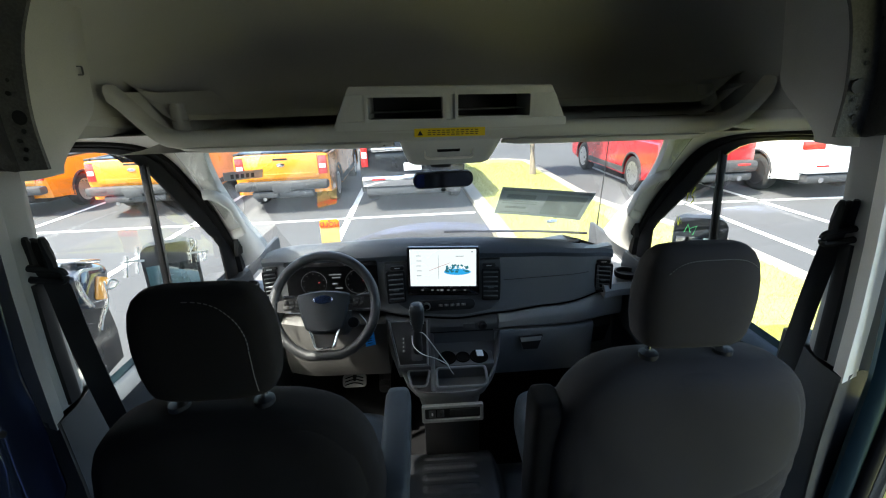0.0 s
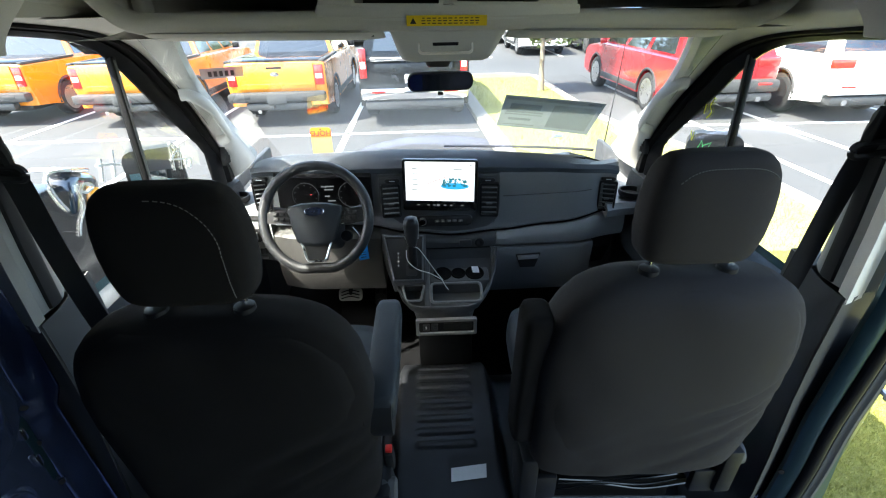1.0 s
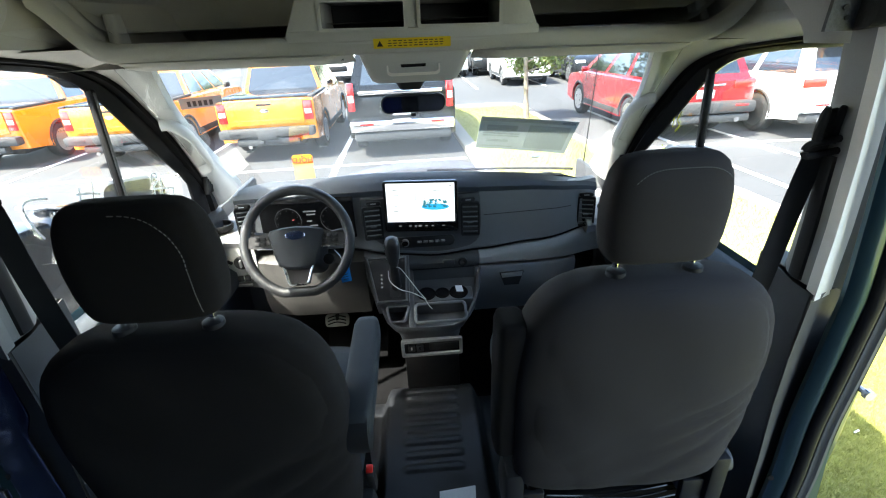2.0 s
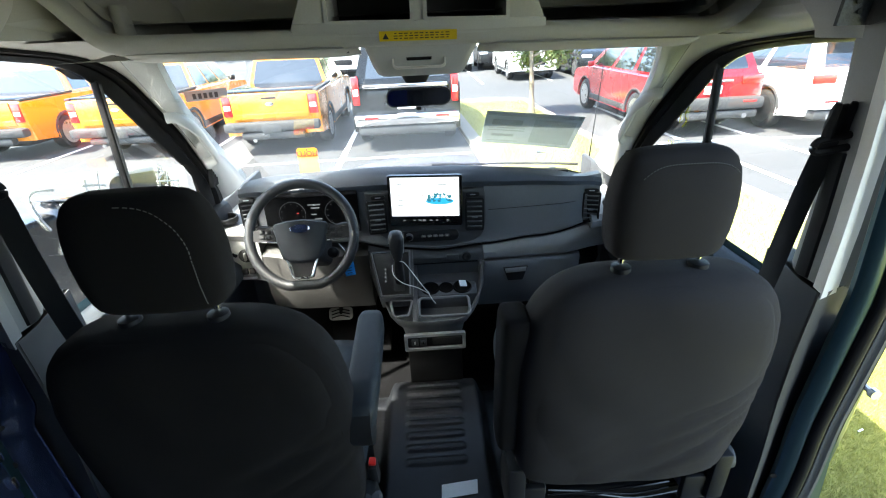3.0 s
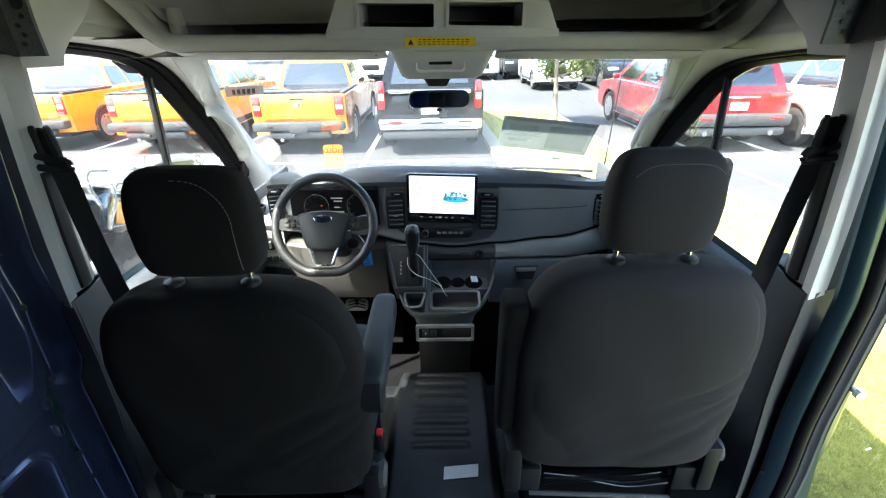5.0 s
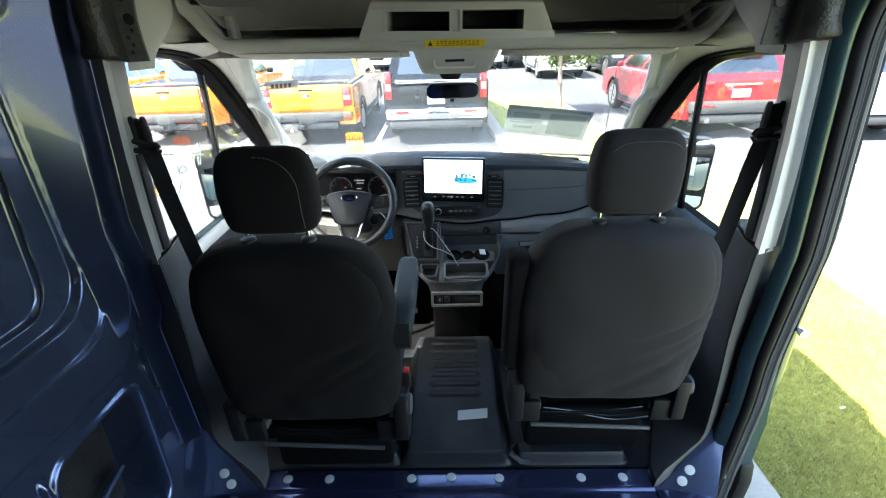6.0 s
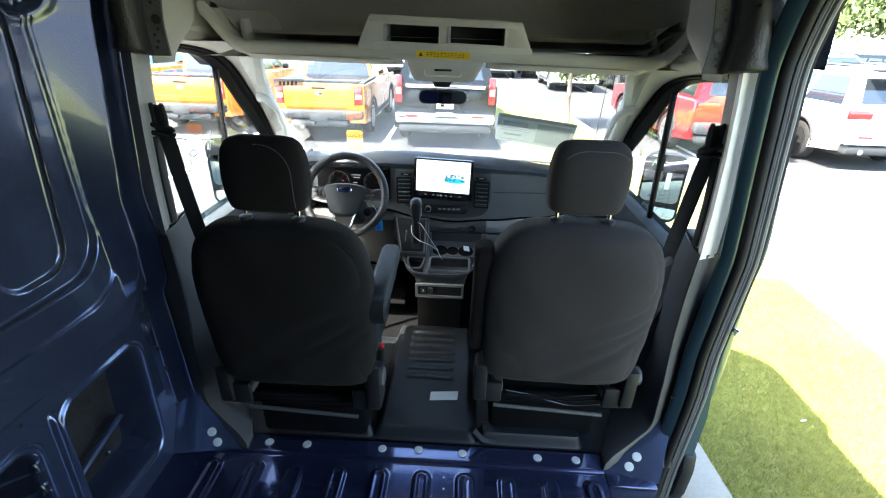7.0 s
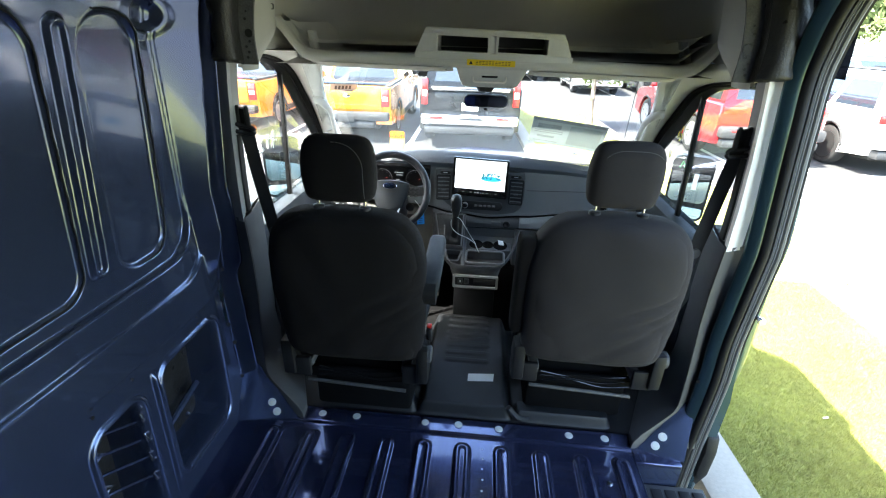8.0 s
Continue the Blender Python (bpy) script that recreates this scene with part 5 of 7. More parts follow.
part("knee_panel", dash_loft(-0.70, -0.245, lambda x: [(2.1, 0.575), (1.90, 0.572), (1.872, 0.55), (1.862, 0.46), (1.872, 0.36), (1.90, 0.285), (2.1, 0.27)], 12), M["knee"], dash, "greige knee panel", angle=40)
part("switch_panel", dash_loft(-0.86, -0.705, lambda x: [(2.1, 0.64), (1.89, 0.635), (1.875, 0.61), (1.87, 0.52), (1.885, 0.42), (2.1, 0.41)], 6), M["dash_low"], dash, "grey switch panel by the door", angle=40)
part("end_shelf", dash_loft(0.70, 0.895, lambda x: [(2.2, 0.665), (1.86, 0.655), (1.84, 0.635), (1.85, 0.60), (2.2, 0.58)], 6), M["dash_low"], dash, "grey end shelf", angle=40)
part("end_shelf", dash_loft(-0.895, -0.70, lambda x: [(2.2, 0.675), (1.88, 0.665), (1.86, 0.645), (1.87, 0.62), (2.2, 0.60)], 6), M["dash_low"], dash, "grey end shelf", angle=40)
for x, y, z in ((0.825, 1.985, 0.668), (-0.855, 2.02, 0.678)):
    bm = bmesh.new()
    lathe(bm, ((0.030, 0.0), (0.048, 0.0), (0.052, 0.012), (0.050, 0.024), (0.044, 0.024), (0.042, 0.004), (0.030, 0.003)), pose(x, y, z), 28)
    part("cup_ring", bm, M["black"], dash, "black cup holder ring")
# light switches
bm = bmesh.new()
lathe(bm, ((0, 0), (0.030, 0), (0.030, 0.008), (0.024, 0.010), (0, 0.010)), pose(-0.770, 1.933, 0.555, 90, 0, 0), 24)
kn = part("light_knob", bm, M["black"], dash, "black round light switch")
bm = bmesh.new()
box(bm, (-0.770, 1.918, 0.555), (0.008, 0.018, 0.034), 0.003)
part("knob_bar", bm, M["dash_low"], kn)
for x, z in ((-0.815, 0.555), (-0.825, 0.56)):
    bm = bmesh.new()
    lathe(bm, ((0, 0), (0.008, 0), (0.008, 0.004), (0, 0.005)), pose(x, 1.935, z, 90, 0, 0), 12)
    part("small_knob", bm, M["gloss_black"], dash)
for k in range(3):
    bm = bmesh.new()
    box(bm, (-0.79 + 0.03 * k, 1.932, 0.478), (0.024, 0.012, 0.026), 0.003)
    part("switch", bm, M["black"], dash, "black push switch")
bm = bmesh.new()
box(bm, (-0.775, 1.928, 0.447), (0.06, 0.012, 0.010), 0.003)
part("switch_bar", bm, M["steel"], dash, "bright switch bar")


def air_vent(cx, cz, w, h, y, rz=0.0):
    m = pose(cx, y, cz, -3, 0, rz)
    bm = bmesh.new()
    frame_plate(bm, rrect(w + 0.014, h + 0.014, 0.008, 4), rrect(w, h, 0.005, 4), m, 0.02)
    vent = part("air_vent", bm, M["black"], dash, "black slatted air vent")
    bm = bmesh.new()
    plate(bm, rrect(w + 0.004, h + 0.004, 0.005, 4), m @ pose(0, 0.016, 0), 0.004)
    part("backing", bm, M["ink"], vent)
    for k in range(6):
        bm = bmesh.new()
        box(bm, m @ Vector((0, 0.006, -h / 2 + h * (k + 0.5) / 6)), (w - 0.002, 0.014, 0.0050), 0.0018, pose(0, 0, 0, -16, 0, rz))
        part("slat", bm, M["fascia"], vent)
    bm = bmesh.new()
    box(bm, m @ Vector((0.0, -0.003, -h / 12)), (w * 0.36, 0.010, 0.007), 0.002)
    part("vent_tab", bm, M["fascia"], vent)


air_vent(-0.190, 0.720, 0.062, 0.125, 1.862, 6)
air_vent(0.200, 0.712, 0.062, 0.125, 1.862, -6)
air_vent(0.697, 0.690, 0.058, 0.116, 1.921, -18)
air_vent(-0.716, 0.732, 0.046, 0.108, 1.926, 18)
for x, z in ((-0.182, 0.800), (0.194, 0.793), (0.694, 0.764), (-0.712, 0.802)):
    bm = bmesh.new()
    plate(bm, rrect(0.056, 0.016, 0.0075, 5), pose(x, 1.872 + 0.05 * smooth(0.4, 0.7, abs(x)), z, -10, 0, -8 if x > 0.5 else 0), 0.022, 0.002)
    oc = part("oval_switch", bm, M["black"], dash, "black oval switch")
    bm = bmesh.new()
    plate(bm, rrect(0.022, 0.003, 0.001, 2), pose(x, 1.870 + 0.05 * smooth(0.4, 0.7, abs(x)), z, -10, 0, -8 if x > 0.5 else 0), 0.004)
    part("oval_mark", bm, M["steel"], oc)
# centre control strip under the screen
bm = bmesh.new()
plate(bm, rrect(0.245, 0.046, 0.018, 5), pose(0.012, 1.878, 0.621, -8, 0, 0), 0.02, 0.003)
cs = part("control_strip", bm, M["black"], dash, "black climate control strip")
bm = bmesh.new()
lathe(bm, ((0, 0), (0.016, 0), (0.016, 0.010), (0.012, 0.012), (0, 0.012)), pose(-0.070, 1.880, 0.622, 98, 0, 0), 22)
kb = part("control_knob", bm, M["gloss_black"], cs, "round volume knob")
bm = bmesh.new()
lathe(bm, ((0.012, 0.0), (0.0165, 0.0), (0.0165, 0.011), (0.0145, 0.011)), pose(-0.070, 1.8795, 0.622, 98, 0, 0), 22)
part("knob_ring", bm, M["steel"], kb, "bright knob ring")
for k in range(5):
    bm = bmesh.new()
    box(bm, (-0.010 + 0.024 * k, 1.874, 0.622), (0.018, 0.008, 0.011), 0.003, pose(0, 0, 0, -8, 0, 0))
    kk = part("button", bm, M["trim_dark"], cs)
    bm = bmesh.new()
    box(bm, (-0.010 + 0.024 * k, 1.8695, 0.623), (0.008, 0.0012, 0.002), 0)
    part("button_mark", bm, M["display_grey"], kk)

# instrument cluster
binn = part("instrument_panel", dash_loft(-0.645, -0.265, lambda x: [(1.94, 0.832), (1.880, 0.832), (1.866, 0.822), (1.884, 0.812), (1.878, 0.690), (1.862, 0.676), (1.88, 0.660), (1.94, 0.660)], 20), M["carpet"], dash, "black instrument panel", angle=40)
for gx in (-0.525, -0.345):
    bm = bmesh.new()
    m = pose(gx, 1.877, 0.748, -4, 0, 0)
    o = [(0.052 * math.cos(a), 0.052 * math.sin(a)) for a in [2 * math.pi * k / 32 for k in range(32)]]
    i = [(0.0507 * math.cos(a), 0.0495 * math.sin(a)) for a in [2 * math.pi * k / 32 for k in range(32)]]
    frame_plate(bm, o, i, m, 0.004)
    gauge = part("gauge", bm, M["gauge"], binn, "thin lit gauge ring")
    for k in range(9):
        a = radians(-50 + 280 * k / 8)
        bm = bmesh.new()
        box(bm, m @ Vector((-0.042 * math.cos(a), -0.001, 0.042 * math.sin(a))), (0.004, 0.001, 0.004), 0)
        part("gauge_tick", bm, M["gauge"], gauge)
    bm = bmesh.new()
    tube(bm, (m @ Vector((0.018, -0.001, 0.004)), m @ Vector((0.026, -0.001, 0.005))), 0.0022, 5)
    part("warning_mark", bm, M["display_red"], gauge, "small red warning light")
for k, (w, x, z) in enumerate(((0.05, -0.435, 0.785), (0.035, -0.432, 0.772), (0.02, -0.44, 0.745), (0.03, -0.425, 0.725))):
    bm = bmesh.new()
    plate(bm, rrect(w, 0.005, 0.001, 2), pose(x, 1.874, z, -4, 0, 0), 0.002)
    part("display_text", bm, M["display_grey"], binn)

# ---- centre screen ----
scr = thing("touchscreen", "wide upright touchscreen with white display and black bezel", "screen", (0.004, 1.86, 0.68))
sm = pose(0.004, 1.852, 0.783, -3.5, 0.6, -5.5)
bm = bmesh.new()
plate(bm, rrect(0.292, 0.206, 0.010, 4), sm, 0.018, 0.003)
part("bezel", bm, M["gloss_black"], scr, "gloss black bezel")
bm = bmesh.new()
plate(bm, rrect(0.268, 0.156, 0.002, 2), sm @ pose(0, -0.001, 0.017), 0.002)
disp = part("display", bm, M["display"], scr, "lit white display")


def on_display(name, w, h, x, z, material, y=-0.002, rot=0.0):
    bm = bmesh.new()
    plate(bm, rrect(w, h, min(w, h) * 0.3, 3), sm @ pose(x, y, z, 0, rot, 0), 0.0006)
    return part(name, bm, material, disp)


on_display("divider", 0.0012, 0.10, -0.018, 0.022, M["display_grey"])
on_display("red_line", 0.092, 0.0012, -0.014, 0.022, M["display_red"], rot=-21)
bm = bmesh.new()
o = [(0.054 * math.cos(a), 0.013 * math.sin(a)) for a in [2 * math.pi * k / 30 for k in range(30)]]
plate(bm, o, sm @ pose(0.058, -0.002, 0.000), 0.0005)
part("disc", bm, M["display_blue"], disp, "blue disc picture")
rnd = random.Random(4)
bm = bmesh.new()
for k in range(46):
    u = rnd.uniform(-1, 1)
    box(bm, sm @ Vector((0.058 + 0.046 * u, -0.0026, 0.006 + rnd.uniform(-0.008, 0.026) * (1 - 0.35 * u * u))), (rnd.uniform(0.004, 0.012), 0.0006, rnd.uniform(0.003, 0.008)), 0, pose(0, 0, 0, 0, rnd.uniform(-40, 40), 0))
tagged(part("engine_picture", bm, M["display_teal"], disp, "dark teal engine picture"), kind="stuff")
for k in range(14):
    bm_u = rnd.uniform(-1, 1)
    on_display("spark", 0.006, 0.003, 0.058 + 0.04 * bm_u, 0.004 + rnd.uniform(-0.004, 0.020), M["display_blue"], -0.0032, rnd.uniform(-40, 40))
for k in range(5):
    on_display("menu_line", 0.020, 0.0022, -0.098 + 0.002 * (k % 2), 0.068 - 0.021 * k, M["display_grey"])
on_display("heading", 0.032, 0.0022, 0.068, 0.066, M["display_grey"])
on_display("heading", 0.008, 0.003, 0.118, 0.084, M["display_grey"])
for k, x in enumerate((-0.085, -0.045, -0.022, -0.006, 0.020, 0.045, 0.088)):
    on_display("icon", 0.010 if k != 3 else 0.012, 0.004 if k != 3 else 0.008, x, -0.078, M["display_grey"])

# ---- steering wheel ----
wheel = thing("steering_wheel", "black leather steering wheel with three spokes and silver trim", "steering wheel", (-0.44, 1.66, 0.75))
WM = pose(-0.437, 1.655, 0.752, -27, 0, 0)


def wpt(x, z, y=0.0):
    return WM @ Vector((x, y, z))


bm = bmesh.new()
pts = []
for k in range(64):
    a = 2 * math.pi * k / 64
    rr = 0.184
    z = rr * math.sin(a)
    pts.append(wpt(rr * math.cos(a), max(z, -0.176), 0.0))
tube(bm, pts, 0.0180, 14, closed=True)
part("rim", bm, M["leather"], wheel, "stitched leather rim")
bm = bmesh.new()
hub = [(-0.098, 0.026), (-0.092, 0.042), (-0.048, 0.052), (0.0, 0.055), (0.048, 0.052), (0.092, 0.042), (0.098, 0.026), (0.082, -0.036), (0.066, -0.082), (0.040, -0.096), (0.0, -0.099), (-0.040, -0.096), (-0.066, -0.082), (-0.082, -0.036)]
front = [wpt(x * 0.90, z * 0.90, -0.022) for x, z in hub]
mid = [wpt(x, z, -0.010) for x, z in hub]
back = [wpt(x * 0.9, z * 0.9, 0.045) for x, z in hub]
loft(bm, (front, mid, back))
part("airbag_cover", bm, M["hub"], wheel, "smooth dark airbag cover", angle=50)
for sx in (-1, 1):
    bm = bmesh.new()
    prof = [(sx * 0.070, 0.045), (sx * 0.118, 0.032), (sx * 0.170, 0.022), (sx * 0.172, -0.014), (sx * 0.118, -0.022), (sx * 0.066, -0.024)]
    loft(bm, ([wpt(x, z, -0.008) for x, z in prof], [wpt(x, z, 0.018) for x, z in prof]))
    spoke = part("spoke", bm, M["black"], wheel, "black side spoke")
    for i in range(2):
        for j in range(3):
            bm = bmesh.new()
            box(bm, wpt(sx * (0.094 + 0.021 * j), 0.016 - 0.018 * i, -0.010), (0.017, 0.006, 0.013), 0.002, pose(0, 0, 0, -27, 0, 0))
            part("button", bm, M["black"], spoke)
    bm = bmesh.new()
    tube(bm, (wpt(sx * 0.083, -0.022, -0.0105), wpt(sx * 0.138, -0.020, -0.0105)), 0.0018, 5)
    part("silver_line", bm, M["steel"], spoke, "thin silver trim line")
    bm = bmesh.new()
    tube(bm, curve_pts((wpt(sx * 0.058, -0.070, -0.010), wpt(sx * 0.045, -0.105, -0.010), wpt(sx * 0.030, -0.148, -0.013), wpt(0, -0.150, -0.014)), 12), 0.004, 6)
    part("lower_trim", bm, M["steel"], wheel, "silver V-shaped trim")
bm = bmesh.new()
prof = [(-0.050, -0.070), (0.050, -0.070), (0.030, -0.150), (-0.030, -0.150)]
loft(bm, ([wpt(x, z, 0.0) for x, z in prof], [wpt(x, z, 0.03) for x, z in prof]))
part("lower_spoke", bm, M["black"], wheel)
bm = bmesh.new()
lathe(bm, ((0, 0), (0.034, 0), (0.033, 0.004), (0, 0.005)), WM @ pose(0, -0.021, 0.022, 90, 0, 0) @ Matrix.Diagonal((1, 0.42, 1, 1)), 28)
em = part("emblem", bm, M["emblem"], wheel, "plain blue oval badge")
bm = bmesh.new()
pts = [WM @ pose(0, -0.024, 0.022, 90, 0, 0) @ Vector((0.033 * math.cos(2 * math.pi * k / 28), 0.0139 * math.sin(2 * math.pi * k / 28), 0)) for k in range(28)]
tube(bm, pts, 0.0024, 6, closed=True)
part("badge_ring", bm, M["chrome"], em, "bright badge rim")
bm = bmesh.new()
plate(bm, rrect(0.034, 0.006, 0.003, 3), WM @ pose(0, -0.0275, 0.022), 0.001)
part("badge_bar", bm, M["chrome"], em)
bm = bmesh.new()
loft(bm, [[WM @ Vector((p[0], 0.03 + 0.18 * t, p[1] - 0.02 - 0.03 * t)) for p in rrect(0.12, 0.13, 0.03, 4)] for t in (0, 0.3, 1)])
part("column_shroud", bm, M["black"], wheel, "black column shroud")
for sx in (-1, 1):
    bm = bmesh.new()
    tube(bm, (wpt(sx * 0.05, 0.02, 0.07), wpt(sx * 0.13, 0.035, 0.06), wpt(sx * 0.165, 0.037, 0.055)), [0.007, 0.008, 0.011], 8)
    part("stalk", bm, M["black"], wheel, "black control stalk")
bm = bmesh.new()
lathe(bm, ((0, 0), (0.022, 0), (0.020, 0.012), (0.010, 0.016), (0, 0.016)), WM @ pose(0.088, 0.095, -0.065, 90, 0, 0), 18)
part("ignition_lock", bm, M["black"], wheel)

# ---- centre console ----
con = thing("centre_console", "charcoal centre console with trays, cup holders and gear panel", "console", (0.01, 1.68, 0.0))


def xz_prism(name, pts, y0, y1, material, parent, label="", bevel=0.006):
    bm = bmesh.new()
    prism(bm, pts, "y", y0, y1, bevel)
    return part(name, bm, material, parent, label, angle=40)


RIM = ((-0.235, 1.868), (-0.222, 1.81), (-0.195, 1.735), (-0.158, 1.642), (-0.125, 1.603), (-0.085, 1.592), (0.018, 1.588), (0.100, 1.591), (0.137, 1.604), (0.172, 1.648), (0.195, 1.688), (0.222, 1.76), (0.244, 1.868))


def con_z(y):
    """The console's rim climbs towards the dashboard."""
    return 0.395 + 0.36 * (y - 1.59)


def con_ring(kx, ky, z, dy=0.0):
    """The rim's outline drawn in about its middle; z is a height, or a drop below the rim if negative."""
    out = []
    for x, y in RIM:
        yy = 1.87 + (y - 1.87) * ky + dy
        out.append(Vector((0.008 + (x - 0.008) * kx, yy, con_z(y) + z if z <= 0 else z)))
    return out


bm = bmesh.new()
loft(bm, (con_ring(0.60, 0.92, 0.245), con_ring(0.66, 0.94, 0.30), con_ring(0.76, 0.97, 0.352), con_ring(0.985, 1.0, -0.020), con_ring(1.0, 1.0, -0.007), con_ring(0.985, 0.99, -0.0005), con_ring(0.955, 0.965, -0.001), con_ring(0.93, 0.945, -0.008), con_ring(0.89, 0.91, -0.050)))
part("tray_body", bm, M["dash"], con, "moulded charcoal tray body", angle=50)
xz_prism("foot", [(-0.10, 0.27), (-0.10, 0.03), (0.12, 0.03), (0.12, 0.27)], 1.66, 1.95, M["black"], con, "black recessed foot")
# walls between the pockets, and the tray's own raised rim
bm = bmesh.new()
prism(bm, ((1.602, con_z(1.602) - 0.06), (1.602, con_z(1.602) - 0.003), (1.868, con_z(1.868) + 0.004), (1.868, con_z(1.868) - 0.06)), "x", -0.068, -0.047, 0.005)
part("tray_wall", bm, M["dash"], con)
bm = bmesh.new()
ring = [Vector((0.055 + u, 1.655 + v, con_z(1.655 + v) - 0.001)) for u, v in rrect(0.196, 0.084, 0.016, 5)]
tube(bm, ring, 0.006, 8, closed=True)
part("tray_rim", bm, M["fascia"], con, "rounded tray rim")
bm = bmesh.new()
ring = [Vector((-0.112 + u * (1.0 + 6 * v), 1.66 + v, con_z(1.66 + v) - 0.002)) for u, v in rrect(0.072, 0.070, 0.012, 5)]
tube(bm, ring, 0.005, 8, closed=True)
part("pocket_rim", bm, M["fascia"], con, "rounded pocket rim")
bm = bmesh.new()
prism(bm, ((1.702, con_z(1.70) - 0.055), (1.702, con_z(1.70) + 0.006), (1.778, con_z(1.778) - 0.008), (1.778, con_z(1.778) - 0.07)), "x", -0.047, 0.190, 0.005)
shelf = part("cup_shelf", bm, M["dash"], con)
for x, r in ((0.005, 0.033), (0.068, 0.026), (0.134, 0.034)):
    bm = bmesh.new()
    lathe(bm, ((0.0, 0.0), (r - 0.004, 0.001), (r - 0.001, 0.004), (r + 0.002, 0.004), (r + 0.004, 0.0)), pose(x, 1.742, con_z(1.742) + 0.0005, 13, 0, 0), 26)
    part("cup_well", bm, M["carpet"], shelf, "round black cup well")
bm = bmesh.new()
box(bm, (0.136, 1.735, 0.470), (0.034, 0.004, 0.026), 0.001, pose(0, 0, 0, -48, 20, 30))
solo("paper_scrap", bm, M["paper"], "folded white paper scrap standing in the cup holder", "paper")
xz_prism("bay_back", [(-0.06, 0.40), (0.235, 0.40), (0.24, 0.502), (-0.06, 0.502)], 1.892, 1.91, M["black"], con, "dark storage bay", 0.002)
# gear housing with its sloping panel
GM = pose(-0.138, 1.745, 0.527, -41, 0, 0)
PANEL = ((-0.045, -0.084), (0.060, -0.084), (0.064, 0.084), (-0.080, 0.084))
bm = bmesh.new()
loft(bm, ([GM @ Vector((x * 1.20 + 0.002, 0.004, z * 1.13)) for x, z in PANEL], [GM @ Vector((x * 1.24, 0.012, z * 1.16)) for x, z in PANEL],
          [Vector((-0.188, 1.70, 0.40)), Vector((-0.066, 1.70, 0.40)), Vector((-0.062, 1.90, 0.42)), Vector((-0.245, 1.90, 0.42))]))
part("gear_housing", bm, M["dash"], con, "charcoal gear housing", angle=30)
bm = bmesh.new()
plate(bm, PANEL, GM @ pose(0, -0.001, 0), 0.02, 0.003)
gp = part("gear_panel", bm, M["black"], con, "black gear panel")
bm = bmesh.new()
tube(bm, [GM @ Vector((x * 1.06, 0.0, z * 1.04)) for x, z in PANEL], 0.004, 8, closed=True)
part("gear_frame", bm, M["fascia"], gp, "raised charcoal frame")
bm = bmesh.new()
plate(bm, rrect(0.044, 0.120, 0.008, 4), GM @ pose(0.022, -0.003, -0.012), 0.004)
part("gear_slot", bm, M["ink"], gp, "dark gear slot")
for k in range(4):
    bm = bmesh.new()
    box(bm, GM @ Vector((-0.030, -0.002, 0.018 - 0.016 * k)), (0.005, 0.0012, 0.006), 0, pose(0, 0, 0, -41, 0, 0))
    part("gear_mark", bm, M["display_grey"], gp)
# socket plate above the bay
bm = bmesh.new()
box(bm, (0.106, 1.862, 0.526), (0.05, 0.012, 0.024), 0.003)
part("socket_plate", bm, M["dash"], con)
bm = bmesh.new()
lathe(bm, ((0, 0), (0.019, 0), (0.019, 0.012), (0.013, 0.014), (0, 0.008)), pose(0.164, 1.866, 0.527, 90, 0, 0), 20)
part("power_socket", bm, M["black"], con, "round black power socket")
# low panel with sockets
UM = pose(0.012, 1.580, 0.306, 0, 0, 0)
bm = bmesh.new()
frame_plate(bm, rrect(0.235, 0.074, 0.008, 4), rrect(0.212, 0.052, 0.005, 4), UM, 0.016)
up = part("socket_panel", bm, M["dash_low"], con, "grey framed socket panel")
bm = bmesh.new()
plate(bm, rrect(0.216, 0.056, 0.005, 4), UM @ pose(0, 0.010, 0), 0.004)
part("panel_back", bm, M["black"], up)
for x, w in ((-0.078, 0.026), (-0.046, 0.026)):
    bm = bmesh.new()
    box(bm, UM @ Vector((x, 0.006, 0)), (w, 0.012, 0.03), 0.003)
    so = part("socket", bm, M["dash"], up, "small socket cover")
    bm = bmesh.new()
    box(bm, UM @ Vector((x, -0.001, 0.002)), (0.006, 0.002, 0.012), 0.0005)
    part("socket_mark", bm, M["steel"], so)
bm = bmesh.new()
box(bm, UM @ Vector((0.045, 0.008, 0.0)), (0.11, 0.006, 0.03), 0.002)
part("blank_slot", bm, M["ink"], up, "black open slot")

lever = thing("gear_lever", "black gear lever with a silver-sided knob", "gear lever", (-0.105, 1.62, 0.55))
bm = bmesh.new()
tube(bm, ((-0.112, 1.725, 0.505), (-0.108, 1.66, 0.61), (-0.104, 1.615, 0.69)), [0.020, 0.016, 0.012], 10)
part("stem", bm, M["black"], lever)
bm = bmesh.new()
rings = []
for t, w in ((0, 0.015), (0.15, 0.019), (0.45, 0.0245), (0.75, 0.0265), (0.92, 0.022), (1.0, 0.010)):
    rings.append(superring(-0.104, 1.614 - 0.012 * t, 0.655 + 0.115 * t, w, w * 1.15, 18, 3))
loft(bm, rings)
part("knob", bm, M["leather"], lever, "black leather knob", angle=60)
for sx in (-1, 1):
    bm = bmesh.new()
    tube(bm, [(-0.104 + sx * w, 1.610 - 0.012 * t, 0.655 + 0.115 * t) for t, w in ((0.25, 0.0205), (0.5, 0.0235), (0.75, 0.0242), (0.9, 0.020))], 0.0035, 6)
    part("silver_side", bm, M["steel"], lever, "silver side strip")
cable = bmesh.new()
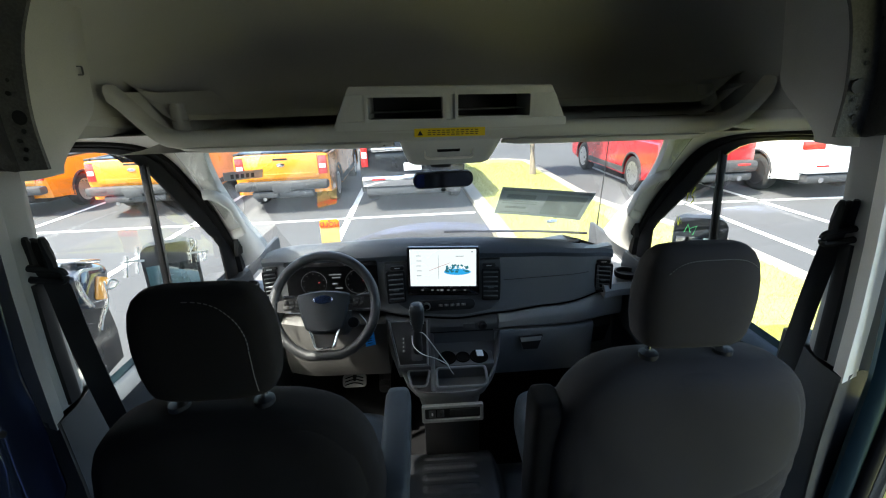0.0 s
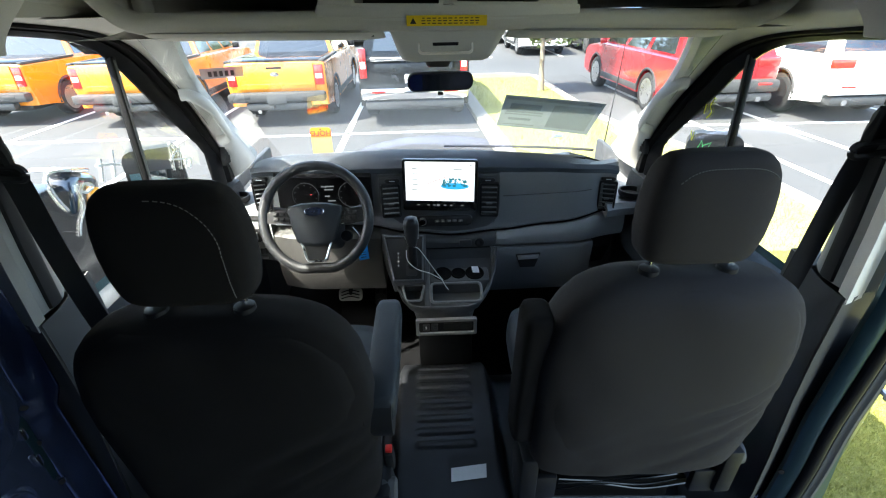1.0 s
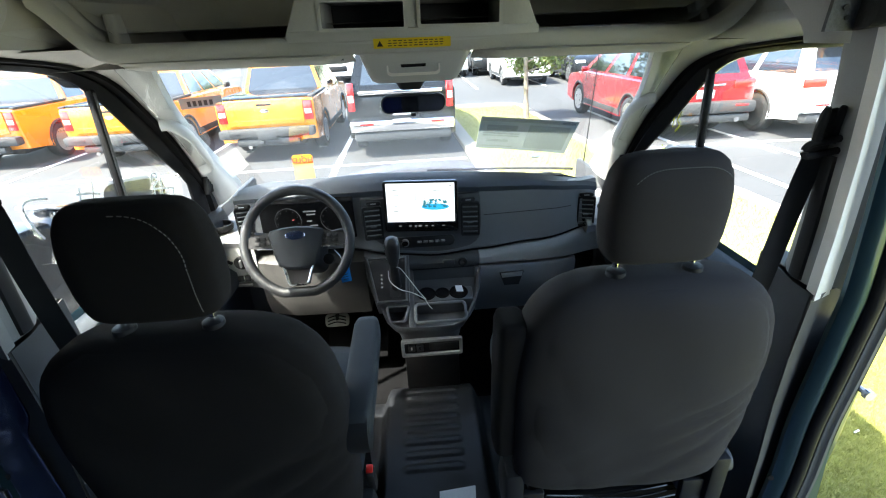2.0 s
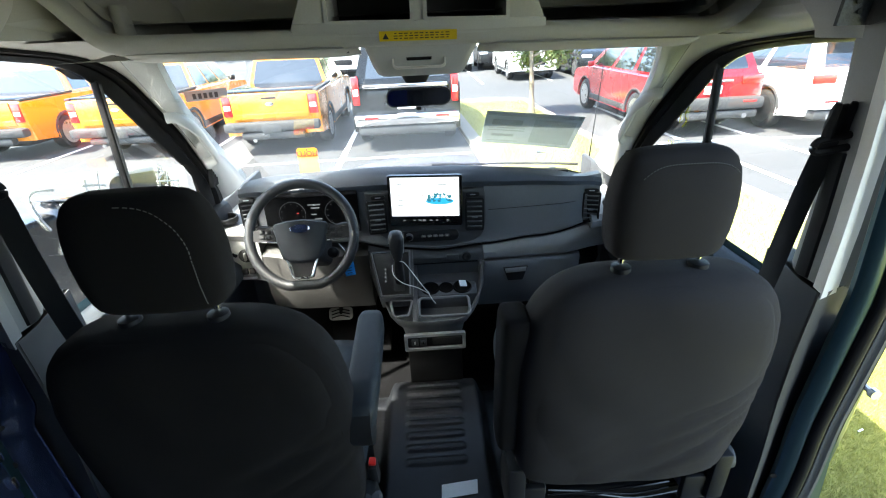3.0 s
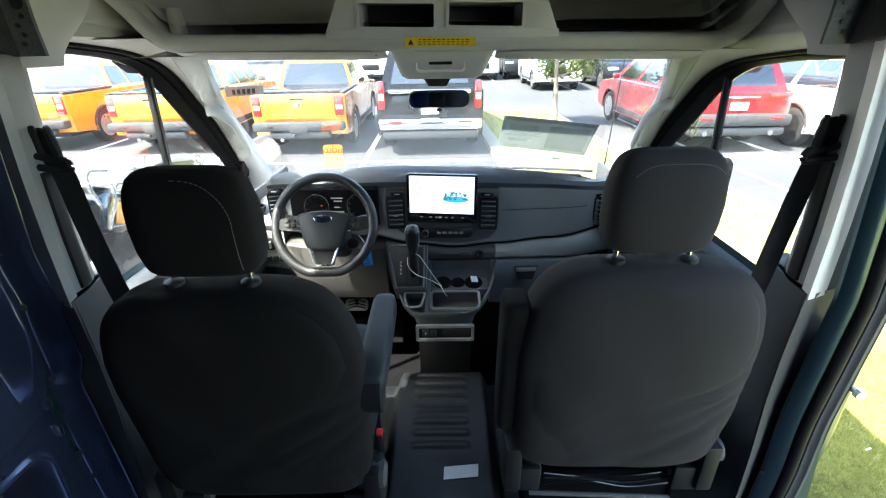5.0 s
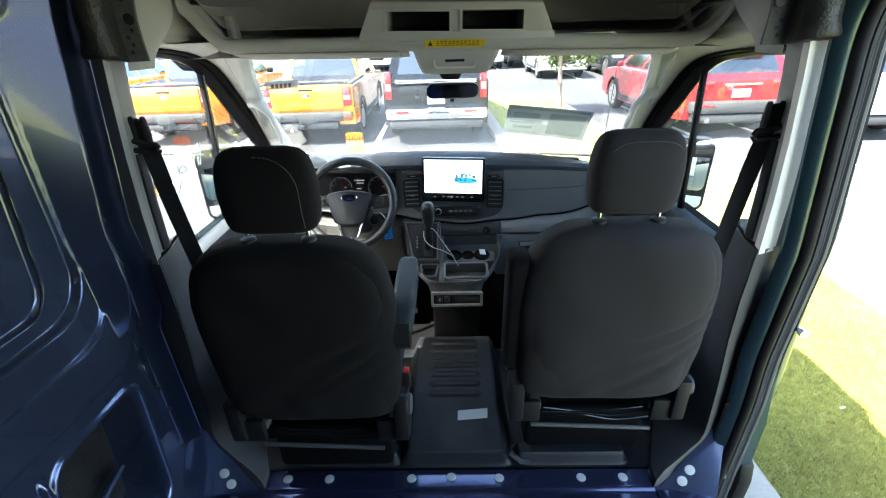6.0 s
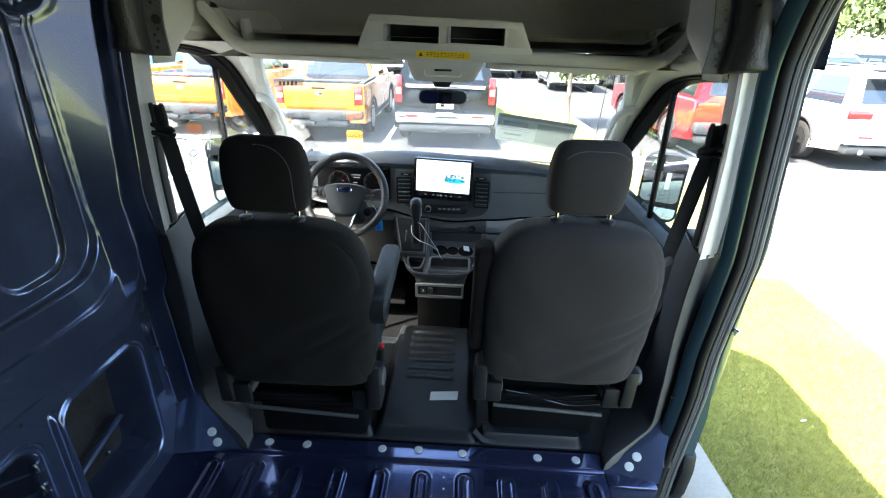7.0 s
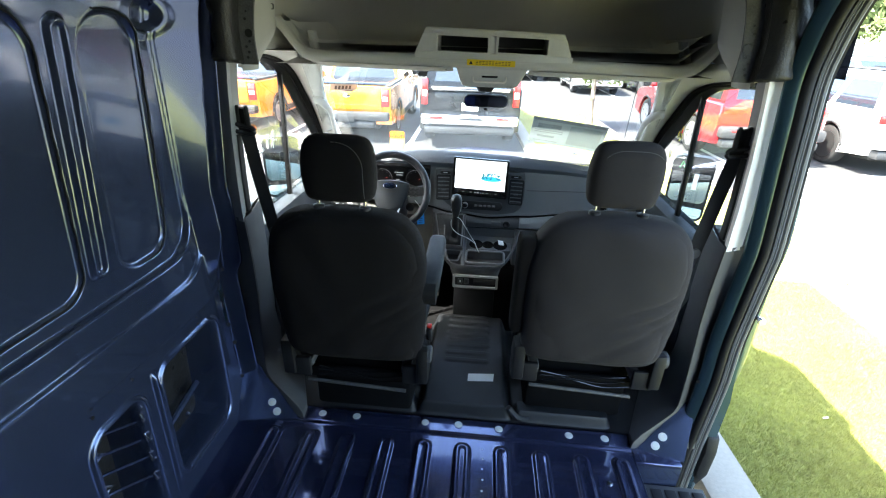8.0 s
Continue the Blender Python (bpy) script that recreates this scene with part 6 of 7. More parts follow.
tube(cable, curve_pts(((-0.126, 1.612, 0.635), (-0.122, 1.59, 0.605), (-0.09, 1.575, 0.578), (-0.045, 1.57, 0.562), (-0.012, 1.568, 0.542), (0.002, 1.568, 0.532), (-0.018, 1.57, 0.56), (-0.05, 1.585, 0.605), (-0.08, 1.60, 0.645), (-0.098, 1.605, 0.652)), 40), 0.0014, 6)
solo("white_cord", cable, M["cable"], "thin white cord looped round the gear lever", "cord")
bm = bmesh.new()
tube(bm, curve_pts(((-0.002, 1.568, 0.535), (0.012, 1.575, 0.50), (0.022, 1.60, 0.470)), 8), 0.0016, 6)
solo("grey_cord", bm, M["cable"], "thin grey cord end hanging into the tray", "cord")

# blue tag on the ignition key
tag = thing("key_tag", "bright blue plastic tag hanging from the ignition key", "key tag", (-0.28, 1.63, 0.60))
bm = bmesh.new()
plate(bm, ((-0.018, -0.036), (0.018, -0.036), (0.018, 0.028), (0.010, 0.037), (-0.010, 0.037), (-0.018, 0.028)), pose(-0.281, 1.622, 0.632, 0, -3, 12), 0.002, 0.0006)
part("tag_plate", bm, M["tag_blue"], tag)
for k in range(3):
    bm = bmesh.new()
    box(bm, (-0.281, 1.6205, 0.628 - 0.010 * k), (0.018, 0.001, 0.0024), 0, pose(0, 0, 0, 0, -3, 12))
    part("tag_print", bm, M["ink"], tag)
bm = bmesh.new()
tube(bm, curve_pts(((-0.281, 1.622, 0.664), (-0.290, 1.635, 0.69), (-0.318, 1.68, 0.70)), 8), 0.0022, 6)
part("key_ring", bm, M["steel"], tag)

# pedals
for name, x, y, z, w, h, lab in (("brake_pedal", -0.442, 2.05, 0.155, 0.115, 0.062, "wide brake pedal with its pad paled for sunlight"), ("accelerator_pedal", -0.295, 2.06, 0.145, 0.055, 0.12, "narrow black accelerator pedal with steel edge")):
    pd = thing(name, lab, "pedal", (x, y, z))
    pm = pose(x, y, z, -35, 0, 0)
    bm = bmesh.new()
    plate(bm, rrect(w, h, 0.018, 4), pm, 0.012, 0.003)
    # the brake pad is light grey to stand in for sunlight on it
    part("pad", bm, M["dot"] if name[0] == "b" else M["rubber"], pd)
    for k in range(3):
        bm = bmesh.new()
        tube(bm, curve_pts((pm @ Vector((-w * 0.38, -0.002, h * (0.25 - 0.25 * k) - 0.004)), pm @ Vector((0, -0.003, h * (0.25 - 0.25 * k) + 0.006)), pm @ Vector((w * 0.38, -0.002, h * (0.25 - 0.25 * k) - 0.004))), 6), 0.003, 5)
        part("grip_rib", bm, M["rubber"], pd)
    bm = bmesh.new()
    tube(bm, (pm @ Vector((0, 0.01, 0.0)), (x + 0.02, y + 0.12, z + 0.22)), 0.012, 8)
    part("pedal_arm", bm, M["black"], pd)
bm = bmesh.new()
box(bm, (-0.36, 2.15, 0.03), (0.30, 0.34, 0.02), 0.006, pose(0, 0, 0, 28, 0, 0))
solo("footwell_pad", bm, M["carpet"], "carpet pad darkened for shade in the driver footwell", "carpet")

# ---- seats ----


def spline(table, t):
    """A smooth value from rows (t, values...)."""
    for a, b in zip(table[:-1], table[1:]):
        if t <= b[0]:
            u = (t - a[0]) / (b[0] - a[0])
            return [p + (q - p) * u for p, q in zip(a[1:], b[1:])]
    return list(table[-1][1:])


BACK = ((0.398, 0.205, 0.954, 0.050), (0.406, 0.228, 0.952, 0.064), (0.43, 0.243, 0.949, 0.076), (0.50, 0.252, 0.943, 0.082), (0.62, 0.257, 0.934, 0.085), (0.74, 0.260, 0.925, 0.085), (0.82, 0.256, 0.919, 0.083), (0.88, 0.245, 0.915, 0.080),
        (0.92, 0.229, 0.913, 0.076), (0.95, 0.206, 0.912, 0.070), (0.972, 0.175, 0.911, 0.060), (0.985, 0.137, 0.911, 0.046), (0.991, 0.085, 0.911, 0.028))
HEAD = ((1.020, 0.078, 0.030), (1.024, 0.090, 0.040), (1.032, 0.0985, 0.046), (1.045, 0.103, 0.049), (1.075, 0.1075, 0.052), (1.12, 0.109, 0.052), (1.155, 0.1065, 0.049), (1.185, 0.101, 0.043), (1.205, 0.092, 0.034), (1.216, 0.079, 0.024), (1.221, 0.060, 0.013))


def fabric_mesh(rings, cx, seed, amount, material, name, parent, label):
    bm = bmesh.new()
    loft(bm, rings)
    for v in bm.verts:
        p = v.co * 9 + Vector((seed, 0, 0))
        fold = noise.noise(Vector((p.x * 0.8 + p.z * 0.7, p.y, p.z * 0.5 - p.x * 0.4)))
        fold += 0.55 * noise.noise(Vector((p.x * 1.6 - p.z * 1.9, p.y, seed))) * smooth(0.80, 0.50, v.co.z)
        for k, (cz, slope, wide) in enumerate(((0.60, 0.55, 0.012), (0.665, 0.42, 0.016), (0.545, 0.75, 0.010))):
            u = v.co.x - cx
            fold += 1.1 * math.exp(-((v.co.z - cz - slope * (u - 0.15) - 0.01 * math.sin(9 * u + k + seed)) / wide) ** 2) * smooth(-0.05, 0.17, u)
        v.co.y += amount * fold
        v.co.x += 0.4 * amount * noise.noise(p * 1.7)
    return part(name, bm, material, parent, label, angle=70)


def seat(cx, dy, dz, arm, arm_up, seed, label):
    st = thing("front_seat", label, "seat", (cx, 1.1 + dy, 0.05), "front seats")
    off = Vector((0, dy, dz))
    rings = []
    for z in lin(0.398, 0.991, 46):
        hw, yc, hd = spline(BACK, z)
        hw *= 1.03
        rings.append([p + off for p in superring(cx, yc, z, hw, hd, 52, 3.4)])
    # the passenger seat's stronger light is put into its paler fabric
    fabric_mesh(rings, cx, seed, 0.0035, M["fabric_lit"] if dy == 0 else M["fabric"], "backrest", st, "black fabric backrest")
    # stretched cover over the rear of the backrest
    rings = []
    for z in lin(0.414, 0.976, 46):
        hw, yc, hd = spline(BACK, z)
        hw = hw - 0.016 - 0.012 * smooth(0.93, 0.976, z)
        ring = []
        for u in lin(-1, 1, 25):
            bulge = hd * max(0.0, 1 - abs(u * hw / (hw + 0.016)) ** 3.4 * 0.97) ** (1 / 3.4)
            edge = 0.005 * smooth(1.0, 0.90, abs(u)) * smooth(0.414, 0.44, z) * smooth(0.976, 0.955, z)
            ring.append(Vector((cx + hw * u, yc - bulge - edge + 0.002, z)) + off)
        ring += [Vector((cx + hw, yc, z)) + off, Vector((cx - hw, yc, z)) + off]
        rings.append(ring)
    fabric_mesh(rings, cx, seed + 3.3, 0.0066, M["fabric_lit"] if dy == 0 else M["fabric"], "back_cover", st, "smooth stretched seat back cover")
    # piping round the cover
    pts = []
    for sx, zz in ((-1, lin(0.47, 0.925, 24)), (1, lin(0.925, 0.47, 24))):
        for z in zz:
            hw, yc, hd = spline(BACK, z)
            h2 = hw - 0.012
            pts.append(Vector((cx + sx * h2, yc - hd * max(0.0, 1 - (h2 / hw) ** 3.4) ** (1 / 3.4) - 0.001, z)) + off)
    for half in (pts[:24], pts[24:]):
        bm = bmesh.new()
        tube(bm, half, 0.0018, 6)
        part("piping", bm, M["fabric"], st)
    # headrest on two posts
    hx, wide = (-0.008, 1.0) if dy == 0 else (-0.004, 1.05)
    rings = []
    for z in lin(1.020, 1.221, 36):
        hw, hd = spline(HEAD, z)
        rings.append([p + off for p in superring(cx + hx, 0.908 - 0.04 * (z - 1.0), z, hw * wide, hd, 48, 3.6)])
    hr = fabric_mesh(rings, cx, seed + 7, 0.0012, M["fabric"] if dy < 0 else M["fabric_lit"], "headrest", st, "padded fabric headrest")
    bm = bmesh.new()
    line = []
    if dy < 0:
        for t in lin(0, 1, 34):
            a = radians(90 - 98 * min(1.0, t * 1.9))
            z = 1.128 + 0.078 * math.sin(a) if t < 0.526 else 1.117 - 0.080 * (t - 0.526) / 0.474
            line.append(Vector((cx - 0.012 + 0.092 * max(0.0, math.cos(a)) ** 0.8 if t < 0.526 else cx + 0.080, 0, z)))
    else:
        for t in lin(-1, 1, 34):
            line.append(Vector((cx + 0.082 * t, 0, 1.200 - 0.022 * abs(t) ** 4)))
    for i in range(0, len(line) - 1):
        ends = []
        for p in (line[i], line[i].lerp(line[i + 1], 0.62)):
            hw, hd = spline(HEAD, p.z)
            ratio = min(0.98, abs(p.x - cx - hx) / (hw * wide))
            y = 0.908 - 0.04 * (p.z - 1.0) - hd * (1 - ratio ** 3.6) ** (1 / 3.6) - 0.0008
            ends.append(Vector((p.x, y, p.z)) + off)
        tube(bm, ends, 0.0009, 4)
    part("stitching", bm, M["stitch"], hr, "fine grey stitching", kind="stuff")
    for px in (-0.078, 0.070):
        bm = bmesh.new()
        tube(bm, (Vector((cx + px, 0.905, 0.95)) + off, Vector((cx + px, 0.906, 1.04)) + off), 0.0065, 10)
        part("headrest_post", bm, M["chrome"], st, "bright steel headrest post")
        bm = bmesh.new()
        lathe(bm, ((0, 0), (0.019, 0), (0.018, 0.010), (0.009, 0.013), (0, 0.013)), Matrix.Translation(Vector((cx + px, 0.902, 0.988)) + off), 20)
        part("post_collar", bm, M["black"], st, "black post collar")
    # cushion and base
    bm = bmesh.new()
    rings = []
    for y, hw, z0, z1 in ((0.955, 0.19, 0.42, 0.50), (0.97, 0.225, 0.40, 0.535), (1.05, 0.245, 0.385, 0.555), (1.25, 0.250, 0.385, 0.565), (1.36, 0.245, 0.39, 0.565), (1.42, 0.225, 0.41, 0.545), (1.44, 0.18, 0.44, 0.51)):
        rings.append([Vector((p.x, y, p.y)) + off for p in superring(cx, (z0 + z1) / 2, 0, hw, (z1 - z0) / 2, 36, 4)])
    loft(bm, rings)
    part("seat_cushion", bm, M["fabric_blue"], st, "dark seat cushion", angle=60)
    bm = bmesh.new()
    box(bm, Vector((cx, 1.19, 0.185)) + Vector((0, dy, 0)), (0.40, 0.38, 0.31), 0.02)
    part("pedestal", bm, M["carpet"], st, "black seat pedestal")
    bm = bmesh.new()
    box(bm, Vector((cx, 1.17, 0.375)) + off, (0.44, 0.40, 0.05), 0.012)
    part("seat_pan", bm, M["black"], st)
    for sx in (-1, 1):
        bm = bmesh.new()
        box(bm, Vector((cx + sx * 0.19, 1.16, 0.335)) + off, (0.035, 0.46, 0.03), 0.004)
        part("seat_rail", bm, M["bracket"], st, "dark steel seat rail")
        bm = bmesh.new()
        prism(bm, [(0.90 + dy, 0.455 + dz), (0.90 + dy, 0.30 + dz), (0.93 + dy, 0.285 + dz), (1.0 + dy, 0.29 + dz), (1.02 + dy, 0.36 + dz), (0.985 + dy, 0.45 + dz)], "x", cx + sx * 0.255 - 0.022, cx + sx * 0.255 + 0.022, 0.008)
        part("side_cover", bm, M["black"], st, "black plastic hinge cover")
        bm = bmesh.new()
        box(bm, Vector((cx + sx * 0.215, 0.925, 0.325)) + off, (0.075, 0.020, 0.085), 0.006)
        part("hinge_plate", bm, M["black"], st, "black hinge plate")
    bm = bmesh.new()
    tube(bm, (Vector((cx - 0.20, 0.935, 0.252)) + off, Vector((cx + 0.19, 0.930, 0.235)) + off), 0.007, 8)
    part("cross_bar", bm, M["bracket"], st, "thin steel cross bar")
    bm = bmesh.new()
    box(bm, Vector((cx, 0.965, 0.275)) + off, (0.40, 0.02, 0.05), 0.006)
    part("wiring_tray", bm, M["carpet"], st)
    for k in range(3):
        bm = bmesh.new()
        tube(bm, curve_pts([Vector((cx - 0.16 + 0.12 * j, 0.952 + 0.004 * (j % 2), 0.262 + 0.018 * k + 0.012 * math.sin(2.1 * j + k))) + off for j in range(4)], 12), 0.0028, 5)
        part("wire", bm, M["gloss_black"], st)
    if arm_up:
        bm = bmesh.new()
        rings = [[p + off for p in superring(cx + arm * 0.272, 0.962 - 0.10 * (z - 0.5), z, 0.032 * k, 0.050 * k, 24, 4)] for z, k in ((0.50, 0.75), (0.515, 0.95), (0.60, 1.0), (0.80, 1.0), (0.875, 0.98), (0.893, 0.86), (0.900, 0.6))]
        loft(bm, rings)
        part("armrest", bm, M["fabric"], st, "armrest folded upright", angle=60)
    else:
        bm = bmesh.new()
        rings = []
        for y, k, z in ((0.90, 0.7, 0.720), (0.915, 0.95, 0.728), (1.0, 1.0, 0.738), (1.10, 1.0, 0.748), (1.185, 0.97, 0.756), (1.208, 0.82, 0.757), (1.216, 0.55, 0.757)):
            rings.append([Vector((p.x, y, p.y)) + off for p in superring(cx + arm * 0.278, z, 0, 0.033 * k, 0.034 * k, 24, 4)])
        loft(bm, rings)
        part("armrest", bm, M["fabric_blue"], st, "armrest folded down level", angle=60)
        bm = bmesh.new()
        rings = [[Vector((x, 0.93 + 0.045 * math.cos(a) + dy, 0.70 + 0.055 * math.sin(a) + dz)) for a in [2 * math.pi * k / 20 for k in range(20)]] for x in (cx + arm * 0.245, cx + arm * 0.300)]
        loft(bm, rings)
        part("armrest_hinge", bm, M["black"], st, "black round armrest hinge")
    bm = bmesh.new()
    box(bm, Vector((cx + arm * 0.272, 0.99, 0.47)) + off, (0.022, 0.03, 0.075), 0.006, pose(0, 0, 0, 12, 0, 0))
    bk = part("belt_buckle", bm, M["black"], st, "black belt buckle")
    bm = bmesh.new()
    box(bm, Vector((cx + arm * 0.272, 0.984, 0.510)) + off, (0.016, 0.018, 0.010), 0.002, pose(0, 0, 0, 12, 0, 0))
    part("release_button", bm, M["red_button"], bk, "red release button")
    bm = bmesh.new()
    lathe(bm, ((0, 0), (0.034, 0), (0.032, 0.030), (0.026, 0.034), (0, 0.034)), Matrix.Translation(Vector((cx + 0.255, 0.935, 0.42)) + off) @ pose(0, 0, 0, 0, 90, 0), 24)
    part("adjuster_knob", bm, M["trim_dark"], st, "round grey adjuster knob")
    return st


seat(-0.424, -0.066, -0.030, 1, False, 1.0, "black fabric driver seat with level armrest and tall headrest")
seat(0.446, 0.0, -0.024, -1, True, 5.0, "black fabric passenger seat with upright armrest and headrest")

# ---- seat belts ----
for sign, side in SIDES:
    sb = thing("seat_belt", "black seat belt hanging from its pillar guide", "seat belt", (sign * 0.79, 0.98, 1.15), "seat belts")
    bm = bmesh.new()
    run = ((0.806, 1.012, 1.172), (0.806, 1.026, 1.13), (0.794, 1.030, 1.02), (0.774, 1.026, 0.87), (0.752, 1.024, 0.72), (0.730, 1.03, 0.58)) if sign > 0 else (
        (0.800, 1.008, 1.172), (0.797, 1.020, 1.13), (0.776, 1.004, 1.02), (0.748, 0.988, 0.89), (0.724, 0.985, 0.75), (0.70, 0.99, 0.60))
    pts = curve_pts([(sign * x, y, z) for x, y, z in run], 20)
    rings = []
    for p in pts:
        a, t = Vector((sign * 0.97, -0.22, 0.10)).normalized() * 0.0225, Vector((0, -0.0008, 0))
        rings.append([p + a + t, p - a + t, p - a - t, p + a - t])
    loft(bm, rings)
    part("webbing", bm, M["belt"], sb, "black belt webbing", angle=20)
    bm = bmesh.new()
    ring = [Vector((sign * 0.802, 1.004, 1.158)) + Vector((sign * u * 0.95, -u * 0.30, v + u * 0.25)) for u, v in rrect(0.064, 0.024, 0.010, 4)]
    tube(bm, ring, 0.0075, 8, closed=True)
    part("guide_loop", bm, M["black"], sb, "black belt guide loop")
    bm = bmesh.new()
    box(bm, (sign * 0.808, 1.018, 1.198), (0.046, 0.020, 0.062), 0.008, pose(0, 0, 0, 8, -sign * 8, sign * 12))
    part("height_adjuster", bm, M["black"], sb, "black height adjuster")
    for k in (-1, 1):
        bm = bmesh.new()
        tube(bm, curve_pts([(sign * (0.806 + 0.016 * k), 1.012, 1.165), (sign * (0.802 + 0.017 * k), 1.008, 1.20), (sign * (0.796 + 0.015 * k), 1.0, 1.235)], 6), [0.010, 0.010, 0.010, 0.009, 0.008, 0.008, 0.005], 8)
        part("adjuster_prong", bm, M["black"], sb)
    bm = bmesh.new()
    lathe(bm, ((0, 0), (0.018, 0), (0.018, 0.008), (0, 0.010)), pose(sign * (0.763 if sign > 0 else 0.732), 1.018 if sign > 0 else 0.980, 0.80, 90, 0, sign * 14), 18)
    part("belt_stop", bm, M["trim_dark"], sb, "small dark belt button")
# kick panels close the footwell sides
for sign, side in SIDES:
    solo("kick_panel", boxes(((sign * 0.915, 2.36, 0.22), (0.03, 0.62, 1.02), 0.01)), M["trim_dark"], "dark grey kick panel beside the footwell", "kick panel", "structure", "kick panels")

# ---- outdoors: ground ----
G = -0.70
bm = bmesh.new()
grid(bm, [-400, -120, -60, -30, -15, -8, -4, 0, 4, 8, 15, 30, 60, 120, 400], [-300, -60, -20, -5, 5, 15, 30, 60, 120, 300, 600], lambda x, y: Vector((x, y, G)))
ground = solo("ground", bm, M["asphalt"], "worn grey asphalt car park with patches", "ground", "structure")


def isl(y, side):
    """Edges of the grass island: the kerb's outer line at y."""
    if side < 0:
        return 1.26 - 0.044 * (y - 1.2)
    t = smooth(5.0, 9.5, y)
    return 4.25 * (1 - t) + (3.35 - 0.02 * (y - 9.5)) * t


def island(inset, y0, y1, n=40):
    ys = lin(y0, y1, n)
    left = [(isl(y, -1) + inset, y) for y in ys]
    right = [(isl(y, 1) - inset, y) for y in ys]
    xl, xr = left[-1][0], right[-1][0]
    c, r = (xl + xr) / 2, (xr - xl) / 2
    tip = [(c - r * math.cos(a), y1 + r * 0.55 * math.sin(a)) for a in lin(0.15, math.pi - 0.15, 14)]
    return left + tip + right[::-1]


outer, inner = island(0, -14, 14.2), island(0.24, -14, 14.2)
bm = bmesh.new()
n = len(outer)
prof = [[Vector((p[0], p[1], G - 0.02)) for p in outer], [Vector((p[0], p[1], G + 0.10)) for p in outer], [Vector((p[0] + (q[0] - p[0]) * 0.15, p[1] + (q[1] - p[1]) * 0.15, G + 0.122)) for p, q in zip(outer, inner)], [Vector((q[0], q[1], G + 0.122)) for q in inner], [Vector((q[0], q[1], G - 0.02)) for q in inner]]
loft(bm, prof, cap=False)
kerb = solo("kerb", bm, M["concrete"], "pale concrete kerb round the grass island", "kerb", "structure")
bm = bmesh.new()
v = [bm.verts.new((p[0], p[1], G + 0.105)) for p in island(0.23, -14, 14.2)]
bm.faces.new(v)
lawn = solo("lawn", bm, M["soil"], "sunlit mown grass island beside the van", "lawn", "structure")


def blades(name, x0, x1, y0, y1, count, h, seed, label):
    rnd = np.random.RandomState(seed)
    xs, ys = rnd.uniform(x0, x1, count), rnd.uniform(y0, y1, count)
    keep = [i for i in range(count) if isl(ys[i], -1) + 0.245 < xs[i] < isl(ys[i], 1) - 0.245]
    vs, fs = [], []
    for i in keep:
        x, y = xs[i], ys[i]
        a, hh, w = rnd.uniform(0, 6.28), h * rnd.uniform(0.5, 1.2), rnd.uniform(0.0007, 0.0016) * h / 0.03
        lx, ly = rnd.normal(0, 0.5) * hh, rnd.normal(0, 0.5) * hh
        k = len(vs)
        z = G + 0.105
        vs += [(x - w * math.cos(a), y - w * math.sin(a), z), (x + w * math.cos(a), y + w * math.sin(a), z), (x + lx, y + ly, z + hh)]
        fs.append((k, k + 1, k + 2))
    me = bpy.data.meshes.new(name)
    me.from_pydata(vs, [], fs)
    me.materials.append(M["grass"])
    return tagged(new(name, me), label, "grass", kind="stuff")


blades("grass", 1.35, 3.2, 0.6, 3.6, 300000, 0.030, 3, "short green mown grass blades on the island")
blades("grass_far", 0.9, 4.2, 3.6, 14.0, 40000, 0.06, 4, "short green mown grass blades farther along the island")
for x, y, rz in ((2.165, 1.744, 20),):
    bm = bmesh.new()
    box(bm, (x, y, G + 0.150), (0.042, 0.008, 0.004), 0.001, pose(0, 0, 0, 4, 6, rz))
    solo("litter", bm, M["litter"], "small white scrap lying in the grass", "litter")


def stripe(x0, y0, x1, y1, w=0.11):
    d = Vector((x1 - x0, y1 - y0, 0)).normalized()
    s = Vector((-d.y, d.x, 0)) * w / 2
    a, b = Vector((x0, y0, G + 0.004)), Vector((x1, y1, G + 0.004))
    bm = bmesh.new()
    up = Vector((0, 0, 0.002))
    loft(bm, ((a + s, a - s, a - s + up, a + s + up), (b + s, b - s, b - s + up, b + s + up)))
    return solo("parking_line", bm, M["line"], "white painted parking bay line on the asphalt", "road marking", "structure", "parking lines")


for x0 in (-1.52, -4.44, -7.60, -10.6, -13.6):
    stripe(x0 + 0.12, 3.0, x0 - 0.10, 13.6)
stripe(-16.0, 8.35, 0.88, 8.52)
for x0 in (4.9, 6.3, 9.1, 12.0):
    stripe(x0 + 0.15, 5.0, x0 - 0.08, 13.6)
stripe(4.4, 8.45, 20.0, 8.15)
for y0 in (20.4, 25.6):
    for k in range(9):
        stripe(-9 + 2.9 * k, y0 - 0.4, -9 + 2.9 * k, y0 + 5.0)

# ---- outdoors: vehicles ----


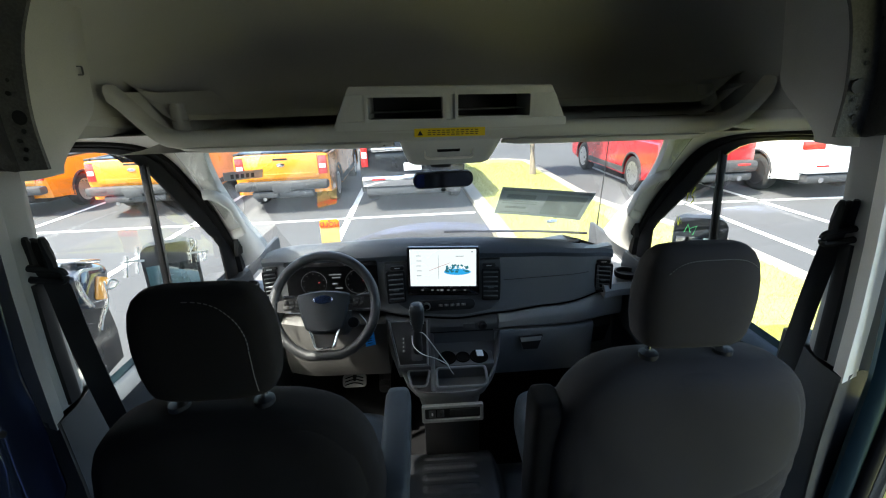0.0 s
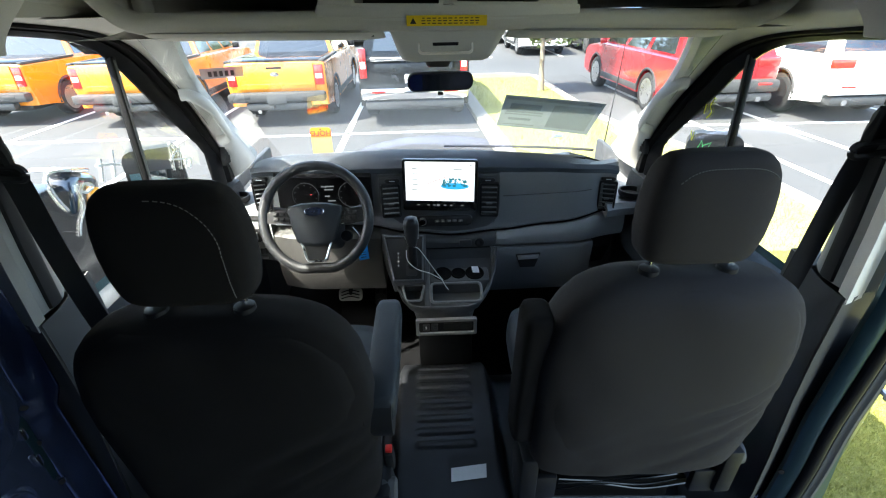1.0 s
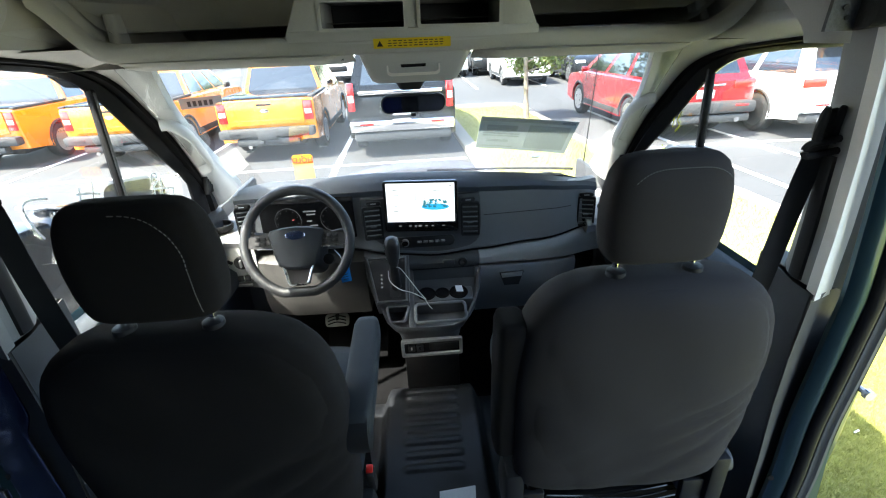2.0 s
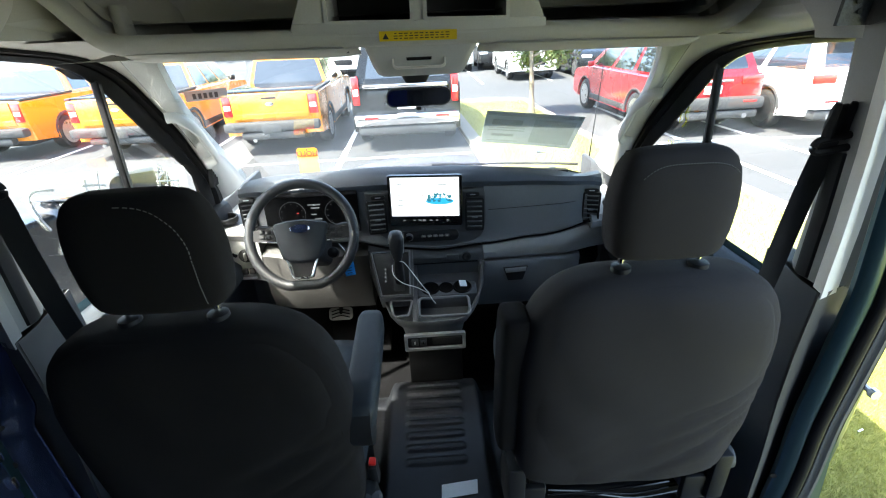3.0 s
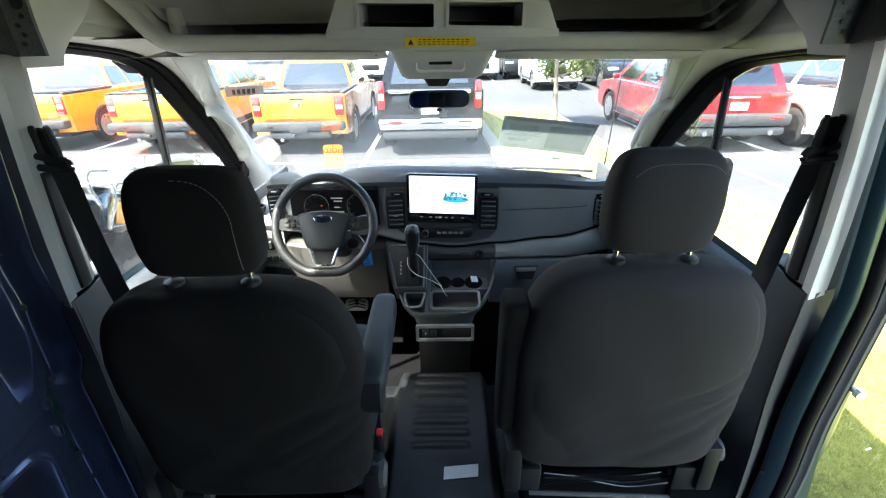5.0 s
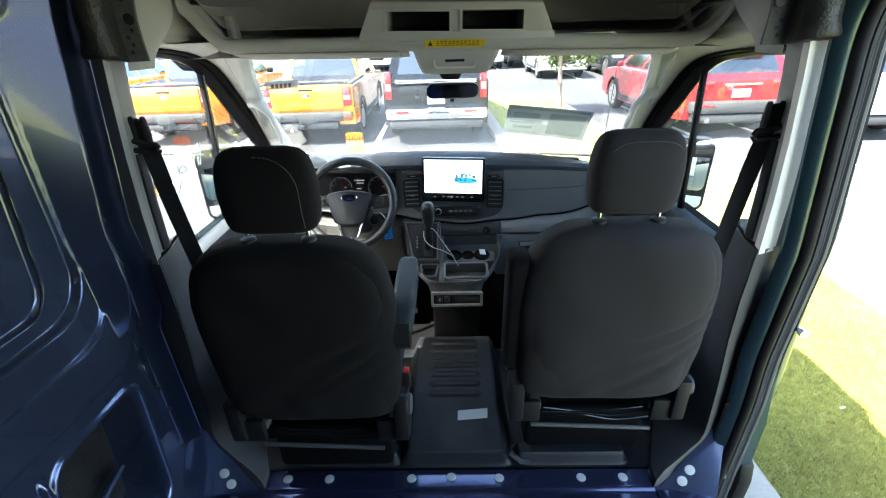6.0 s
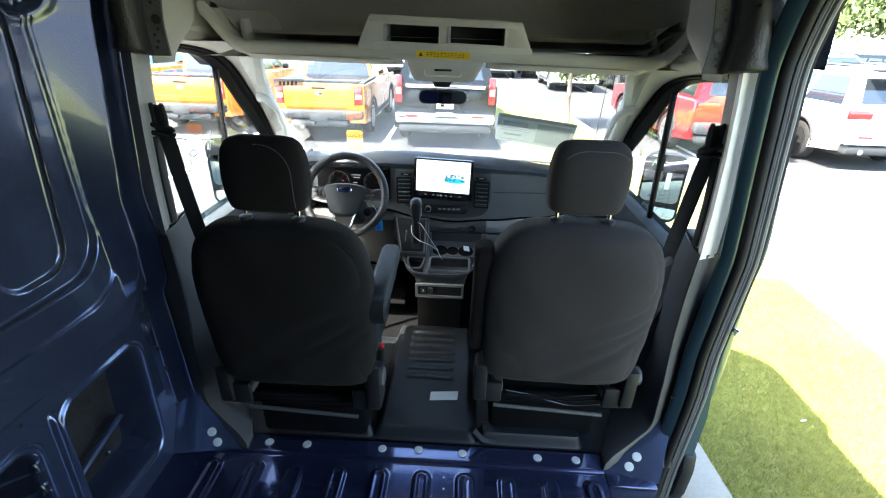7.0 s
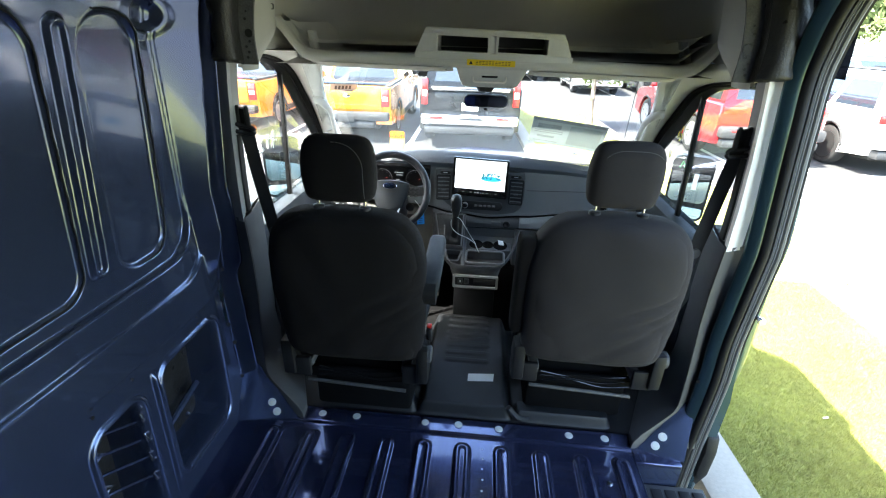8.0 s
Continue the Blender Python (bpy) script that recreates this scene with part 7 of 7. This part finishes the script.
def wheel_at(parent, x, y, r, sgn, rim, spokes, width=0.24):
    m = pose(x, y, r, 0, 90 * sgn, 0)
    bm = bmesh.new()
    w = width / 2
    lathe(bm, ((r * 0.66, -w), (r * 0.90, -w), (r * 0.97, -w * 0.8), (r, -w * 0.5), (r, w * 0.5), (r * 0.97, w * 0.8), (r * 0.90, w), (r * 0.66, w * 0.92)), m, 30)
    tyre = part("wheel", bm, M["tyre"], parent, "black road tyre", angle=50)
    bm = bmesh.new()
    lathe(bm, ((r * 0.67, -w * 0.9), (r * 0.68, w * 0.9), (r * 0.63, w * 0.96), (r * 0.60, w * 0.5), (r * 0.10, w * 0.4), (0.001, w * 0.4)), m, 30)
    part("rim_barrel", bm, M["rim_dark"], tyre, "dark wheel barrel")
    bm = bmesh.new()
    lathe(bm, ((0.001, w * 0.95), (r * 0.13, w * 0.92), (r * 0.16, w * 0.6), (r * 0.001, w * 0.55)), m, 16)
    frame = [(r * 0.66 * math.cos(a), r * 0.66 * math.sin(a)) for a in [2 * math.pi * k / 30 for k in range(30)]]
    for k in range(spokes):
        a = 2 * math.pi * k / spokes
        box(bm, m @ Vector((r * 0.37 * math.cos(a), r * 0.37 * math.sin(a), w * 0.80)), (r * 0.56, r * (0.42 / spokes ** 0.75), 0.025), 0.006, (m.to_3x3().to_4x4() @ pose(0, 0, 0, 0, 0, math.degrees(a))))
    lathe(bm, ((r * 0.60, w * 0.80), (r * 0.68, w * 0.80), (r * 0.68, w * 0.98), (r * 0.63, w * 0.98)), m, 30)
    part("rim_spokes", bm, rim, tyre, "spoked alloy rim")


def arch(yc, r, zc, n=9):
    return [(yc + r * math.cos(a), max(zc + r * math.sin(a), 0.30)) for a in lin(-0.25, math.pi + 0.25, n)]


def vehicle(name, label, category, paint, shape, at, rz, group="", rim=None, spokes=6, detail=True):
    """A parked car from a side profile; its rear at y 0, its nose ahead."""
    L, W, wr = shape["L"], shape["W"], shape["wheel"]
    yr, yf = shape["axles"]
    car = thing(name, label, category, (0, 0, 0), group)
    top = shape["top"]
    low = 0.34
    outline = [(0.06, low + 0.04)] + top + [(L - 0.03, low + 0.06)]
    outline += [(yf + wr + 0.25, low)] + arch(yf, wr + 0.05, wr) + [((yf + yr) / 2, low - 0.02)] + arch(yr, wr + 0.05, wr) + [(max(0.12, yr - wr - 0.25), low)]
    cy, cz = L / 2, 0.75

    def ring(x, ky, kz):
        return [Vector((x, cy + (p[0] - cy) * ky, cz + (p[1] - cz) * kz if p[1] > 0.45 else p[1])) for p in outline]
    bm = bmesh.new()
    h = W / 2
    loft(bm, (ring(-h, 0.985, 0.90), ring(-h * 0.975, 0.993, 0.955), ring(-h * 0.90, 0.998, 0.985), ring(-h * 0.6, 1.0, 1.0), ring(h * 0.6, 1.0, 1.0), ring(h * 0.90, 0.998, 0.985), ring(h * 0.975, 0.993, 0.955), ring(h, 0.985, 0.90)))
    part("body", bm, paint, car, angle=32)
    bm = bmesh.new()
    box(bm, (0, L / 2, 0.50), (W - 0.56, L - 0.5, 0.52), 0.05)
    part("underbody", bm, M["ink"], car, "dark underbody")
    # cabin
    y0, y1, r0, r1 = shape["cabin"]
    zb, zr = shape["belt"], shape["roof"]
    wb, wt = h * 0.93, h * 0.74
    c = {}
    for sx in (-1, 1):
        c[sx] = (Vector((sx * wb, y0, zb)), Vector((sx * wb, y1, zb)), Vector((sx * wt, r1, zr - 0.05)), Vector((sx * wt, r0, zr - 0.05)))
    bm = bmesh.new()
    rings = []
    for t in (0, 0.5, 0.94):
        a = [c[-1][0].lerp(c[-1][3], t), c[-1][1].lerp(c[-1][2], t), c[1][1].lerp(c[1][2], t), c[1][0].lerp(c[1][3], t)]
        rings.append(a)
    for dz, k in ((0.0, 0.99), (0.035, 0.95), (0.052, 0.86)):
        ctr = Vector((0, (r0 + r1) / 2, zr - 0.05 + dz))
        rings.append([ctr + Vector(((p.x) * k, (p.y - ctr.y) * (0.4 + 0.6 * k), 0)) for p in (c[-1][3], c[-1][2], c[1][2], c[1][3])])
    loft(bm, rings)
    part("cabin", bm, paint, car, angle=25)

    def pane(a, b, d, e, u0, u1, v0, v1, nm, mt=None, lift=0.008):
        q = []
        for u, v in ((u0, v0), (u1, v0), (u1, v1), (u0, v1)):
            q.append(a.lerp(b, u).lerp(e.lerp(d, u), v))
        nrm = (q[1] - q[0]).cross(q[3] - q[0]).normalized()
        mid = sum(q, Vector()) / 4
        if nrm.dot(mid - Vector((0, (y0 + y1) / 2, (zb + zr) / 2))) < 0:
            nrm = -nrm
        bm = bmesh.new()
        loft(bm, ([p - nrm * 0.01 for p in q], [p + nrm * lift for p in q]))
        return part(nm, bm, mt or M["car_glass"], car, "dark car window" if mt is None else "", angle=20)
    for sx in (-1, 1):
        a, b, d, e = c[sx]
        pane(a, b, d, e, 0.05, 0.32, 0.10, 0.84, "side_window")
        pane(a, b, d, e, 0.36, 0.62, 0.08, 0.86, "side_window")
        pane(a, b, d, e, 0.66, 0.93, 0.08, 0.84, "side_window")
    w0 = shape.get("rear_u0", 0.10)
    pane(c[-1][0], c[1][0], c[1][3], c[-1][3], w0, 1 - w0, shape.get("rear_v0", 0.16), shape.get("rear_v1", 0.84), "rear_window")
    pane(c[-1][1], c[1][1], c[1][2], c[-1][2], 0.07, 0.93, 0.08, 0.90, "windscreen")
    for sx in (-1, 1):
        for yy in (yr, yf):
            wheel_at(car, sx * (h - 0.13), yy, wr, sx, rim or M["rim"], spokes)
            if detail:
                bm = bmesh.new()
                arc = [(sx * (h - 0.004), yy + (wr + 0.065) * math.cos(a), wr + (wr + 0.065) * math.sin(a)) for a in lin(-0.1, math.pi + 0.1, 13)]
                tube(bm, arc, 0.03, 6, flat=(0.028, 0.030))
                part("arch_lip", bm, shape.get("arch_mat", M["cladding"]), car, "wheel arch moulding")
        bm = bmesh.new()
        box(bm, (sx * (h + 0.06), y1 - 0.42, zb + 0.07), (0.16, 0.09, 0.13), 0.03)
        part("door_mirror", bm, shape.get("mirror_mat", paint), car)
        bm = bmesh.new()
        box(bm, (sx * (h - 0.004), (yr + yf) / 2, 0.40), (0.03, yf - yr - 2 * wr - 0.10, 0.13), 0.012)
        part("side_sill", bm, M["cladding"], car, "dark side sill")
        if detail:
            for yy in ((yf + yr) / 2 - 0.15, (yf + yr) / 2 + 0.95):
                bm = bmesh.new()
                box(bm, (sx * (h - 0.002), yy, 0.93), (0.02, 0.17, 0.028), 0.008)
                part("door_handle", bm, paint, car)
    return car


def rear_lamps(car, h, z, hh, w, inset, y=0.02, white=True):
    for sx in (-1, 1):
        bm = bmesh.new()
        box(bm, (sx * (h - inset), y, z), (w, 0.12, hh), 0.02)
        lp = part("tail_lamp", bm, M["lamp_red"], car, "red tail lamp")
        if white:
            bm = bmesh.new()
            box(bm, (sx * (h - inset), y - 0.058, z - hh * 0.05), (w * 0.72, 0.012, hh * 0.24), 0.004)
            part("reverse_lens", bm, M["lamp_white"], lp, "clear reversing lens")


PICKUP = dict(L=5.05, W=1.84, wheel=0.365, axles=(1.12, 4.15), belt=1.13, roof=1.74, cabin=(1.62, 4.05, 1.78, 3.30), rear_v0=0.06, rear_v1=0.90, rear_u0=0.05,
              top=[(0.03, 0.62), (0.0, 0.72), (0.0, 1.13), (0.03, 1.16), (1.60, 1.16), (3.9, 1.14), (4.85, 1.05), (4.98, 0.90), (5.03, 0.6)], mirror_mat=M["black"])


def pickup(at, rz):
    car = vehicle("pickup_truck", "bright orange compact pickup truck with black bed cover, parked", "pickup truck", M["orange"], PICKUP, at, rz, "orange pickups", M["rim"], 10)
    h = 0.92
    rear_lamps(car, h, 0.93, 0.36, 0.17, 0.115, 0.045)
    bm = bmesh.new()
    box(bm, (0, -0.005, 0.92), (1.44, 0.05, 0.46), 0.02)
    tg = part("tailgate", bm, M["orange"], car, "orange tailgate")
    bm = bmesh.new()
    box(bm, (0, -0.034, 1.07), (0.28, 0.012, 0.035), 0.006)
    part("tailgate_handle", bm, M["black"], tg, "dark tailgate handle")
    bm = bmesh.new()
    lathe(bm, ((0, 0), (0.085, 0), (0.08, 0.012), (0, 0.014)), pose(0, -0.032, 0.96, 90, 0, 0) @ Matrix.Diagonal((1, 0.45, 1, 1)), 20)
    part("badge", bm, M["chrome"], tg, "plain oval badge")
    bm = bmesh.new()
    box(bm, (0, -0.026, 0.78), (1.30, 0.012, 0.03), 0.005)
    part("tailgate_crease", bm, M["orange"], tg)
    bm = bmesh.new()
    box(bm, (0, -0.07, 0.565), (1.80, 0.22, 0.17), 0.045)
    bp = part("rear_bumper", bm, M["bumper_grey"], car, "grey rear bumper")
    bm = bmesh.new()
    box(bm, (0, -0.165, 0.52), (0.36, 0.04, 0.14), 0.01)
    part("plate_recess", bm, M["cladding"], bp)
    for sx in (-1, 1):
        bm = bmesh.new()
        box(bm, (sx * 0.60, -0.172, 0.58), (0.22, 0.03, 0.06), 0.01)
        part("bumper_pad", bm, M["bumper_grey"], bp)
    bm = bmesh.new()
    box(bm, (0, -0.06, 0.40), (1.2, 0.18, 0.14), 0.04)
    part("lower_valance", bm, M["cladding"], car)
    bm = bmesh.new()
    tube(bm, ((-0.42, 0.0, 0.33), (-0.36, -0.14, 0.315)), 0.035, 10)
    part("exhaust_tip", bm, M["steel"], car, "steel exhaust tip")
    bm = bmesh.new()
    box(bm, (-0.10, -0.18, 0.40), (0.07, 0.10, 0.06), 0.01)
    part("tow_hitch", bm, M["cladding"], car)
    bm = bmesh.new()
    box(bm, (0, 0.83, 1.175), (1.62, 1.50, 0.05), 0.02)
    part("bed_cover", bm, M["gloss_black"], car, "black bed cover")
    for sx in (-1, 1):
        bm = bmesh.new()
        box(bm, (sx * 0.87, 0.83, 1.17), (0.10, 1.55, 0.045), 0.015)
        part("bed_rail", bm, M["cladding"], car, "dark bed rail")
    bm = bmesh.new()
    box(bm, (0, 3.0, 1.742), (0.05, 0.14, 0.03), 0.01)
    part("roof_fin", bm, M["black"], car)
    car.matrix_basis = pose(at[0], at[1], G, 0, 0, rz)
    return car


first = pickup((-2.86, 9.25), 1.0)
copy_thing(first, pose(-5.82, 9.4, G, 0, 0, 1.0))
copy_thing(first, pose(-8.80, 9.8, G, 0, 0, 1.0))

SUV = dict(L=5.0, W=1.98, wheel=0.38, axles=(1.08, 4.08), belt=1.10, roof=1.77, cabin=(0.10, 4.0, 0.42, 3.0),
           top=[(0.02, 0.60), (0.0, 0.75), (0.02, 1.08), (0.06, 1.13), (3.9, 1.12), (4.78, 1.00), (4.95, 0.86), (4.99, 0.6)])


def suv(paint, label, at, rz, group="", bumper="bumper_grey", rim=None, spokes=7, big=False, wide_lamps=True, name="sport_utility_car"):
    sh = dict(SUV)
    if big:
        sh.update(L=5.4, W=2.03, wheel=0.41, axles=(1.15, 4.25), belt=1.22, roof=1.93, cabin=(0.06, 4.3, 0.22, 3.35),
                  top=[(0.02, 0.62), (0.0, 0.80), (0.0, 1.20), (0.04, 1.25), (4.2, 1.24), (5.15, 1.14), (5.35, 0.95), (5.39, 0.6)])
    car = vehicle(name, label, "car", paint, sh, at, rz, group, rim, spokes)
    h = sh["W"] / 2
    if big:
        rear_lamps(car, h, 1.13, 0.50, 0.13, 0.10, 0.03)
        bm = bmesh.new()
        box(bm, (0, -0.03, 1.20), (1.55, 0.04, 0.07), 0.012)
        part("chrome_bar", bm, M["chrome"], car, "chrome tailgate bar")
        bm = bmesh.new()
        box(bm, (0, -0.012, 0.98), (1.42, 0.03, 0.30), 0.02)
        part("plate_panel", bm, paint, car)
    else:
        rear_lamps(car, h, 1.02, 0.15, 0.42, 0.24, 0.05, False)
        bm = bmesh.new()
        box(bm, (0, 0.0, 1.02), (0.7, 0.05, 0.04), 0.01)
        part("tail_bar", bm, M["chrome"], car, "bright tailgate bar")
        bm = bmesh.new()
        box(bm, (0, 0.14, 1.755), (1.30, 0.30, 0.035), 0.012)
        part("roof_spoiler", bm, paint if paint is not M["white"] else M["black"], car, "roof spoiler")
    bm = bmesh.new()
    box(bm, (0, -0.05, 0.62), (h * 2 - 0.06, 0.24, 0.22), 0.06)
    bp = part("rear_bumper", bm, M[bumper] if bumper in M else paint, car, "rear bumper")
    bm = bmesh.new()
    box(bm, (0, -0.03, 0.42), (h * 2 - 0.20, 0.22, 0.16), 0.05)
    part("lower_valance", bm, M["cladding"], car, "dark lower valance")
    bm = bmesh.new()
    box(bm, (0, -0.035 if big else -0.01, 0.86), (0.34, 0.02, 0.15), 0.01)
    part("blank_plate", bm, M["plate"], car, "pale blank plate")
    for sx in (-1, 1):
        bm = bmesh.new()
        box(bm, (sx * 0.66, -0.165, 0.66), (0.26, 0.02, 0.04), 0.008)
        part("reflector", bm, M["lamp_red"], bp, "red bumper reflector")
        if not big:
            bm = bmesh.new()
            tube(bm, ((sx * 0.62, 0.02, 0.40), (sx * 0.62, -0.15, 0.39)), 0.05, 12)
            part("exhaust_tip", bm, M["chrome"], car, "bright exhaust tip")
        bm = bmesh.new()
        tube(bm, ((sx * h * 0.70, sh["cabin"][2] + 0.25, sh["roof"] + 0.03), (sx * h * 0.70, sh["cabin"][3] - 0.2, sh["roof"] + 0.03)), 0.016, 6)
        part("roof_rail", bm, M["steel"] if paint is not M["white"] else M["black"], car, "roof rail")
    # front of the car
    y = sh["L"] - 0.02
    for sx in (-1, 1):
        bm = bmesh.new()
        box(bm, (sx * (h - 0.26), y - 0.10, 0.86), (0.44, 0.16, 0.14), 0.04)
        part("headlamp", bm, M["lamp_white"], car, "clear headlamp")
    bm = bmesh.new()
    box(bm, (0, y, 0.74), (0.95, 0.06, 0.28), 0.03)
    part("grille", bm, M["black"], car, "black grille")
    car.matrix_basis = pose(at[0], at[1], G, 0, 0, rz)
    return car


suv(M["blackcar"], "large black estate car with chrome rear bumper, parked", (-0.27, 9.0), 1.5, bumper="chrome", big=True, name="large_estate_car")
suv(M["red"], "red five-door family car with dark glass, parked on asphalt", (5.50, 8.85), 1.0, spokes=10)
suv(M["white"], "white five-door family car with black wheels, parked", (7.95, 8.35), 0.5, bumper="white", rim=M["rim_dark"], spokes=5)
near = suv(M["blackcar"], "black car parked close beside the driver window", (-3.365, -2.15), 0.0, spokes=7, bumper="blackcar", big=True)
for sx in (1,):
    bm = bmesh.new()
    box(bm, (-2.43, 3.10, 0.30), (0.22, 0.30, 0.34), 0.08, pose(0, 0, 0, -24, 0, 0), 4)
    hl = part("headlamp", bm, M["car_glass"], near, "large swept clear headlamp")
    bm = bmesh.new()
    box(bm, (-2.40, 3.06, 0.50), (0.20, 0.24, 0.03), 0.012, pose(0, 0, 0, -20, 0, 0))
    part("lamp_strip", bm, M["chrome"], hl, "bright strip above the lamp")
    bm = bmesh.new()
    box(bm, (-2.315, 3.12, 0.28), (0.03, 0.10, 0.16), 0.012, pose(0, 0, 0, -24, 0, 0))
    part("side_marker", bm, M["lamp_amber"], hl, "amber side marker")
far = [("white", 4.8, 20.4, 180), ("blackcar", 7.7, 20.2, 180), ("silver", 1.9, 26.0, 180), ("blackcar", 4.4, 26.4, 178), ("white", 7.4, 26.0, 180), ("bluecar", 10.6, 20.5, 180), ("white", 13.6, 20.3, 180),
       ("silver", -1.0, 26.2, 180), ("white", -4.0, 26.3, 180), ("red", -7.0, 26.0, 180), ("white", 10.9, 9.6, 0), ("bluecar", 13.9, 9.5, 0), ("silver", 17.0, 9.3, 0), ("white", 16.8, 20.5, 180), ("blackcar", 20.0, 20.3, 180), ("silver", 23.2, 20.3, 180), ("white", 20.2, 9.5, 0), ("bluecar", 23.3, 9.7, 0)]
made = {}
for colour, x, y, rz in far:
    yy = y + (4.9 if rz > 90 else 0)
    if colour in made:
        copy_thing(made[colour], pose(x, yy, G, 0, 0, rz))
    else:
        made[colour] = suv(M[colour], {"white": "white family car parked in a far row", "blackcar": "black family car parked in a far row", "silver": "silver family car parked in a far row", "bluecar": "dark blue family car parked in a far row", "red": "red family car parked in a far row"}[colour],
                           (x, yy), rz, "far parked cars", bumper=colour)

# ---- outdoors: trees ----


def tree(x, y, h, crown_r, seed, leaves, trunk_r, leaf, label, base=0.45, group=""):
    rnd = random.Random(seed)
    t = thing("tree", label, "tree", (0, 0, 0), group)
    bm = bmesh.new()
    pts, rad = [], []
    for i in range(9):
        k = i / 8
        pts.append((0.05 * math.sin(3 * k + seed), 0.05 * math.cos(2.3 * k + seed), h * 0.80 * k))
        rad.append(trunk_r * (1.25 if i == 0 else 1.0) * (1 - 0.75 * k))
    tube(bm, pts, rad, 9)
    trunk = part("trunk", bm, M["bark"], t, "slender grey-brown trunk")
    tips = []
    for k in range(14):
        a, z = rnd.uniform(0, 6.28), h * rnd.uniform(base, 0.78)
        ln = crown_r * rnd.uniform(0.55, 1.0) * (1.15 - 0.6 * (z / h - base))
        e = Vector((ln * math.cos(a), ln * math.sin(a), z + ln * rnd.uniform(0.25, 0.8)))
        bm = bmesh.new()
        tube(bm, curve_pts(((0, 0, z), (e.x * 0.5, e.y * 0.5, z + (e.z - z) * 0.35), e), 8), [trunk_r * 0.4 * (1 - 0.11 * j) for j in range(9)], 6)
        part("limb", bm, M["bark"], trunk)
        tips.append((e, ln * 0.55))
        tips.append((e * 0.65 + Vector((0, 0, z * 0.35)), ln * 0.45))
    tips.append((Vector((0, 0, h * 0.88)), crown_r * 0.5))
    vs, fs = [], []
    for _ in range(leaves):
        c, r = rnd.choice(tips)
        d = Vector((rnd.gauss(0, 1), rnd.gauss(0, 1), rnd.gauss(0, 0.8)))
        p = c + d.normalized() * r * rnd.uniform(0.2, 1.0)
        u = Vector((rnd.gauss(0, 1), rnd.gauss(0, 1), rnd.gauss(0, 1))).normalized() * leaf * rnd.uniform(0.6, 1.3)
        w = u.cross(Vector((rnd.gauss(0, 1), rnd.gauss(0, 1), rnd.gauss(0, 1)))).normalized() * leaf * 0.45
        k = len(vs)
        vs += [p - u, p + w, p + u, p - w]
        fs.append((k, k + 1, k + 2, k + 3))
    me = bpy.data.meshes.new("crown")
    me.from_pydata(vs, [], fs)
    me.materials.append(M["leaf"])
    cr = new("crown", me)
    cr.parent = t
    tagged(cr, "loose crown of small green leaves", kind="stuff")
    t.matrix_basis = pose(x, y, G + (0.10 if y < 14 else 0))
    return t


tree(2.72, 11.85, 3.5, 1.0, 2, 8000, 0.075, 0.065, "slender young street tree on the grass island", 0.30)
big = tree(30, 44, 9.0, 3.6, 5, 5200, 0.22, 0.30, "broad leafy green tree beyond the car park", 0.25, "far trees")
for k, (x, y, rz) in enumerate(((36, 42, 70), (24, 50, 150), (43, 46, 210), (16, 54, 20), (8, 56, 95), (50, 40, 300), (-2, 56, 180), (-12, 54, 33), (-22, 52, 120), (58, 36, 250), (-32, 48, 10), (66, 30, 77))):
    copy_thing(big, pose(x, y, G, 0, 0, rz))
